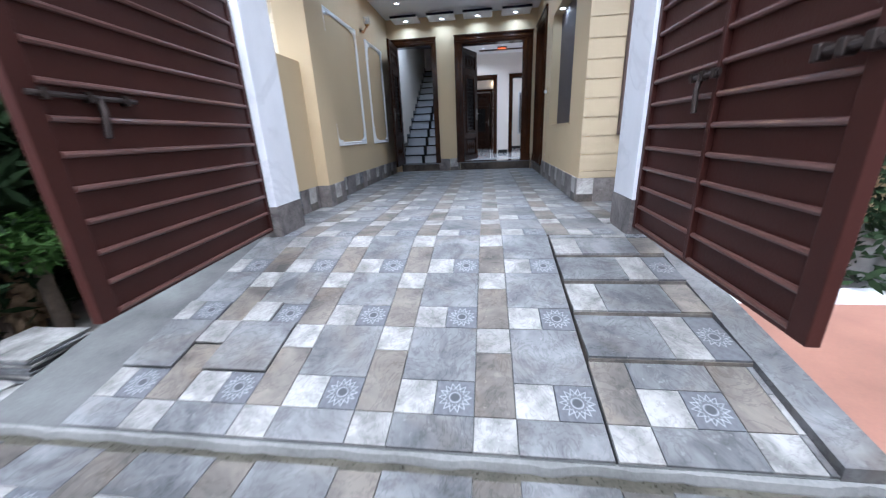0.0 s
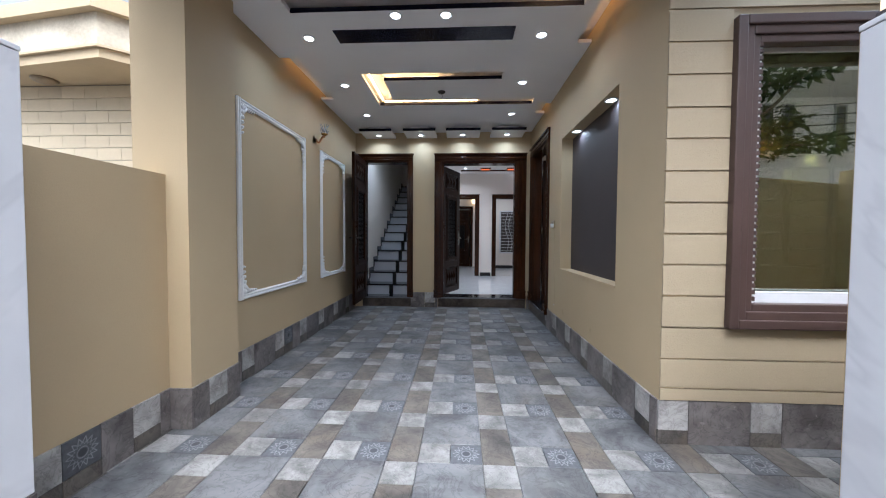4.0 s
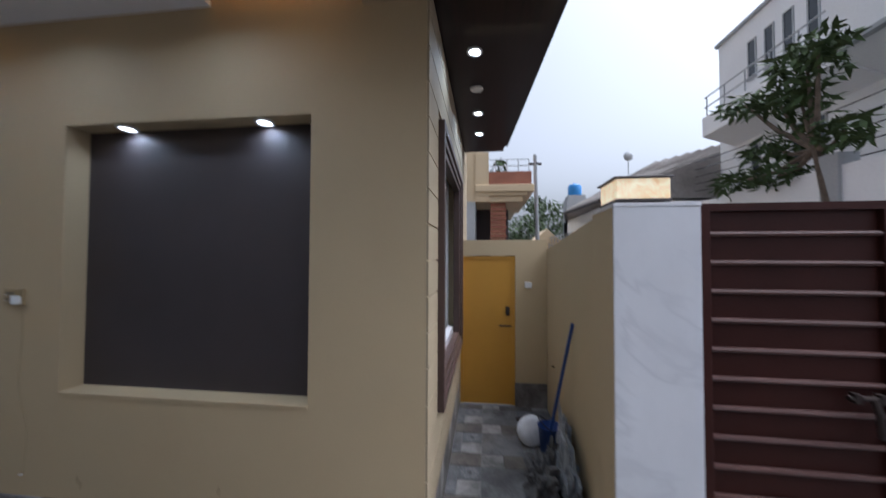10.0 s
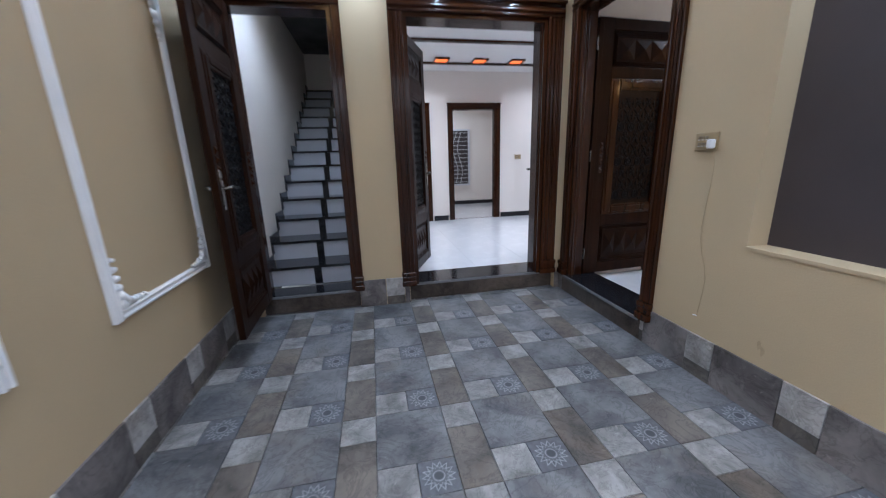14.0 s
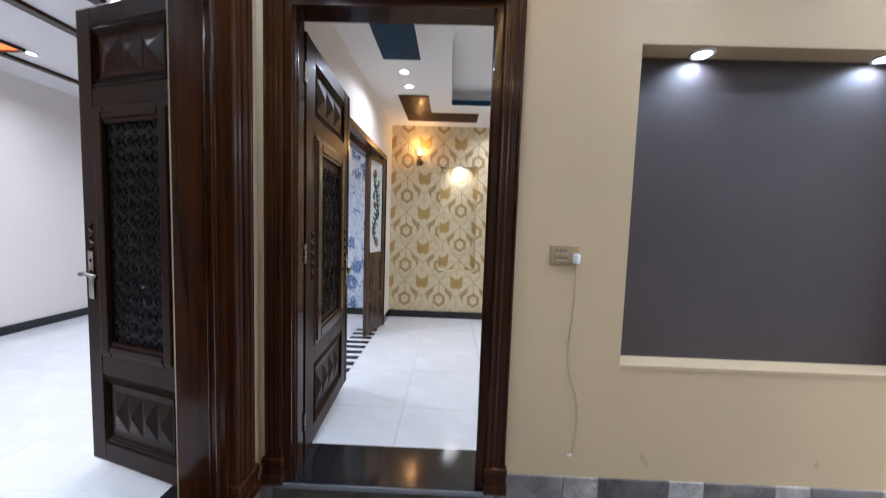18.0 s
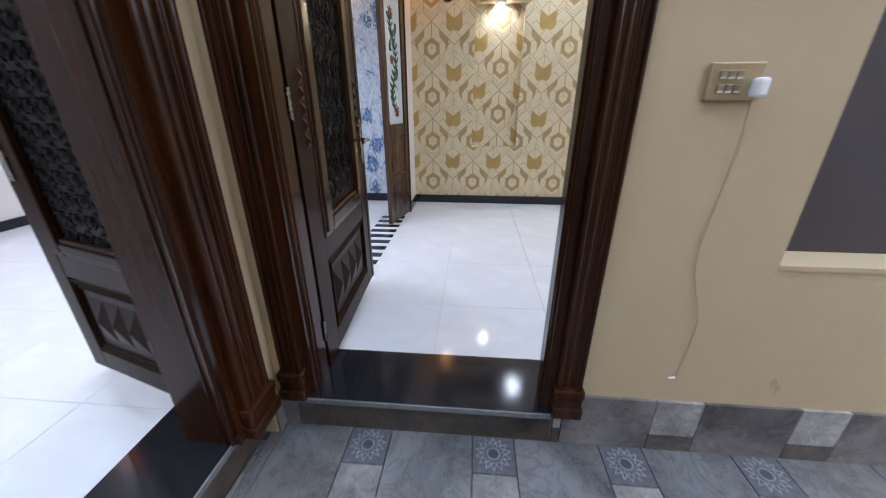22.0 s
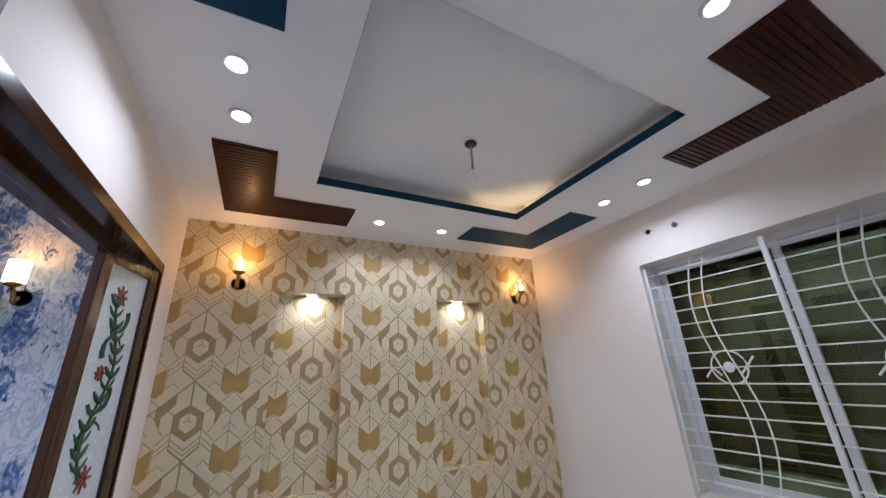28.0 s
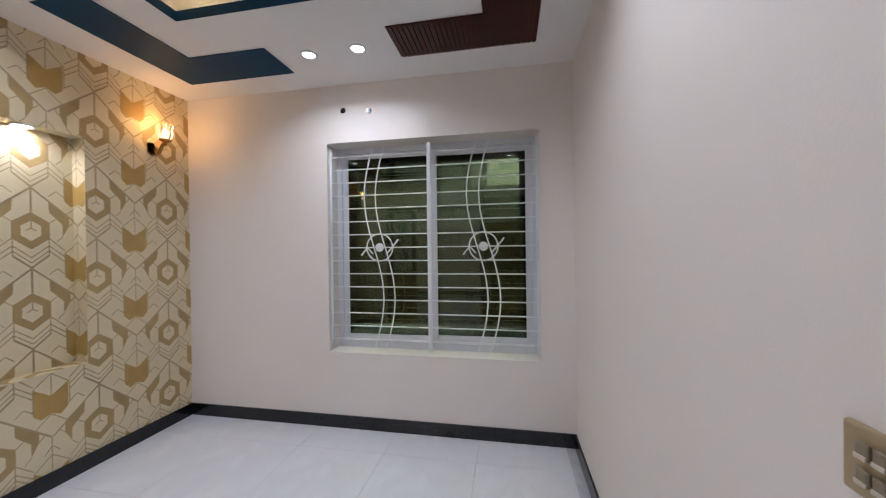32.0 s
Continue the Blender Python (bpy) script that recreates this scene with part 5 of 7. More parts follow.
def lay(parent, region, level, skip=lambda x, y: False):
    """Tiles of the printed pattern over region (x0, x1, y0, y1); level(x, y) gives the pose height and slope."""
    x0, x1, y0, y1 = region
    for i in range(math.floor((x0 + LX) / T), math.ceil((x1 + LX) / T)):
        for j in range(math.floor(y0 / T), math.ceil(y1 / T)):
            for k, (a, b, w, d, mat_) in KINDS.items():
                u0, u1 = max(i * T + a * S3 - LX, x0), min(i * T + (a + w) * S3 - LX, x1)
                v0, v1 = max(j * T + b * S3, y0), min(j * T + (b + d) * S3, y1)
                if u1 - u0 < 0.02 or v1 - v0 < 0.02 or skip((u0 + u1) / 2, (v0 + v1) / 2):
                    continue
                whole = u1 - u0 > w * S3 - 1e-4 and v1 - v0 > d * S3 - 1e-4
                me = FULL[k] if whole else slab_mesh(k, u1 - u0, v1 - v0, mat_)
                piece(k, me, parent, level((u0 + u1) / 2, (v0 + v1) / 2))


floor = thing("floor", pose(0, 0, 0), "grey, brown and white patterned porch tiles with rosettes", "floor", kind="structure")
lay(floor, (XL, XR, -5.0, YB - 0.016), lambda x, y: pose(x, y, random.uniform(-0.0006, 0.0006)))
lay(floor, (-0.18, XR, YB - 0.016, 0.024), lambda x, y: pose(x, y, 0))
lay(floor, (XR, XA, YA, YF), lambda x, y: pose(x, y, random.uniform(-0.0006, 0.0006)))
# sloping ramp outside the gate
SL = 0.23
YR1 = -6.60
SX = 0.835                                   # where the ramp meets the side steps
ramp_ = thing("ramp", pose(0, 0, 0), "patterned tiles on the sloping ramp outside the gate", "ramp", kind="structure")
ang = math.degrees(math.atan(SL))
RUNC = 1 / math.hypot(1, SL)


def down(x, y, lift=0.0):
    """A tile's pose on the slope; y counts tile lengths along the slope from the gate line."""
    u = (y + 5.0) * RUNC
    return pose(x, -5.0 + u, SL * u + lift, ang)


FOOT = -5.0 + (YR1 + 5.0) / RUNC
lay(ramp_, (-1.45, SX, FOOT, -5.0), lambda x, y: down(x, y, 0.014 if x < -0.83 and -6.23 < y < -5.84 else 0))
bm = bmesh.new()
prism(bm, [(-1.9, -5.0, -0.014), (-1.9, YR1, -0.014 + SL * (YR1 + 5.0)), (-1.9, YR1, -0.9), (-1.9, -5.0, -0.9)], (SX + 1.89, 0, 0))
prism(bm, [(SX, -6.165, -0.014 + SL * -1.165), (SX, YR1, -0.014 + SL * (YR1 + 5.0)), (SX, YR1, -0.9), (SX, -6.165, -0.9)], (1.62 - SX, 0, 0))
solid("ramp_bed", bm, M_BEDC, "raw cement bed of the entrance ramp", "ramp")
# side steps beside the ramp
steps = thing("side_steps", pose(0, 0, 0), "shallow tiled steps beside the ramp", "steps", kind="structure")
EDGES = (-5.0, -5.05, -5.30, -5.585, -5.855, -6.165)
TREAD = 0.13
for k in range(5):
    yb, yf = EDGES[k], EDGES[k + 1]
    z0 = SL * (yb + 5.0) - 0.003
    z1 = z0 - TREAD * (yb - yf)
    bm = bmesh.new()
    prism(bm, [(SX + 0.002, yb, z0 - 0.013), (SX + 0.002, yf, z1 - 0.013), (SX + 0.002, yf, -0.9), (SX + 0.002, yb, -0.9)], (1.518 - SX, 0, 0))
    part("step_body", bm, M_TB, steps)
    for a, b, nm, mt in (((SX + 0.002, 1.01, "pale_tile", M_TW), (1.01, 1.37, "grey_tile", M_TG), (1.37, 1.52, "brown_tile", M_TB)) if k % 2 else ((SX + 0.002, 1.21, "grey_tile", M_TG), (1.21, 1.37, "white_tile", M_TW), (1.37, 1.52, "rosette_tile", M_TS))):
        piece(nm, slab_mesh(nm, b - a, yb - yf, mt), steps, pose((a + b) / 2, (yb + yf) / 2, (z0 + z1) / 2, math.degrees(math.atan(TREAD))))
lay(ramp_, (SX, 1.52, FOOT, -5.0 - 1.165 / RUNC), down)
bm = bmesh.new()
prism(bm, [(1.52, -5.0, 0.0), (1.52, YR1, SL * (YR1 + 5.0) + 0.04), (1.52, YR1, -0.9), (1.52, -5.0, -0.9)], (0.16, 0, 0))
solid("ramp_kerb", bm, M_TG, "grey tiled sloping kerb of the ramp", "kerb")
# lip and street paving
lip = bmesh.new()
N_LIP = 90
rows_ = []
for k in range(N_LIP + 1):
    x = -1.9 + 3.58 * k / N_LIP
    w = 0.012 * noise.noise(Vector((x * 7.0, 0.3, 0))) + 0.008 * noise.noise(Vector((x * 23.0, 1.7, 0)))
    h = 0.010 * noise.noise(Vector((x * 5.0, 4.1, 0)))
    zt = SL * (YR1 + 5) - 0.016
    rows_.append([lip.verts.new(p) for p in ((x, YR1 + 0.004, zt), (x, YR1 - 0.016 + w, zt - 0.006 + h), (x, YR1 - 0.024 + w, zt - 0.034), (x, YR1 - 0.024 + w, -0.9), (x, YR1 + 0.004, -0.9))])
for a, b in zip(rows_, rows_[1:]):
    for q in range(5):
        lip.faces.new((a[q], a[(q + 1) % 5], b[(q + 1) % 5], b[q]))
lip.faces.new(rows_[0][::-1]), lip.faces.new(rows_[-1])
solid("ramp_lip", lip, M_CEMENT, "rough broken cement lip at the foot of the ramp", "kerb")
M_MUD = plain("wet_dark_silt", (0.075, 0.068, 0.052), 0.30, var=0.45, coarse=9, fine=70, relief=0.6)
solid("drain_gap", boxes((-1.9, 1.68, YR1 - 0.07, YR1 - 0.004, -0.9, SL * (YR1 + 5) - 0.058)), M_MUD, "wet silted gap between the ramp and the apron", "kerb")
apron = thing("pavement", pose(0, 0, 0), "patterned tiles on the street apron", "pavement", kind="structure")
ZS = SL * (YR1 + 5) - 0.05
lay(apron, (-2.0, 2.0, -8.0, YR1 - 0.056), lambda x, y: pose(x, y, ZS))
solid("apron_bed", boxes((-2.0, 2.0, -8.0, YR1 - 0.058, -0.9, ZS - 0.012)), M_GROUT, "grout bed of the street apron", "pavement")
M_RED = plain("red_brown_paving", (0.25, 0.12, 0.085), 0.85, var=0.15, coarse=2, fine=60, relief=0.3)
solid("verge_red", boxes((1.68, 6.0, -8.0, -5.25, -0.9, -0.42)), M_RED, "reddish brown paved verge beside the gate", "pavement")
solid("verge_kerb", boxes((1.72, 6.0, -5.25, -5.12, -0.9, -0.36)), M_PILLAR, "white kerb along the boundary wall", "kerb")
solid("road", boxes((-60, 60, -12.0, -8.0, -0.9, -0.55)), M_CEMENT, "dusty grey street", "road")

# ---- skirting tiles ----
SK = {}


def sk_mesh(nm, w, h, mat_):
    key = (nm, round(w, 3), round(h, 3))
    if key not in SK:
        bm = bmesh.new()
        box(bm, -w / 2 + 0.002, w / 2 - 0.002, -0.012, 0, 0.001, h - 0.001)
        SK[key] = finish(nm, bm, mat_)
    return SK[key]


def rosette_sk():
    if "rosette" not in SK:
        bm = bmesh.new()
        box(bm, -S3 / 2 + 0.002, S3 / 2 - 0.002, -S3 / 2 + 0.002, S3 / 2 - 0.002, 0, 0.012)
        SK["rosette"] = finish("rosette_tile", bm, M_TS)
    return SK["rosette"]


def skirting(name, m, length, shift=0.0, h=0.247, mixed=False):
    """Cut tiles along a wall foot: local x along the wall, -y into the porch."""
    th = thing(name, m, "brown grey and pale cut tiles along the wall foot", "skirting", kind="structure")
    x = -shift
    while x < length:
        for kind, w in (("g", 2 * S3), ("w", S3)):
            a, b = max(x, 0), min(x + w, length)
            if b - a > 0.015:
                if kind == "g" and mixed and b - a > 0.3 and int(x * 6) % 4 == 1:
                    m_ = a + S3
                    piece("rosette_tile", rosette_sk(), th, pose(a + S3 / 2, 0, 0.163, 90))
                    piece("skirting_tile", sk_mesh("skirting_tile", S3, 0.078, M_TB), th, pose(a + S3 / 2, 0, 0))
                    piece("skirting_tile", sk_mesh("skirting_tile", b - m_, h, M_SKG), th, pose((m_ + b) / 2, 0, 0))
                elif kind == "g":
                    piece("skirting_tile", sk_mesh("skirting_tile", b - a, h, M_SKG), th, pose((a + b) / 2, 0, 0))
                else:
                    piece("pale_skirting_tile", sk_mesh("pale_skirting_tile", b - a, h - 0.08, M_SKW), th, pose((a + b) / 2, 0, 0.08))
                    piece("skirting_tile", sk_mesh("skirting_tile", b - a, 0.08, M_TB), th, pose((a + b) / 2, 0, 0))
            x += w


skirting("skirting_west", pose(XL, -3.33, 0, 0, 0, 90), -0.16 + 3.33, 0.1, mixed=True)
skirting("skirting_pilaster", pose(-1.394, -3.77, 0, 0, 0, 90), 0.44, 0.2)
skirting("skirting_pilaster_front", pose(XL, -3.77, 0), 0.136 + 0.012, 0.0)
skirting("skirting_pilaster_back", pose(-1.394, -3.33, 0, 0, 0, 180), 0.13, 0.0)
skirting("skirting_boundary", pose(XL, -4.6, 0, 0, 0, 90), 0.82, 0.25, mixed=True)
skirting("skirting_east", pose(XR, -1.145, 0, 0, 0, -90), -YF - 1.145, 0.467)
skirting("skirting_front", pose(XR - 0.012, YF, 0), XA - XR, 0.33)
skirting("skirting_alley", pose(XA, YA, 0, 0, 0, -90) @ pose(-(YF - YA) + 0.58, 0, 0), 0.33, 0.0)
skirting("skirting_north", pose(SD1 + 0.03, YB, 0), -0.168 - SD1 - 0.03, 0.1)
skirting("skirting_corner_north", pose(1.268, YB, 0), XR - 1.268, 0.0, h=0.16)
skirting("skirting_corner_east", pose(XR, YB - 0.012, 0, 0, 0, -90), 0.064, 0.0, h=0.16)

# ---- white floor tiles, black border and skirting inside ----
big = {}
white = thing("white_floor", pose(0, 0, 0), "glossy white porcelain floor tiles with thin grey joints", "floor", kind="structure")


def white_lay(x0, x1, y0, y1, ox, oy, sx=0.62, sy=0.62):
    i0, i1 = math.floor((x0 - ox) / sx), math.ceil((x1 - ox) / sx)
    j0, j1 = math.floor((y0 - oy) / sy), math.ceil((y1 - oy) / sy)
    for i in range(i0, i1):
        for j in range(j0, j1):
            a, b = max(x0, ox + i * sx), min(x1, ox + (i + 1) * sx)
            c, d = max(y0, oy + j * sy), min(y1, oy + (j + 1) * sy)
            if b - a < 0.01 or d - c < 0.01:
                continue
            key = (round(b - a, 3), round(d - c, 3))
            if key not in big:
                bm = bmesh.new()
                box(bm, -key[0] / 2 + 0.0008, key[0] / 2 - 0.0008, -key[1] / 2 + 0.0008, key[1] / 2 - 0.0008, -0.006, 0)
                big[key] = finish("porcelain_tile", bm, M_FLOORW)
            piece("porcelain_tile", big[key], white, pose((a + b) / 2, (c + d) / 2, ZF))


white_lay(XRI + 0.07, XE, YFI, YN, 1.505, -0.637)
white_lay(XLW, XE + 0.02, 0.165, 6.75, 0.0, 0.165)
white_lay(SO0, SO1, YN, 0.165, SO0, YN, 0.146, 0.30)
band_me = finish("black_stripe", boxes((-0.04, 0.04, -0.125, 0.125, 0.0005, 0.0015)), M_BLACK)
for k in range(12):
    piece("black_stripe", band_me, white, pose(SO0 + 0.07 + 0.146 * k, 0.045, ZF))
for k in range(8):
    piece("black_stripe", finish("black_stripe", boxes((-0.03, 0.03, -0.05, 0.05, 0.0005, 0.0015)), M_BLACK), white, pose(FD0 + 0.06 + 0.11 * k, YLF + 0.07, ZF))
base = [("baseboard_east", (XE - 0.012, XE, YFI, YN)), ("baseboard_south", (XRI, XE - 0.012, YFI, YFI + 0.012)), ("baseboard_west", (XRI, XRI + 0.012, YFI + 0.012, RD0 - 0.02)), ("baseboard_north", (SO1 + 0.06, XE - 0.012, YN - 0.012, YN)),
        ("baseboard_lounge_east", (XE + 0.008, XE + 0.02, 0.11, YLF)), ("baseboard_lounge_far", (FD1 + 0.1, XE + 0.008, YLF - 0.012, YLF)), ("baseboard_lounge_mid", (FE1 + 0.1, FD0 - 0.1, YLF - 0.012, YLF))]
for nm, (a, b, c, d) in base:
    solid(nm, boxes((a, b, c, d, ZF, ZF + 0.095)), M_BLACK, "black polished skirting board", "baseboard")

# ---- wallpaper print ----
M_GOLD = plain("gold_print", (0.45, 0.29, 0.085), 0.45, var=0.10, coarse=8, fine=160, relief=0.1)
M_TAUPE = plain("taupe_print", (0.42, 0.29, 0.12), 0.5, var=0.10, coarse=8, fine=160, relief=0.1)
M_LINE = plain("grey_gold_line_print", (0.44, 0.335, 0.19), 0.32, metal=0.45, var=0.1, coarse=8, fine=160, relief=0.05)


def clip_poly(pts, y0, y1, z0, z1):
    for ax, lim, keep in ((0, y0, 1), (0, y1, -1), (1, z0, 1), (1, z1, -1)):
        out = []
        for i, p in enumerate(pts):
            q = pts[(i + 1) % len(pts)]
            ip, iq = keep * (p[ax] - lim) >= 0, keep * (q[ax] - lim) >= 0
            if ip:
                out.append(p)
            if ip != iq:
                f = (lim - p[ax]) / (q[ax] - p[ax])
                out.append((p[0] + f * (q[0] - p[0]), p[1] + f * (q[1] - p[1])))
        pts = out
        if len(pts) < 3:
            return []
    return pts


U = 0.48 / 245
CELL = {"gold": [[(80, 177), (121, 145), (162, 177), (162, 100), (144, 81), (121, 92), (98, 81), (80, 100)]],
        "taupe": [], "line": []}
hexo = [(0, 57), (43, 26), (43, -24), (0, -57), (-43, -24), (-43, 26)]
hexi = [(0, 31), (23, 15), (23, -14), (0, -32), (-23, -14), (-23, 15)]
for i in range(6):
    j = (i + 1) % 6
    CELL["taupe"].append([hexo[i], hexo[j], hexi[j], hexi[i]])
for s in (-1, 1):
    CELL["taupe"].append([(s * x, y) for x, y in ((42, 96), (75, 66), (75, 22), (42, 59))])
    CELL["taupe"].append([(s * x, y) for x, y in ((75, 66), (92, 51), (92, 18), (75, -17), (75, 22))])


def seg_poly(a, b, w=2.2):
    d = Vector((b[0] - a[0], b[1] - a[1]))
    n = Vector((-d.y, d.x)).normalized() * w / 2
    return [(a[0] + n.x, a[1] + n.y), (b[0] + n.x, b[1] + n.y), (b[0] - n.x, b[1] - n.y), (a[0] - n.x, a[1] - n.y)]


bold = [((0, 132), (0, 57))]
lines = [((0, 31), (0, 8)), ((121, 214), (121, 145)), ((121, 20), (121, -31))]
for s in (-1, 1):
    bold += [((0, 132), (s * 121, 20)), ((0, -113), (s * 41, -76))]
    lines += [((0, -98), (s * 41, -62)), ((0, -82), (s * 41, -46)), ((s * 43, -24), (s * 80, -62)), ((s * 41, -46), (s * 80, -82)), ((s * 41, -62), (s * 80, -98)), ((s * 41, -24), (s * 41, -76)),
              ((121 - s * 41, 177), (121, 214)), ((121 - s * 41, 52), (121, 90)), ((s * 80, -68), (s * 80, -140)), ((s * 60, 40), (s * 43, 26)), ((s * 75, -17), (s * 60, -34)),
              ((s * 92, 18), (s * 106, 34)), ((s * 41, 110), (s * 60, 128)), ((s * 60, 128), (s * 80, 110)), ((s * 42, 96), (s * 42, 70)), ((s * 12, 0), (0, 8)), ((s * 104, -30), (s * 121, -8))]
CELL["line"] = [seg_poly(a, b, 5.0) for a, b in bold] + [seg_poly(a, b, 2.6) for a, b in lines]


def paper(y0, y1, z0, z1, put, dy=0.0, dz=0.0):
    """Print the figures inside a rectangle; put(along, up, lift) gives each point's place."""
    for j in range(-2, 8):
        for i in range(-2, 9):
            cy, cz = dy - 0.322 - 0.48 * i, dz + 1.80 - 0.475 * (j - 2)
            for kind, polys in CELL.items():
                for pts in polys:
                    q = clip_poly([(cy - u * U, cz + v * U * 0.98) for u, v in pts], y0, y1, z0, z1)
                    if q:
                        prints[kind].append([put(a, b, off[kind]) for a, b in q])


prints = {"gold": [], "taupe": [], "line": []}
off = {"gold": 0.0010, "taupe": 0.0015, "line": 0.0020}
front = lambda a, b, f: (XE - f, a, b)
for a, b in [(YFI, n_y[0][0]), (n_y[0][1], n_y[1][0]), (n_y[1][1], YN)]:
    paper(a, b, ZF + 0.095, ZR, front)
for (a, b), dy in zip(n_y, (0.26, 0.21)):
    paper(a, b, ZF + 0.095, NZ0, front)
    paper(a, b, NZ1, ZR, front)
    paper(a, b, NZ0, NZ1, lambda y, z, f: (XE + 0.10 - f, y, z), dy, -0.18)
    paper(b, b + 0.10, NZ0, NZ1, lambda y, z, f: (XE + 0.10 - (y - b), b - f, z), dy, -0.18)
    paper(a - 0.10, a, NZ0, NZ1, lambda y, z, f: (XE + 0.10 - (a - y), a + f, z), dy, -0.18)
    paper(a, b, NZ0 - 0.10, NZ0, lambda y, z, f: (XE + 0.10 - (NZ0 - z), y, NZ0 + 0.006 + f), dy, -0.18)
for kind, mat_ in (("gold", M_GOLD), ("taupe", M_TAUPE), ("line", M_LINE)):
    verts, faces = [], []
    for q in prints[kind]:
        faces.append(list(range(len(verts), len(verts) + len(q))))
        verts += q
    me = bpy.data.meshes.new("wallpaper_print")
    me.from_pydata(verts, [], faces)
    me.materials.append(mat_)
    tagged(new("wallpaper_print", me), "printed %s figures on the cream wallpaper" % {"gold": "gold", "taupe": "taupe", "line": "thin grey"}[kind], "wallpaper", kind="structure")
for a, b in n_y:
    solid("niche_sill_paper", boxes((XE + 0.002, XE + 0.099, a, b, NZ0 - 0.002, NZ0 + 0.006)), M_PAPER, "papered sill of a wall niche", "sill")

# ---- opening to the lounge: dark lining and a folding leaf ----
lin = thing("door_6", pose(SO0, YN, ZF), "dark wooden lining of the wide lounge opening", "door frame", kind="structure")
w_, h_ = SO1 - SO0, SOT - ZF
for x0, x1 in ((0, 0.05), (w_ - 0.03, w_)):
    part("jamb_lining", boxes((x0, x1, -0.018, 0.22, 0, h_ - 0.06)), M_WOOD, lin)
bm = bmesh.new()
box(bm, 0, w_, -0.018, 0.22, h_ - 0.06, h_, 0.004)
box(bm, 0, w_, 0.08, 0.12, h_ - 0.10, h_ - 0.06, 0.004)
part("head_lining", bm, M_WOODH, lin)
leaf = thing("glazed_leaf", pose(SO1 - 0.04, YN + 0.01, ZF + 0.012, 0, 0, 168), "brown wooden folding leaf with painted floral glass", "door")
lw, lh = 0.49, 2.10
for x0, x1, z0, z1, nm in ((0, 0.075, 0, lh, "stile"), (lw - 0.075, lw, 0, lh, "stile"), (0.075, lw - 0.075, 0, 0.12, "rail"), (0.075, lw - 0.075, 0.84, 0.95, "rail"), (0.075, lw - 0.075, 0.40, 0.47, "rail"), (0.075, lw - 0.075, lh - 0.10, lh, "rail")):
    bm = bmesh.new()
    box(bm, x0, x1, -0.02, 0.02, z0, z1, 0.004)
    part(nm, bm, M_WOODB, leaf)
for z0, z1 in ((0.12, 0.40), (0.47, 0.84)):
    bm = bmesh.new()
    box(bm, 0.075, lw - 0.075, -0.008, 0.008, z0, z1)
    box(bm, 0.11, lw - 0.11, -0.014, 0.014, z0 + 0.035, z1 - 0.035, 0.006)
    part("lower_panel", bm, M_WOODB, leaf)
M_FROST = plain("milky_white_glass", (0.60, 0.66, 0.68), 0.25, var=0.04, coarse=2, fine=30, relief=0.02)
part("glass", boxes((0.075, lw - 0.075, -0.006, 0.006, 0.95, lh - 0.10)), M_FROST, leaf, "milky glass with painted flowers")
M_STEM = plain("dark_green_paint", (0.02, 0.07, 0.03), 0.5)
M_PETAL = plain("brown_red_paint", (0.22, 0.06, 0.03), 0.5)
for y, s in ((0.007, 1), (-0.007, -1)):
    bm = bmesh.new()
    cx = lw / 2
    stem = [(cx + 0.05 * math.sin(k * 0.55), y, 1.05 + 0.055 * k) for k in range(16)]
    tube(bm, stem, 0.007, 5)
    for k in range(1, 15):
        p = stem[k]
        for q in (-1, 1):
            a = [(p[0], y, p[2]), (p[0] + q * 0.03, y, p[2] + 0.01), (p[0] + q * 0.055, y, p[2] + 0.04), (p[0] + q * 0.03, y, p[2] + 0.045)]
            tube(bm, [a[0], a[1], a[2]], 0.013 if k % 2 else 0.019, 5, taper=0.25)
    for zc, q in ((1.22, 1), (1.40, -1), (1.60, 1), (1.76, -1)):
        tube(bm, [(cx + q * 0.07 * math.cos(a), y, zc + q * 0.07 * math.sin(a)) for a in [-0.5 + 0.4 * i for i in range(9)]], 0.014, 5, taper=0.3)
    part("painted_stem", bm, M_STEM, leaf, "painted dark green stem and leaves")
    for fx, fz, r in ((cx - 0.03, 1.06, 0.055), (cx + 0.03, 1.86, 0.055), (cx + 0.04, 1.50, 0.035)):
        bm = bmesh.new()
        for k in range(8):
            a = 2 * math.pi * k / 8
            tube(bm, [(fx + 0.01 * math.cos(a), y, fz + 0.01 * math.sin(a)), (fx + r * math.cos(a), y, fz + r * math.sin(a))], 0.010, 5, taper=0.6)
        part("painted_flower", bm, M_PETAL, leaf, "painted brown red flower")

# ---- lounge things ----
M_CONS = wood("dark_walnut_laminate", (0.03, 0.014, 0.01), (0.075, 0.036, 0.024), rough=0.45, coat=0.1, axis=(1, 0.08, 1))
tv = thing("tv_console", pose(XE - 0.33, 1.55, ZF), "low dark walnut television console on short metal legs", "cabinet")
bm = bmesh.new()
box(bm, 0, 0.345, -0.83, 0.83, 0.09, 0.41, 0.004)
part("body", bm, M_CONS, tv)
for k in range(3):
    bm = bmesh.new()
    box(bm, -0.016, -0.001, -0.82 + 0.55 * k, -0.285 + 0.55 * k, 0.10, 0.40, 0.003)
    d = part("drawer", bm, M_CONS, tv)
    bm = bmesh.new()
    box(bm, -0.026, -0.016, -0.62 + 0.55 * k, -0.49 + 0.55 * k, 0.31, 0.322, 0.003)
    part("pull", bm, M_CHROME, d, "thin metal pull")
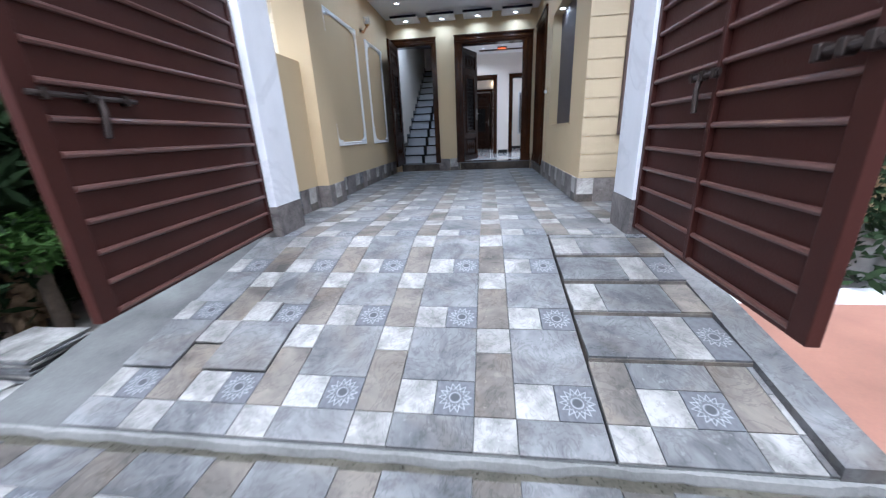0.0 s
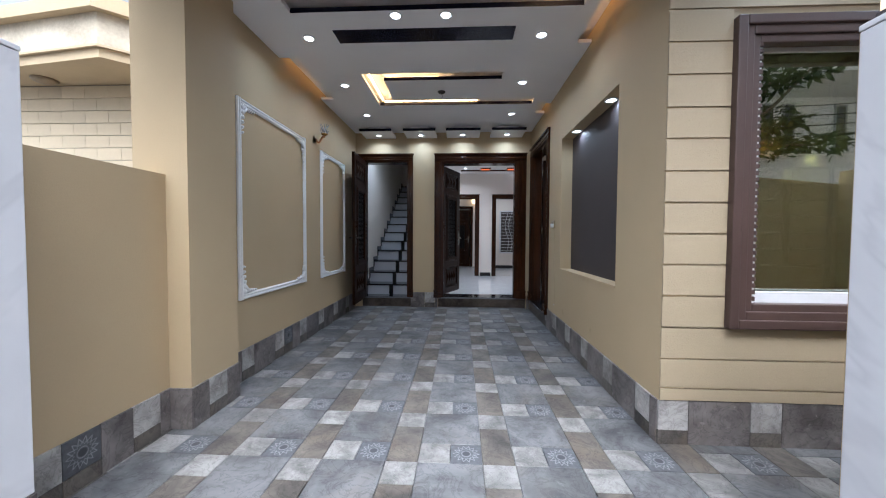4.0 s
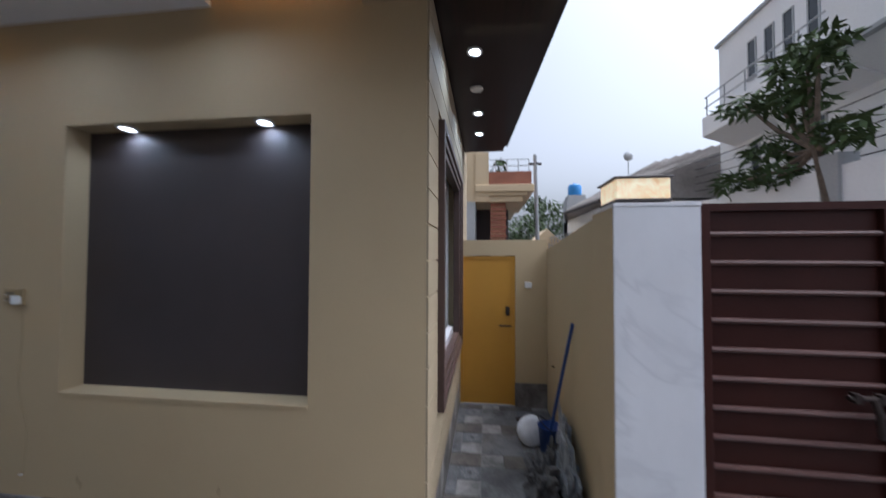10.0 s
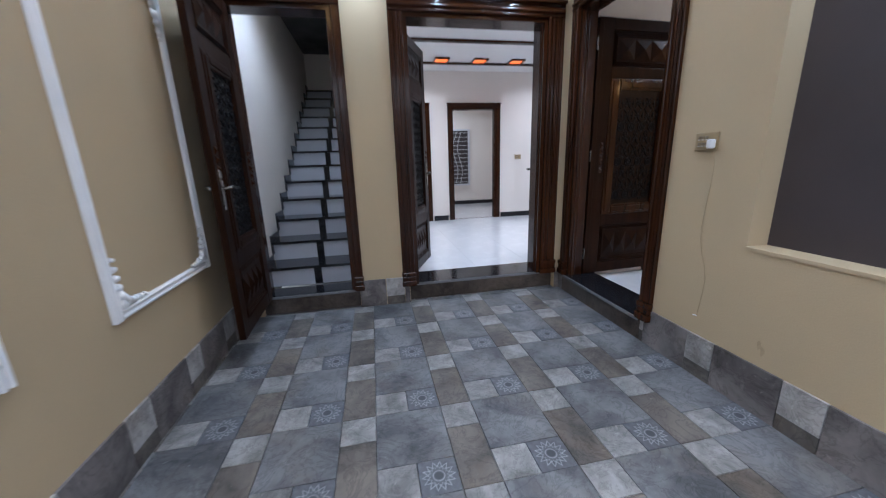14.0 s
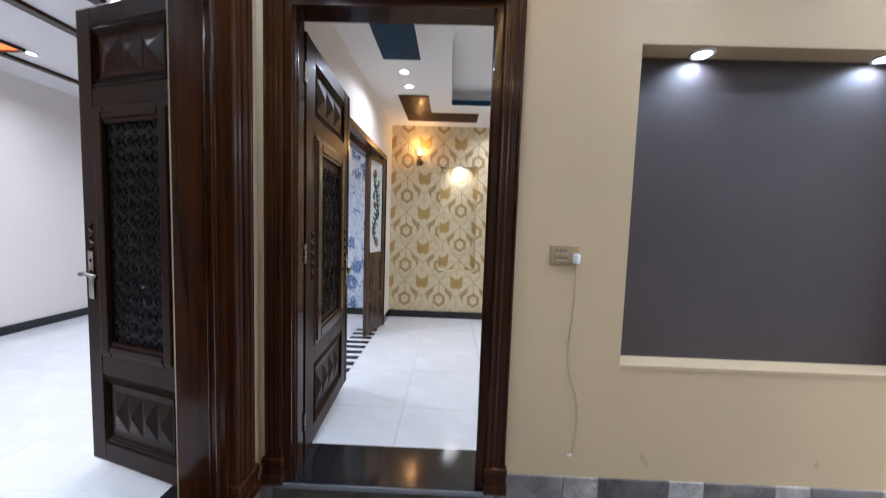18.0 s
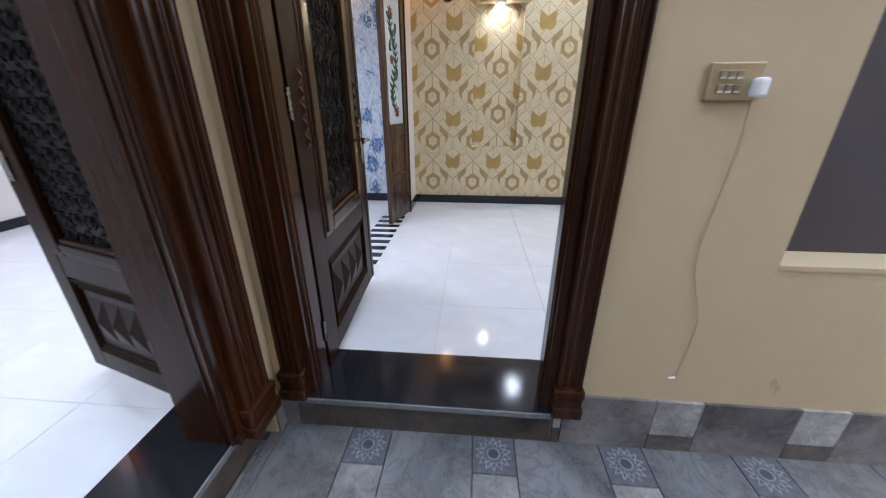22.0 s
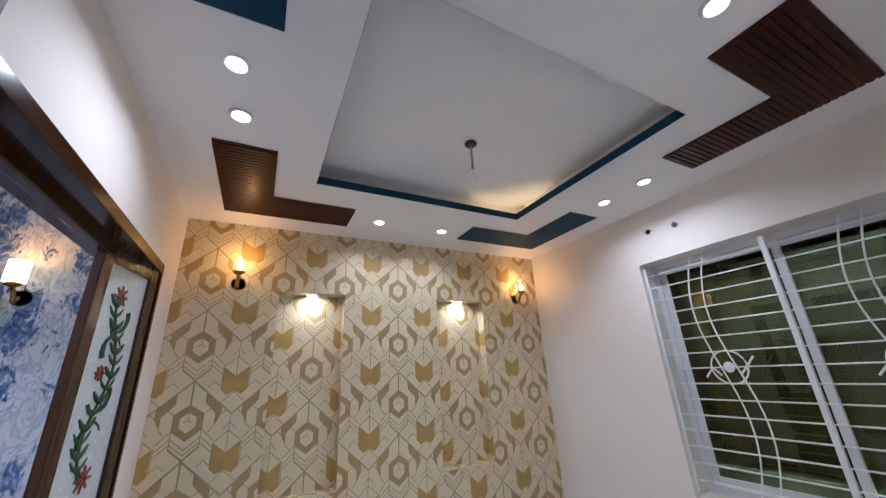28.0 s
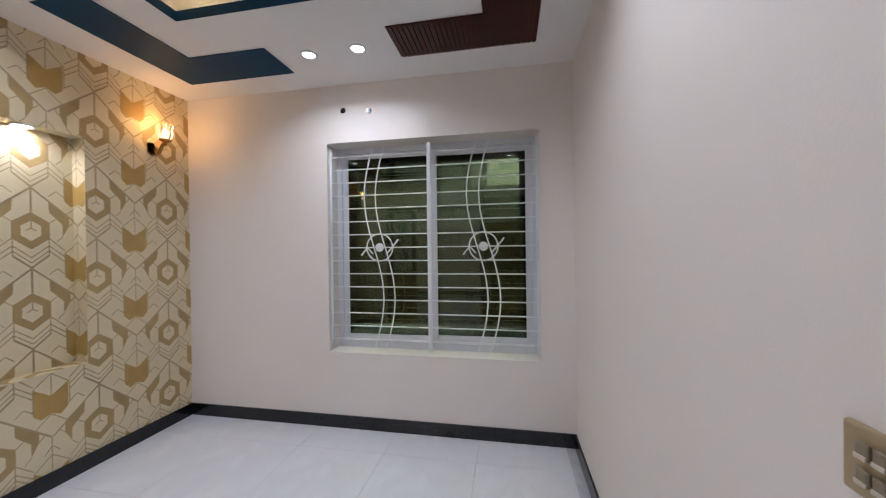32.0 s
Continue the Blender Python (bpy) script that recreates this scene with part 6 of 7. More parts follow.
for x in (0.04, 0.30):
    for y in (-0.77, 0.77):
        bm = bmesh.new()
        lathe(bm, [(0.02, 0.0), (0.022, 0.01), (0.022, 0.09)], 12, (x, y, 0))
        part("leg", bm, M_CHROME, tv)
panel = thing("television_backboard", pose(XE - 0.02, 1.62, 0.78), "dark walnut back panel for a television", "wall panel")
bm = bmesh.new()
box(bm, 0, 0.04, -0.57, 0.57, 0, 0.95, 0.003)
part("board", bm, M_CONS, panel)
sh = thing("wall_shelf", pose(XE - 0.2, 1.6, 2.05), "dark floating shelf on the blue wallpaper", "shelf")
bm = bmesh.new()
box(bm, 0, 0.215, -0.88, 0.88, 0, 0.055, 0.003)
part("board", bm, M_CONS, sh)
for x, y in ((XE - 0.2, 1.0), (XE - 0.22, 1.12)):
    bm = bmesh.new()
    lathe(bm, [(0.02, 0.0), (0.028, 0.01), (0.024, 0.03), (0.012, 0.035)], 12, (x, y, ZF + 0.41))
    tagged(new("small_bowl", finish("small_bowl", bm, M_IRON, True)), "small dark bowl on the console", "bowl", "small bowls")
switch_plate(pose(XE + 0.02, 0.60, 0.49, 0, 0, -90), 0.12, 0.07, 1, "gold socket plate low on the wallpaper")
switch_plate(pose(2.45, YLF, 1.30), 0.13, 0.09, 2, "gold switch plate on the white lounge wall")

# lounge ceiling bars and orange lit panels
for x0, x1, y0, y1, nm in ((0.2, 4.0, 2.02, 2.10, "ceiling_bar"), (0.2, 4.0, 1.42, 1.50, "ceiling_bar"), (0.2, 4.0, 3.14, 3.2, "ceiling_bar")):
    solid(nm, boxes((x0, x1, y0, y1, ZL - 0.03, ZL - 0.001)), M_WOODH, "dark wooden bar across the lounge ceiling", "ceiling bar")
for x in (0.70, 1.34, 1.98, 2.62):
    th = thing("lit_panel", pose(x, 2.86, ZL - 0.03), "small orange lit ceiling panel with a dark rim", "ceiling light", "orange ceiling panels")
    part("glow", boxes((0, 0.20, 0.02, 0.24, 0.012, 0.028)), M_ORANGE, th)
    part("rim", boxes((-0.02, 0.22, 0.0, 0.018, 0, 0.028), (-0.02, 0.22, 0.242, 0.26, 0, 0.028), (-0.02, -0.001, 0.018, 0.242, 0, 0.028), (0.201, 0.22, 0.018, 0.242, 0, 0.028)), M_WOODH, th, "dark rim")
th = thing("lit_panel", pose(1.35, 0.72, ZL - 0.03), "small orange lit ceiling panel with a dark rim", "ceiling light", "orange ceiling panels")
part("glow", boxes((0, 0.45, 0.02, 0.2, 0.012, 0.028)), M_ORANGE, th)
part("rim", boxes((-0.02, 0.47, 0.0, 0.018, 0, 0.028), (-0.02, 0.47, 0.202, 0.22, 0, 0.028), (-0.02, -0.001, 0.018, 0.202, 0, 0.028), (0.451, 0.47, 0.018, 0.202, 0, 0.028)), M_WOODH, th, "dark rim")

# back-room window with bars, and a dark door in the other doorway
bw = thing("window_2", pose(1.55, 6.10, 0.66), "back-room window with white bars and a dark night pane", "window", kind="structure")
part("pane", boxes((0, 0.55, 0.09, 0.10, 0, 1.35)), M_NICHE, bw)
part("window_frame", boxes((-0.04, 0, 0.03, 0.1, -0.04, 1.39), (0.55, 0.59, 0.03, 0.1, -0.04, 1.39), (0, 0.55, 0.03, 0.1, -0.04, 0), (0, 0.55, 0.03, 0.1, 1.35, 1.39)), M_PVC, bw)
for k in range(13):
    bm = bmesh.new()
    tube(bm, [(0, 0.05, 0.05 + 0.104 * k), (0.55, 0.05, 0.05 + 0.104 * k)], 0.006, 5)
    part("bar", bm, M_GRILL, bw)
for o in (0.2, 0.32):
    bm = bmesh.new()
    tube(bm, [(o + 0.06 * math.sin(k * 0.5), 0.04, 0.02 + 1.31 * k / 14) for k in range(15)], 0.006, 5)
    part("wavy_bar", bm, M_GRILL, bw)
solid("back_room_wall_far", boxes((0.9, 2.9, 6.2, 6.3, 0, ZL)), M_WHITE, "cream wall of the back room", "wall")
solid("baseboard_back", boxes((0.9, 2.9, 6.188, 6.2, ZF, ZF + 0.095)), M_BLACK, "black polished skirting board", "baseboard")
door_leaf(pose(FE0 + 0.03, YLF + 0.15, ZF + 0.01, 0, 0, 96), 0.8, 2.02, "dark wooden back-room door standing open", name="back_door_leaf", scrolls=False)
casing(pose(-0.30, 6.75, ZF), 0.85, 2.05, 0.075, 0.075, 0.08, 0.03, "dark wooden surround of the inner back door", "door_7", False)
door_leaf(pose(-0.27, 6.71, ZF + 0.005, 0, 0, 0), 0.79, 2.0, "dark wooden inner back door, closed", name="inner_door_leaf", scrolls=False)
gl_ = thing("globe_lamp", pose(0.66, 6.66, 2.42), "small white globe wall lamp, lit", "wall lamp")
bm = bmesh.new()
bmesh.ops.create_uvsphere(bm, u_segments=16, v_segments=10, radius=0.085)
part("globe", bm, M_LITSHADE, gl_, smooth=True)
part("bracket", boxes((-0.03, 0.03, 0.07, 0.09, -0.03, 0.03)), M_BRASS, gl_)

# chandelier hook and wires in the room, fan hook in the porch
hk = thing("ceiling_hook", pose(3.115, -1.74, ZR + 0.17), "bare ceiling rose with a short rod and loose wires", "ceiling hook")
bm = bmesh.new()
lathe(bm, [(0.001, -0.02), (0.035, -0.018), (0.04, -0.006), (0.036, 0.0)], 16)
part("rose", bm, M_IRON, hk, smooth=True)
bm = bmesh.new()
tube(bm, [(0, 0, -0.015), (0, 0, -0.19)], 0.008, 8)
part("rod", bm, M_CHROME, hk)
bm = bmesh.new()
tube(bm, [(0, 0, -0.19), (0.02, -0.01, -0.21), (-0.01, 0.02, -0.22), (0.03, -0.04, -0.235)], 0.003, 5)
tube(bm, [(0, 0, -0.19), (-0.02, 0.03, -0.205), (0.01, 0.04, -0.225)], 0.003, 5)
part("loose_wires", bm, M_PLUG, hk)
fh = thing("fan_hook", pose(-0.03, -1.62, ZP), "dark empty fan box in the porch ceiling", "ceiling hook")
bm = bmesh.new()
lathe(bm, [(0.001, -0.025), (0.03, -0.02), (0.045, -0.004), (0.045, 0.0)], 14)
part("box", bm, M_IRON, fh, smooth=True)
bm = bmesh.new()
tube(bm, [(0, 0, -0.02), (0.01, 0, -0.06), (-0.01, 0.01, -0.09)], 0.003, 5)
part("wire", bm, M_IRON, fh)

# ---- outdoors ----
def leaves(bm, c, r, n, size, seed, flat=0.8):
    rnd = random.Random(seed)
    for _ in range(n):
        while True:
            p = Vector((rnd.uniform(-1, 1), rnd.uniform(-1, 1), rnd.uniform(-1, 1)))
            if 0.25 < p.length < 1:
                break
        p = Vector(c) + Vector((p.x * r[0], p.y * r[1], p.z * r[2]))
        d = Vector((rnd.uniform(-1, 1), rnd.uniform(-1, 1), rnd.uniform(-0.9, 0.3))).normalized()
        u = d.orthogonal().normalized()
        s = size * rnd.uniform(0.6, 1.3)
        a = [p - d * s * 0.1, p + d * s * 0.45 + u * s * 0.15, p + d * s, p + d * s * 0.45 - u * s * 0.15]
        bm.faces.new([bm.verts.new(q) for q in a])


M_LEAFG = plain("green_foliage", (0.058, 0.085, 0.034), 0.7, var=0.45, coarse=3, fine=12, relief=0)
M_LEAFB = plain("bright_shrub_leaf", (0.042, 0.09, 0.018), 0.6, var=0.45, coarse=6, fine=20, relief=0)
M_HEDGE = plain("dark_hedge_leaf", (0.016, 0.030, 0.011), 0.75, var=0.5, coarse=4, fine=20, relief=0)
for m_ in (M_LEAFG, M_LEAFB, M_HEDGE):
    m_.node_tree.nodes["Principled BSDF"].inputs["Specular IOR Level"].default_value = 0.12
M_BARK = plain("grey_brown_bark", (0.12, 0.09, 0.065), 0.9, var=0.35, coarse=9, fine=60, relief=0.7)
M_HOUSEW = plain("weathered_white_render", (0.78, 0.78, 0.79), 0.8, var=0.08, coarse=0.4, fine=20, relief=0.15)
M_HOUSEG = plain("grey_concrete_render", (0.36, 0.37, 0.38), 0.85, var=0.15, coarse=0.5, fine=20, relief=0.2)
M_CREAM = plain("cream_render", (0.60, 0.47, 0.30), 0.8, var=0.08, coarse=0.6, fine=30, relief=0.15)
M_BRICKR = plain("red_brick_face", (0.30, 0.12, 0.075), 0.85, var=0.15, coarse=3, fine=40, relief=0.3)
M_DARKW = plain("dark_window_glass", (0.03, 0.035, 0.04), 0.15, var=0.2, coarse=1, fine=5, relief=0)


def tree(m, pts, crowns, seed, label, size=0.24):
    th = thing("tree", m, label, "tree")
    bm = bmesh.new()
    tube(bm, pts, 0.13, 8, taper=0.45)
    part("trunk", bm, M_BARK, th)
    for i, (c, r, n) in enumerate(crowns):
        bm = bmesh.new()
        tube(bm, [pts[-1], ((pts[-1][0] + c[0]) / 2, (pts[-1][1] + c[1]) / 2, (pts[-1][2] + c[2]) / 2 - 0.1), c], 0.05, 6, taper=0.4)
        part("limb", bm, M_BARK, th)
    for i, (c, r, n) in enumerate(crowns):
        bm = bmesh.new()
        leaves(bm, c, r, n, size, seed + i)
        part("crown", bm, M_LEAFG, th, "clump of drooping green leaves")


tree(pose(5.72, -9.3, -0.6), [(0, 0, 0), (0.02, 0, 1.7), (0.03, 0, 3.05), (0.22, 0, 3.9)], [((0.35, 0, 5.35), (0.5, 0.5, 0.42), 230), ((0.02, 0.1, 5.5), (0.4, 0.4, 0.3), 120), ((1.0, 0, 5.1), (0.5, 0.4, 0.25), 120), ((1.75, 0, 5.3), (0.5, 0.4, 0.2), 110), ((1.1, 0, 4.2), (0.6, 0.4, 0.28), 150), ((1.9, 0, 3.75), (0.65, 0.4, 0.22), 150), ((0.95, 0, 3.65), (0.5, 0.4, 0.25), 110), ((-0.25, 0, 4.05), (0.45, 0.4, 0.25), 120), ((0.45, 0, 4.7), (0.4, 0.35, 0.3), 110)], 5, "leaning street tree with drooping green leaves")
tree(pose(22, -7.4, -0.6), [(0, 0, 0), (0.1, 0, 2.5)], [((0, -0.6, 4.6), (1.3, 1.5, 1.2), 700), ((-1, 1.0, 3.7), (1.2, 1.2, 1.1), 600), ((0.5, 0.2, 5.6), (0.9, 0.9, 0.6), 260), ((-0.5, 1.9, 3.0), (0.9, 0.9, 0.8), 300)], 15, "far street tree with a feathery green crown", 0.34)

# white three-storey house across the street
hs = thing("white_house", pose(0, -11.5, -0.6), "weathered white house with narrow windows and balconies", "house")
part("wall", boxes((3.0, 11.8, -8, 0, 0, 8.95)), M_HOUSEW, hs)
part("roof_parapet", boxes((2.9, 11.88, -8.1, 0.08, 8.95, 9.05)), M_HOUSEG, hs)
bm = bmesh.new()
prism(bm, [(11.15, 0, 5.55), (11.15, 0.9, 5.85), (11.15, 0.9, 6.42), (11.15, 0.8, 6.42), (11.15, 0.8, 5.98), (11.15, 0, 5.98)], (-4.1, 0, 0))
part("balcony", bm, M_HOUSEW, hs, "white balcony with a sloping underside")
bm = bmesh.new()
prism(bm, [(7.05, 0, 5.6), (7.05, 1.05, 5.95), (7.05, 1.05, 7.0), (7.05, 0.95, 7.0), (7.05, 0.95, 6.1), (7.05, 0, 6.1)], (-4.0, 0, 0))
part("balcony", bm, M_HOUSEW, hs, "white balcony with a sloping underside")
part("balcony_ledge", boxes((3.0, 7.1, 1.05, 1.2, 5.9, 5.98)), M_HOUSEG, hs)
for x, z0, z1 in ((10.27, 7.25, 8.30), (9.66, 7.25, 8.30), (9.07, 7.25, 8.30), (8.4, 7.25, 8.30), (10.2, 4.2, 5.3), (8.88, 4.2, 5.35), (8.3, 4.2, 5.35), (6.4, 4.0, 5.3), (5.4, 4.0, 5.3)):
    w = part("window", boxes((x, x + 0.24, -0.05, 0.012, z0, z1)), M_DARKW, hs)
    part("frame", boxes((x - 0.04, x, 0, 0.03, z0, z1), (x + 0.24, x + 0.28, 0, 0.03, z0, z1), (x - 0.04, x + 0.28, 0, 0.03, z1, z1 + 0.04), (x - 0.05, x + 0.29, 0, 0.06, z0 - 0.04, z0)), M_HOUSEG, w)
for z in (6.72, 7.02):
    bm = bmesh.new()
    tube(bm, [(11.1, 0.85, z), (7.1, 0.85, z)], 0.02, 6)
    part("railing", bm, M_HOUSEG, hs)
for k in range(6):
    bm = bmesh.new()
    tube(bm, [(11.0 - 0.78 * k, 0.85, 6.42), (11.0 - 0.78 * k, 0.85, 7.02)], 0.018, 6)
    part("railing_post", bm, M_HOUSEG, hs)
part("front_wall", boxes((-8, 9.0, 2.0, 2.2, 0, 3.55)), M_HOUSEW, hs, "white boundary wall on the street")
part("gate_post", boxes((5.55, 5.85, 1.95, 2.25, 0, 3.75)), M_HOUSEG, hs)
# low tiled-roof house beyond the lamp
lo = thing("grey_house", pose(0, 0, 0), "low house with a weathered grey sloping roof", "house")
M_ROOFG = plain("weathered_grey_roofing", (0.27, 0.25, 0.235), 0.85, var=0.30, coarse=0.9, fine=9, relief=0.4, dark=(0.14, 0.12, 0.11))
part("wall", boxes((12.2, 19.6, -15.0, -8.3, -0.6, 3.5)), M_HOUSEW, lo)
A, B, C, D, R, L = (15.2, -7.4, 3.55), (12.0, -7.85, 3.55), (12.0, -18.0, 3.55), (20.0, -17.4, 3.55), (12.0, -13.0, 5.62), (16.2, -11.4, 5.8)
E_ = (20.0, -8.6, 3.55)
bm = bmesh.new()
vs = {k: bm.verts.new(v) for k, v in dict(A=A, B=B, C=C, D=D, R=R, L=L, E=E_).items()}
for f in ("ABRL", "EAL", "DEL", "CDLR", "BCR", "ABCDE"):
    bm.faces.new([vs[k] for k in f])
bmesh.ops.recalc_face_normals(bm, faces=bm.faces)
part("roof", bm, M_ROOFG, lo, "weathered grey sloping roof")
bm = bmesh.new()
for p, q in ((A, B), (A, E_)):
    tube(bm, [(p[0], p[1], p[2] - 0.06), (q[0], q[1], q[2] - 0.06)], 0.07, 6)
part("eave_board", bm, M_IRON, lo, "dark eave board")
for k in range(9):
    bm = bmesh.new()
    f = (k + 0.5) / 9
    p, q = Vector(A).lerp(Vector(B), f), Vector(L).lerp(Vector(R), f)
    tube(bm, [p + Vector((0, 0, 0.03)), q + Vector((0, 0, 0.03))], 0.035, 5)
    part("roof_rib", bm, M_ROOFG, lo)
for x in (12.9, 13.9, 14.7):
    w = part("window", boxes((x, x + 0.5, -8.31, -8.27, 1.9, 2.9)), M_DARKW, lo)
    part("frame", boxes((x - 0.06, x, -8.29, -8.25, 1.86, 2.94), (x + 0.5, x + 0.56, -8.29, -8.25, 1.86, 2.94), (x, x + 0.5, -8.29, -8.25, 2.9, 2.94), (x, x + 0.5, -8.29, -8.25, 1.86, 1.9)), M_HOUSEW, w)
bm = bmesh.new()
for z in (2.15, 2.5):
    tube(bm, [(12.2, -7.3, z), (16.8, -7.0, z)], 0.02, 5)
for k in range(10):
    tube(bm, [(12.2 + 0.5 * k, -7.3 + 0.033 * k, 1.6), (12.2 + 0.5 * k, -7.3 + 0.033 * k, 2.55)], 0.02, 5)
part("railing", bm, M_HOUSEG, lo, "grey terrace railing")
part("terrace", boxes((12.2, 17.4, -8.3, -7.2, -0.6, 1.62)), M_HOUSEW, lo, "pale terrace wall")
bm = bmesh.new()
prism(bm, [(16.6, -7.6, 2.3), (16.6, -6.9, 2.95), (16.6, -6.2, 2.3)], (2.2, 0, 0))
box(bm, 16.7, 18.7, -7.5, -6.3, -0.6, 2.3)
part("porch_gable", bm, M_CREAM, lo, "small peach gabled porch")
bm = bmesh.new()
tube(bm, [(15.7, -10.2, 5.2), (15.7, -10.2, 6.0)], 0.02, 5)
lathe(bm, [(0.002, 0.0), (0.12, 0.02), (0.20, 0.08), (0.19, 0.08), (0.1, 0.03)], 14, (15.62, -10.2, 6.0), "X")
part("antenna", bm, M_HOUSEG, lo, "small roof dish on a mast")
tk = thing("water_tank", pose(19.2, -8.8, 3.35), "blue plastic roof water tank on a rooftop", "water tank")
part("stand", boxes((-0.5, 0.5, -0.55, 0.5, -3.9, 1.35), (-0.42, 0.42, -0.45, 0.42, 1.35, 1.55)), M_HOUSEG, tk, "grey concrete stand")
bm = bmesh.new()
lathe(bm, [(0.001, 1.55), (0.33, 1.55), (0.35, 1.62), (0.35, 2.05), (0.30, 2.15), (0.12, 2.2), (0.10, 2.25), (0.001, 2.25)], 18)
part("tank", bm, plain("blue_plastic", (0.03, 0.22, 0.55), 0.4), tk, smooth=True)
# neighbour to the east with a balcony
ne = thing("cream_house", pose(7.5, 0, -0.6), "cream house with a red brick balcony", "house")
part("wall", boxes((0, 8, -3.8, 6, 3.4, 7.0)), M_CREAM, ne)
# shade on the cream lower wall is put in as grey render
part("lower_wall", boxes((0, 8, -3.8, 6, 0, 3.4)), M_HOUSEG, ne, "lower storey greyed for the shade under the balcony")
# dark block added to paint the shade beneath the balcony
part("recess", boxes((1.2, 8, -4.6, -3.8, 0, 3.38)), M_NICHE, ne, "dark block standing for the shade under the balcony")
part("pier", boxes((-0.04, 1.4, -4.1, -3.8, 3.4, 4.5)), M_CREAM, ne)
bm = bmesh.new()
for r in ((0.0, 3.6, -4.84, -3.8, 3.39, 3.52), (-0.05, 3.65, -4.93, -3.8, 3.52, 3.6), (-0.1, 3.7, -5.08, -3.8, 3.60, 3.76)):
    box(bm, *r, 0.015)
part("balcony_slab", bm, M_CREAM, ne, "cream stepped balcony slab")
part("parapet", boxes((0, 3.6, -5.03, -4.93, 3.76, 4.06), (0, 0.1, -4.93, -4.1, 3.76, 4.06), (3.5, 3.6, -4.93, -4.1, 3.76, 4.06)), M_BRICKR, ne, "red brick parapet")
for k in range(34):
    part("pillar_brick", boxes((0.1 + 0.01 * (k % 2), 0.5, -4.49 + 0.012 * (k % 2), -4.14, 0.1 * k, 0.1 * k + 0.085)), M_BRICKR, ne)
part("support_pillar", boxes((0.13, 0.49, -4.46, -4.15, 0, 3.38)), M_CREAM, ne, "brick pillar")
for y in (-4.98, -4.75, -4.5, -4.25):
    bm = bmesh.new()
    tube(bm, [(0.05, y, 4.06), (0.05, y, 4.34)], 0.012, 5)
    part("railing_post", bm, M_HOUSEG, ne)
for z in (4.2, 4.34):
    bm = bmesh.new()
    tube(bm, [(0.05, -4.98, z), (0.05, -4.12, z)], 0.01, 5)
    part("railing", bm, M_HOUSEG, ne)
bm = bmesh.new()
leaves(bm, (0.4, -4.35, 4.3), (0.15, 0.12, 0.22), 50, 0.2, 71)
part("balcony_plant", bm, M_LEAFG, ne)
pl = thing("utility_pole", pose(8.5, -5.36, -0.6), "grey leaning utility pole", "pole")
bm = bmesh.new()
tube(bm, [(0, 0, 0), (0, 0.12, 4.7)], 0.055, 10, taper=0.8)
part("post", bm, M_HOUSEG, pl)
bm = bmesh.new()
box(bm, -0.03, 0.03, -0.04, 0.28, 4.45, 4.5)
part("crossarm", bm, M_IRON, pl)
for k in range(5):
    bm = bmesh.new()
    a, b = Vector((16.0, -10.9, 4.2 + 0.22 * k)), Vector((-4.0, -10.7, 4.0 + 0.30 * k))
    tube(bm, [a.lerp(b, i / 12) - Vector((0, 0, 0.7 * math.sin(math.pi * i / 12))) for i in range(13)], 0.012, 4)
    tagged(new("overhead_wire", finish("overhead_wire", bm, M_BLACK)), "black overhead street wire", "wire", "overhead wires")

# neighbour to the west, seen over the low wall
nw = thing("west_house", pose(-5.4, -2.2, 0), "pale house with block-jointed wall and a deep eave", "house")
part("wall", boxes((0.2, 3.32, 0.012, 4.0, -0.6, 2.74)), M_GROUT, nw)
def eave_ring(bm, out, z, h):
    """A slab with the eave's plan, pushed out by a margin, from z upwards."""
    prism(bm, [(0.2 - out, 4.0, z), (0.2 - out, -0.235 - out, z), (2.385 + out * 0.3, -0.55 - out, z), (3.32 + out, 0.3, z), (3.32 + out, 4.0, z)], (0, 0, h))


eave = bmesh.new()
eave_ring(eave, 0.0, 2.74, 0.085)
eave_ring(eave, 0.03, 2.825, 0.02)
part("eave", eave, M_CREAM, nw, "cream chamfered eave")
M_PEEL = plain("patchy_whitewash", (0.74, 0.66, 0.52), 0.85, var=0.10, coarse=3, fine=40, relief=0.3, dark=(0.42, 0.35, 0.25))
bm = bmesh.new()
eave_ring(bm, 0.015, 2.845, 0.285)
part("parapet", bm, M_PEEL, nw, "whitewashed parapet with worn patches")
bm = bmesh.new()
eave_ring(bm, 0.09, 3.13, 0.05)
eave_ring(bm, 0.06, 3.18, 0.09)
part("upper_cornice", bm, M_CREAM, nw)
lm = bmesh.new()
lathe(lm, [(0.10, 0.0), (0.105, -0.012), (0.085, -0.03), (0.05, -0.045), (0.01, -0.05)], 18, (1.37, -0.15, 2.74))
part("eave_lamp", lm, plain("dusty_amber_glass", (0.30, 0.22, 0.14), 0.3), nw, "round dusty flush lamp, unlit", True)
blk = bmesh.new()
box(blk, -0.1285, 0.1285, 0, 0.014, 0.003, 0.127)
BLK = finish("wall_block", blk, plain("cream_wall_block", (0.68, 0.57, 0.40), 0.8, var=0.10, coarse=3, fine=60, relief=0.3, per_piece=0.10))
for j in range(11, 21):
    for i in range(13):
        piece("wall_block", BLK, nw, pose(0.2 + 0.26 * i + (0.13 if j % 2 else 0), -0.006, 0.13 * j))

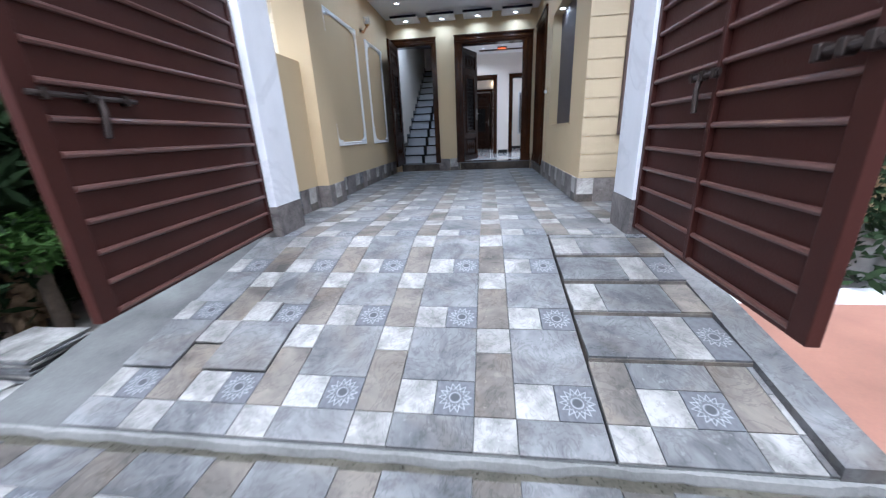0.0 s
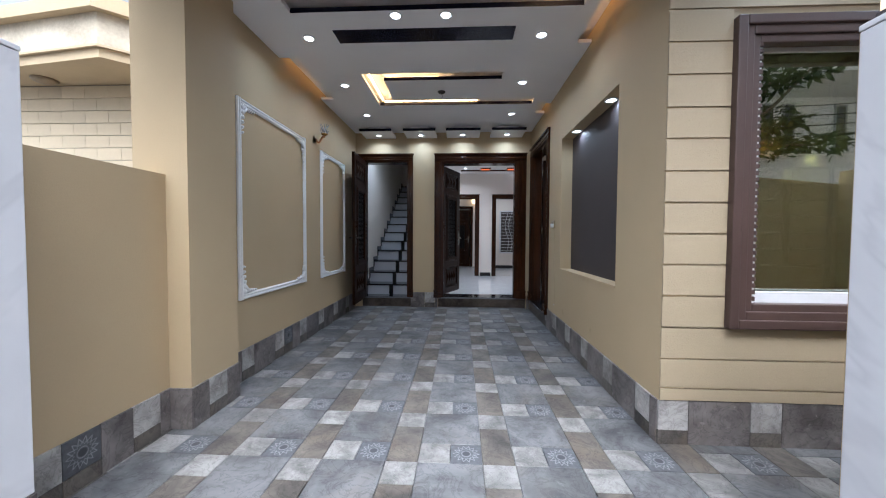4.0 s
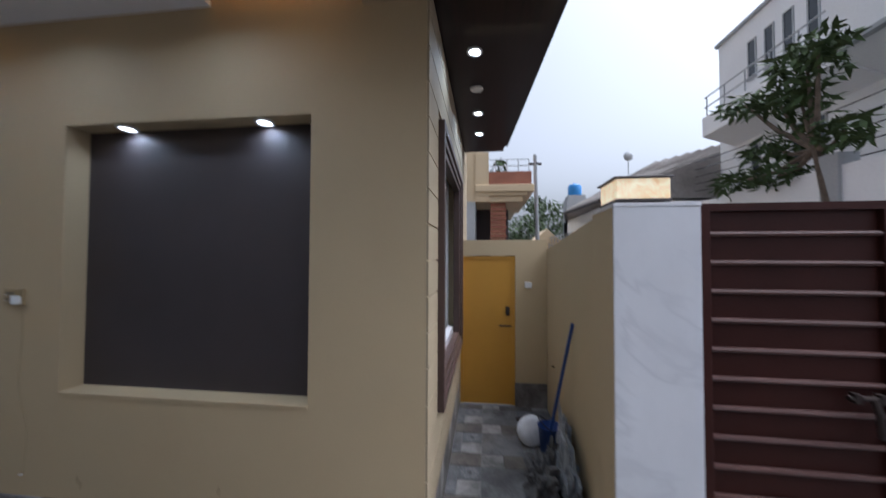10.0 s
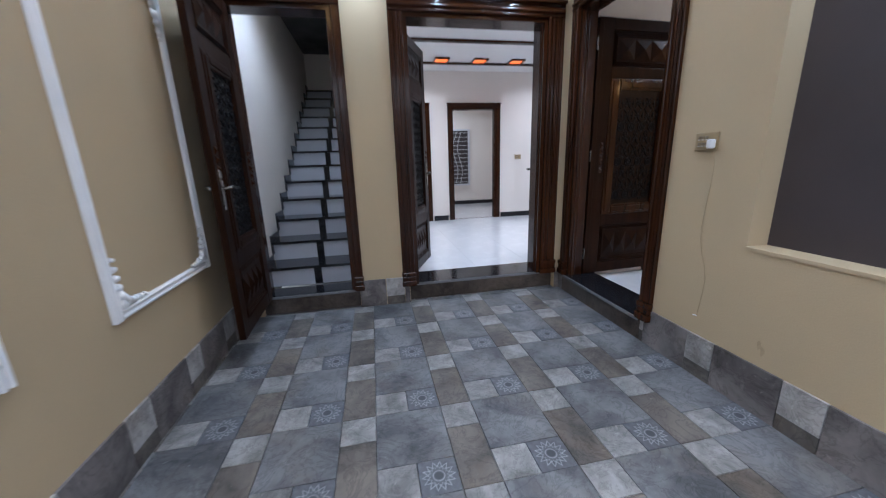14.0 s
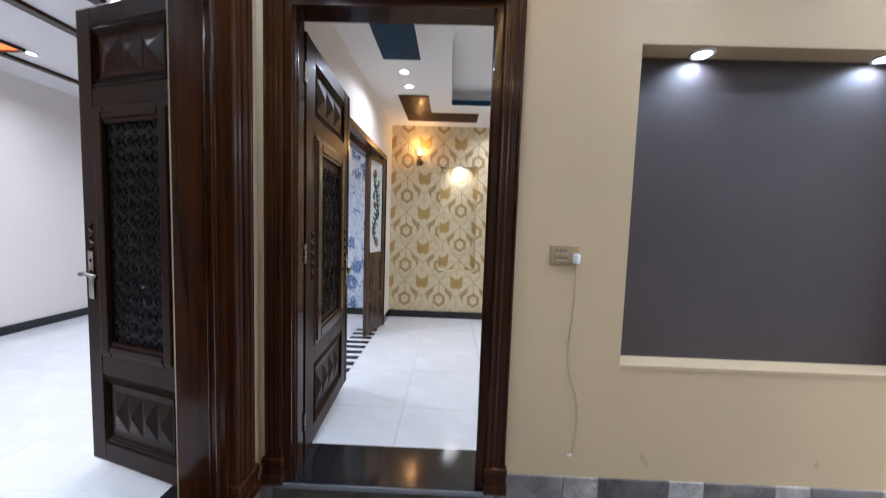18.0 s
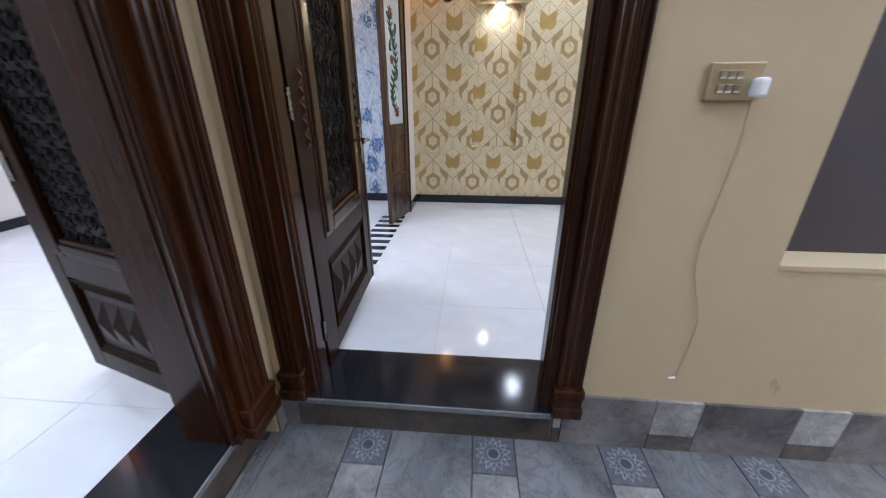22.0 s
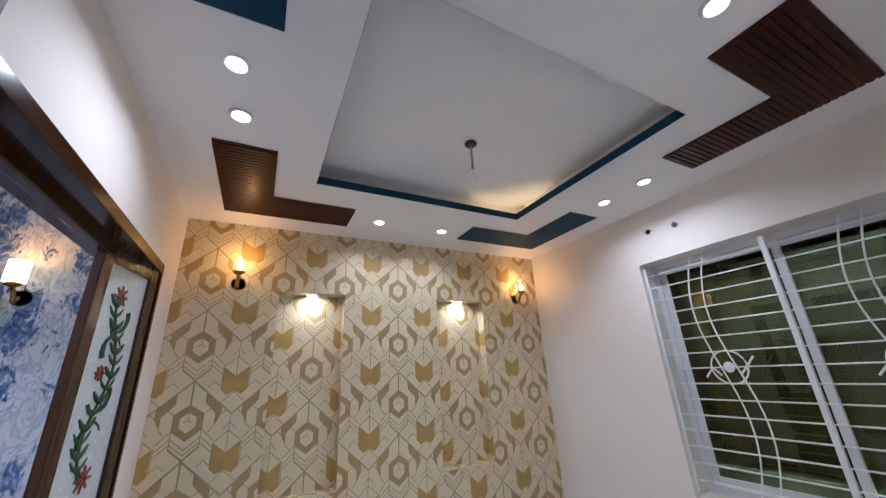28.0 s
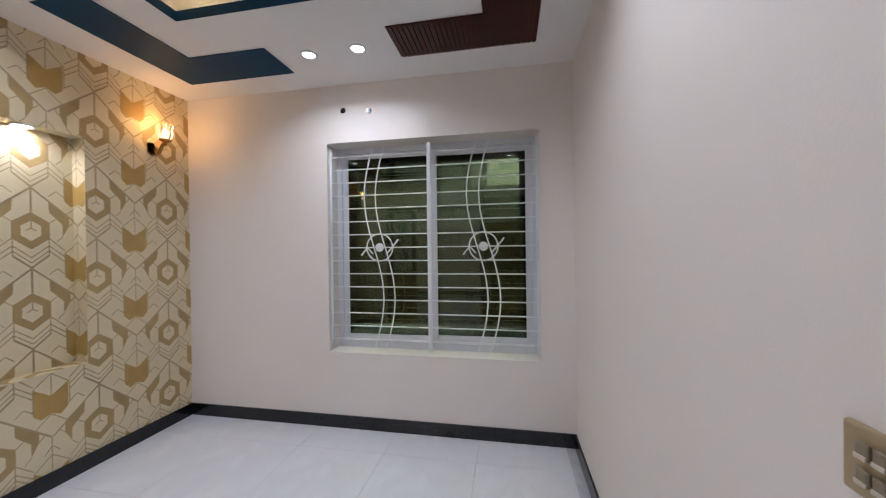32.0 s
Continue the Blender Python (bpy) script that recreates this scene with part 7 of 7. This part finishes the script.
# ---- greenery and clutter by the gate ----
sh_ = thing("shrub", pose(-2.58, -5.75, -0.45), "green leafy shrub on a short straight trunk", "shrub")
bm = bmesh.new()
tube(bm, [(0, 0, 0), (0.012, 0.0, 0.15), (-0.01, 0.01, 0.34), (0.02, 0.0, 0.52)], 0.052, 9, taper=0.75)
part("trunk", bm, M_BARK, sh_)
for k in range(6):
    bm = bmesh.new()
    a = k * 1.05
    tube(bm, [(0.015, 0, 0.46), (0.10 * math.cos(a), 0.10 * math.sin(a), 0.58), (0.26 * math.cos(a), 0.24 * math.sin(a), 0.70)], 0.016, 6, taper=0.5)
    part("stem", bm, M_BARK, sh_)
for k, (c, r, n) in enumerate((((0.0, 0, 0.72), (0.34, 0.32, 0.16), 520), ((0.14, -0.08, 0.64), (0.20, 0.2, 0.13), 260), ((-0.20, 0.0, 0.66), (0.24, 0.2, 0.15), 300))):
    bm = bmesh.new()
    leaves(bm, c, r, n, 0.085, 33 + k)
    part("crown", bm, M_LEAFB, sh_, "clump of small green leaves")
M_STUMP = plain("weathered_tan_wood", (0.30, 0.205, 0.12), 0.9, var=0.45, coarse=7, fine=50, relief=0.8, dark=(0.06, 0.04, 0.025))
st = thing("tree_stump", pose(-2.83, -5.80, -0.45), "rough weathered tan tree stump full of knots", "tree stump")
bm = bmesh.new()
bmesh.ops.create_icosphere(bm, subdivisions=4, radius=1)
for v in bm.verts:
    d = v.co.normalized()
    knot = abs(noise.noise(d * 2.6)) * 0.5 - abs(noise.noise(d * 5.0 + Vector((3, 1, 0)))) * 0.45
    q = d * (0.88 + knot)
    v.co = Vector((q.x * 0.20, q.y * 0.16, max(q.z * 0.26 + 0.22, 0.0)))
part("stump", bm, M_STUMP, st)
for k in range(4):
    bm = bmesh.new()
    a = 0.6 + 1.5 * k
    tube(bm, [(0.10 * math.cos(a), 0.10 * math.sin(a), 0.16), (0.19 * math.cos(a + 0.3), 0.19 * math.sin(a + 0.3), 0.07), (0.27 * math.cos(a + 0.2), 0.27 * math.sin(a + 0.2), 0.01)], 0.035, 7, taper=0.4)
    part("root", bm, M_BARK, st)
hd = thing("hedge", pose(-3.4, -5.9, -0.6), "dark green overgrown hedge beside the ramp", "hedge")
bm = bmesh.new()
leaves(bm, (0, 0.1, 1.3), (1.1, 1.6, 1.4), 6000, 0.16, 44)
leaves(bm, (-0.1, 0.1, 1.3), (0.95, 1.5, 1.35), 3500, 0.30, 46)
part("foliage", bm, M_HEDGE, hd)
hd = thing("hedge", pose(3.3, -5.0, -0.45), "dark green low hedge behind a white kerb", "hedge")
bm = bmesh.new()
leaves(bm, (0, 0, 0.6), (1.5, 0.25, 0.75), 2400, 0.13, 45)
part("foliage", bm, M_HEDGE, hd)
M_SOIL = plain("dark_trodden_soil", (0.085, 0.078, 0.068), 0.95, var=0.35, coarse=5, fine=70, relief=0.7)
solid("verge_west", boxes((-4.5, -1.62, -8.0, -4.7, -0.9, -0.45)), M_SOIL, "dark trodden earth verge west of the ramp", "pavement")
stk = thing("tile_stack", pose(-2.25, -6.13, -0.47), "untidy stack of spare stone tiles with pale tops", "tiles")
for k in range(9):
    for x0, x1, mt in ((-0.225, -0.02, M_TW), (-0.017, 0.195, M_TG if k % 3 else M_TW)):
        bm = bmesh.new()
        box(bm, x0, x1, -0.165, 0.165, 0, 0.013)
        ob = part("spare_tile", bm, M_TW if k == 8 else mt, stk)
        ob.matrix_local = pose(random.uniform(-0.016, 0.016), random.uniform(-0.016, 0.016), 0.0195 * k, random.uniform(-1, 1), 0, random.uniform(-3, 3))
random.seed(91)
for k in range(14):
    bm = bmesh.new()
    w, d = random.uniform(0.05, 0.13), random.uniform(0.04, 0.09)
    prism(bm, [(-w, -d, 0), (w * 0.7, -d * 1.1, 0), (w, d * 0.6, 0), (-w * 0.3, d, 0)], (0, 0, 0.014))
    ob = tagged(new("tile_fragment", finish("tile_fragment", bm, M_TG if k % 3 else M_TW)), "broken piece of stone tile on the earth", "tile fragment", "tile fragments")
    ob.matrix_world = pose(random.uniform(-2.30, -1.98), random.uniform(-6.75, -6.34), -0.449 + 0.001 * k, random.uniform(0, 4), 0, random.uniform(0, 360))

# alley clutter: bucket, mop, cloths, paint can
M_BLUE = plain("blue_plastic_bucket", (0.022, 0.06, 0.24), 0.4, var=0.15)
bk = thing("mop", pose(2.58, -4.535, 0.015), "mop with a blue pole leaning on the wall", "mop")
bm = bmesh.new()
tube(bm, [(0, 0, 0.12), (-0.32, -0.105, 1.06)], 0.013, 8)
part("pole", bm, M_BLUE, bk)
bm = bmesh.new()
for k in range(26):
    a = k * 0.24
    tube(bm, [(0, 0, 0.14), (0.03 * math.cos(a), 0.03 * math.sin(a), 0.10), (0.05 * math.cos(a), 0.05 * math.sin(a), 0.02)], 0.008, 4)
part("mop_head", bm, M_IRON, bk, "grey stringy mop head")
bu = thing("bucket", pose(2.58, -4.535, 0.0), "dark blue plastic bucket", "bucket")
bm = bmesh.new()
lathe(bm, [(0.07, 0.0), (0.088, 0.21), (0.096, 0.215), (0.084, 0.205), (0.068, 0.02)], 18)
part("tub", bm, M_BLUE, bu, smooth=True)
bm = bmesh.new()
tube(bm, [(0.092 * math.cos(a), 0.092 * math.sin(a), 0.205 + 0.07 * math.sin(a)) for a in [math.pi * q / 10 for q in range(11)]], 0.004, 5)
part("handle", bm, M_IRON, bu, "thin wire handle")
M_RAG = plain("soft_white_rag", (0.70, 0.70, 0.72), 0.9, var=0.12, coarse=12, fine=90, relief=0.5)
M_SACK = plain("dark_grey_sackcloth", (0.10, 0.095, 0.095), 0.95, var=0.3, coarse=9, fine=120, relief=0.6)
M_SACKG = plain("grey_plastic_sheet", (0.30, 0.31, 0.33), 0.35, var=0.3, coarse=8, fine=60, relief=0.3)


def crumpled(x, y, z, sx, sy, sz, mat_, label, seed):
    """A heap of folded cloth: a rounded lump broken by sharp folds, flat where it rests."""
    bm = bmesh.new()
    bmesh.ops.create_icosphere(bm, subdivisions=4, radius=1)
    o = Vector((seed * 3.7, seed * 1.3, 0))
    for v in bm.verts:
        fold = abs(noise.noise(v.co * 2.2 + o)) * 0.9 + abs(noise.noise(v.co * 5.0 + o)) * 0.35
        q = v.co * (0.65 + fold)
        v.co = Vector((q.x * sx, q.y * sy, max(q.z * sz, -0.35 * sz)))
    low = min(v.co.z for v in bm.verts)
    for v in bm.verts:
        v.co.z -= low
    ob = tagged(new("crumpled_cloth", finish("crumpled_cloth", bm, mat_)), label, "cloth", "crumpled cloths")
    ob.location = (x, y, z)


ba = thing("basin", pose(2.68, -4.405, 0.118, 0, -72, 12), "round white plastic basin leaning on the bucket", "basin")
bm = bmesh.new()
lathe(bm, [(0.002, 0.045), (0.075, 0.045), (0.095, 0.034), (0.115, 0.0), (0.121, 0.002), (0.119, 0.007), (0.10, 0.04), (0.08, 0.051), (0.002, 0.051)], 24)
part("bowl", bm, M_RAG, ba, smooth=True)
crumpled(2.15, -4.41, 0.0, 0.19, 0.12, 0.13, M_SACK, "crumpled dark sack on the passage tiles", 2)
crumpled(2.12, -4.57, 0.0, 0.20, 0.06, 0.24, M_SACKG, "crumpled grey plastic sheet against the wall", 3)
crumpled(2.36, -4.60, 0.0, 0.16, 0.05, 0.30, M_SACKG, "crumpled grey plastic sheet against the wall", 4)
crumpled(2.28, -4.50, 0.0, 0.10, 0.07, 0.16, M_SACK, "crumpled dark sack on the passage tiles", 5)
crumpled(2.83, -4.42, 0.0, 0.14, 0.10, 0.08, M_YELLOW, "crumpled ochre cloth on the passage tiles", 6)
bm = bmesh.new()
box(bm, -0.16, 0.16, -0.02, 0.02, 0, 0.025, 0.004)
ob = tagged(new("timber_offcut", finish("timber_offcut", bm, M_WOODB)), "short brown timber offcut on the tiles", "timber")
ob.matrix_world = pose(2.98, -4.40, 0, 0, 0, 25)
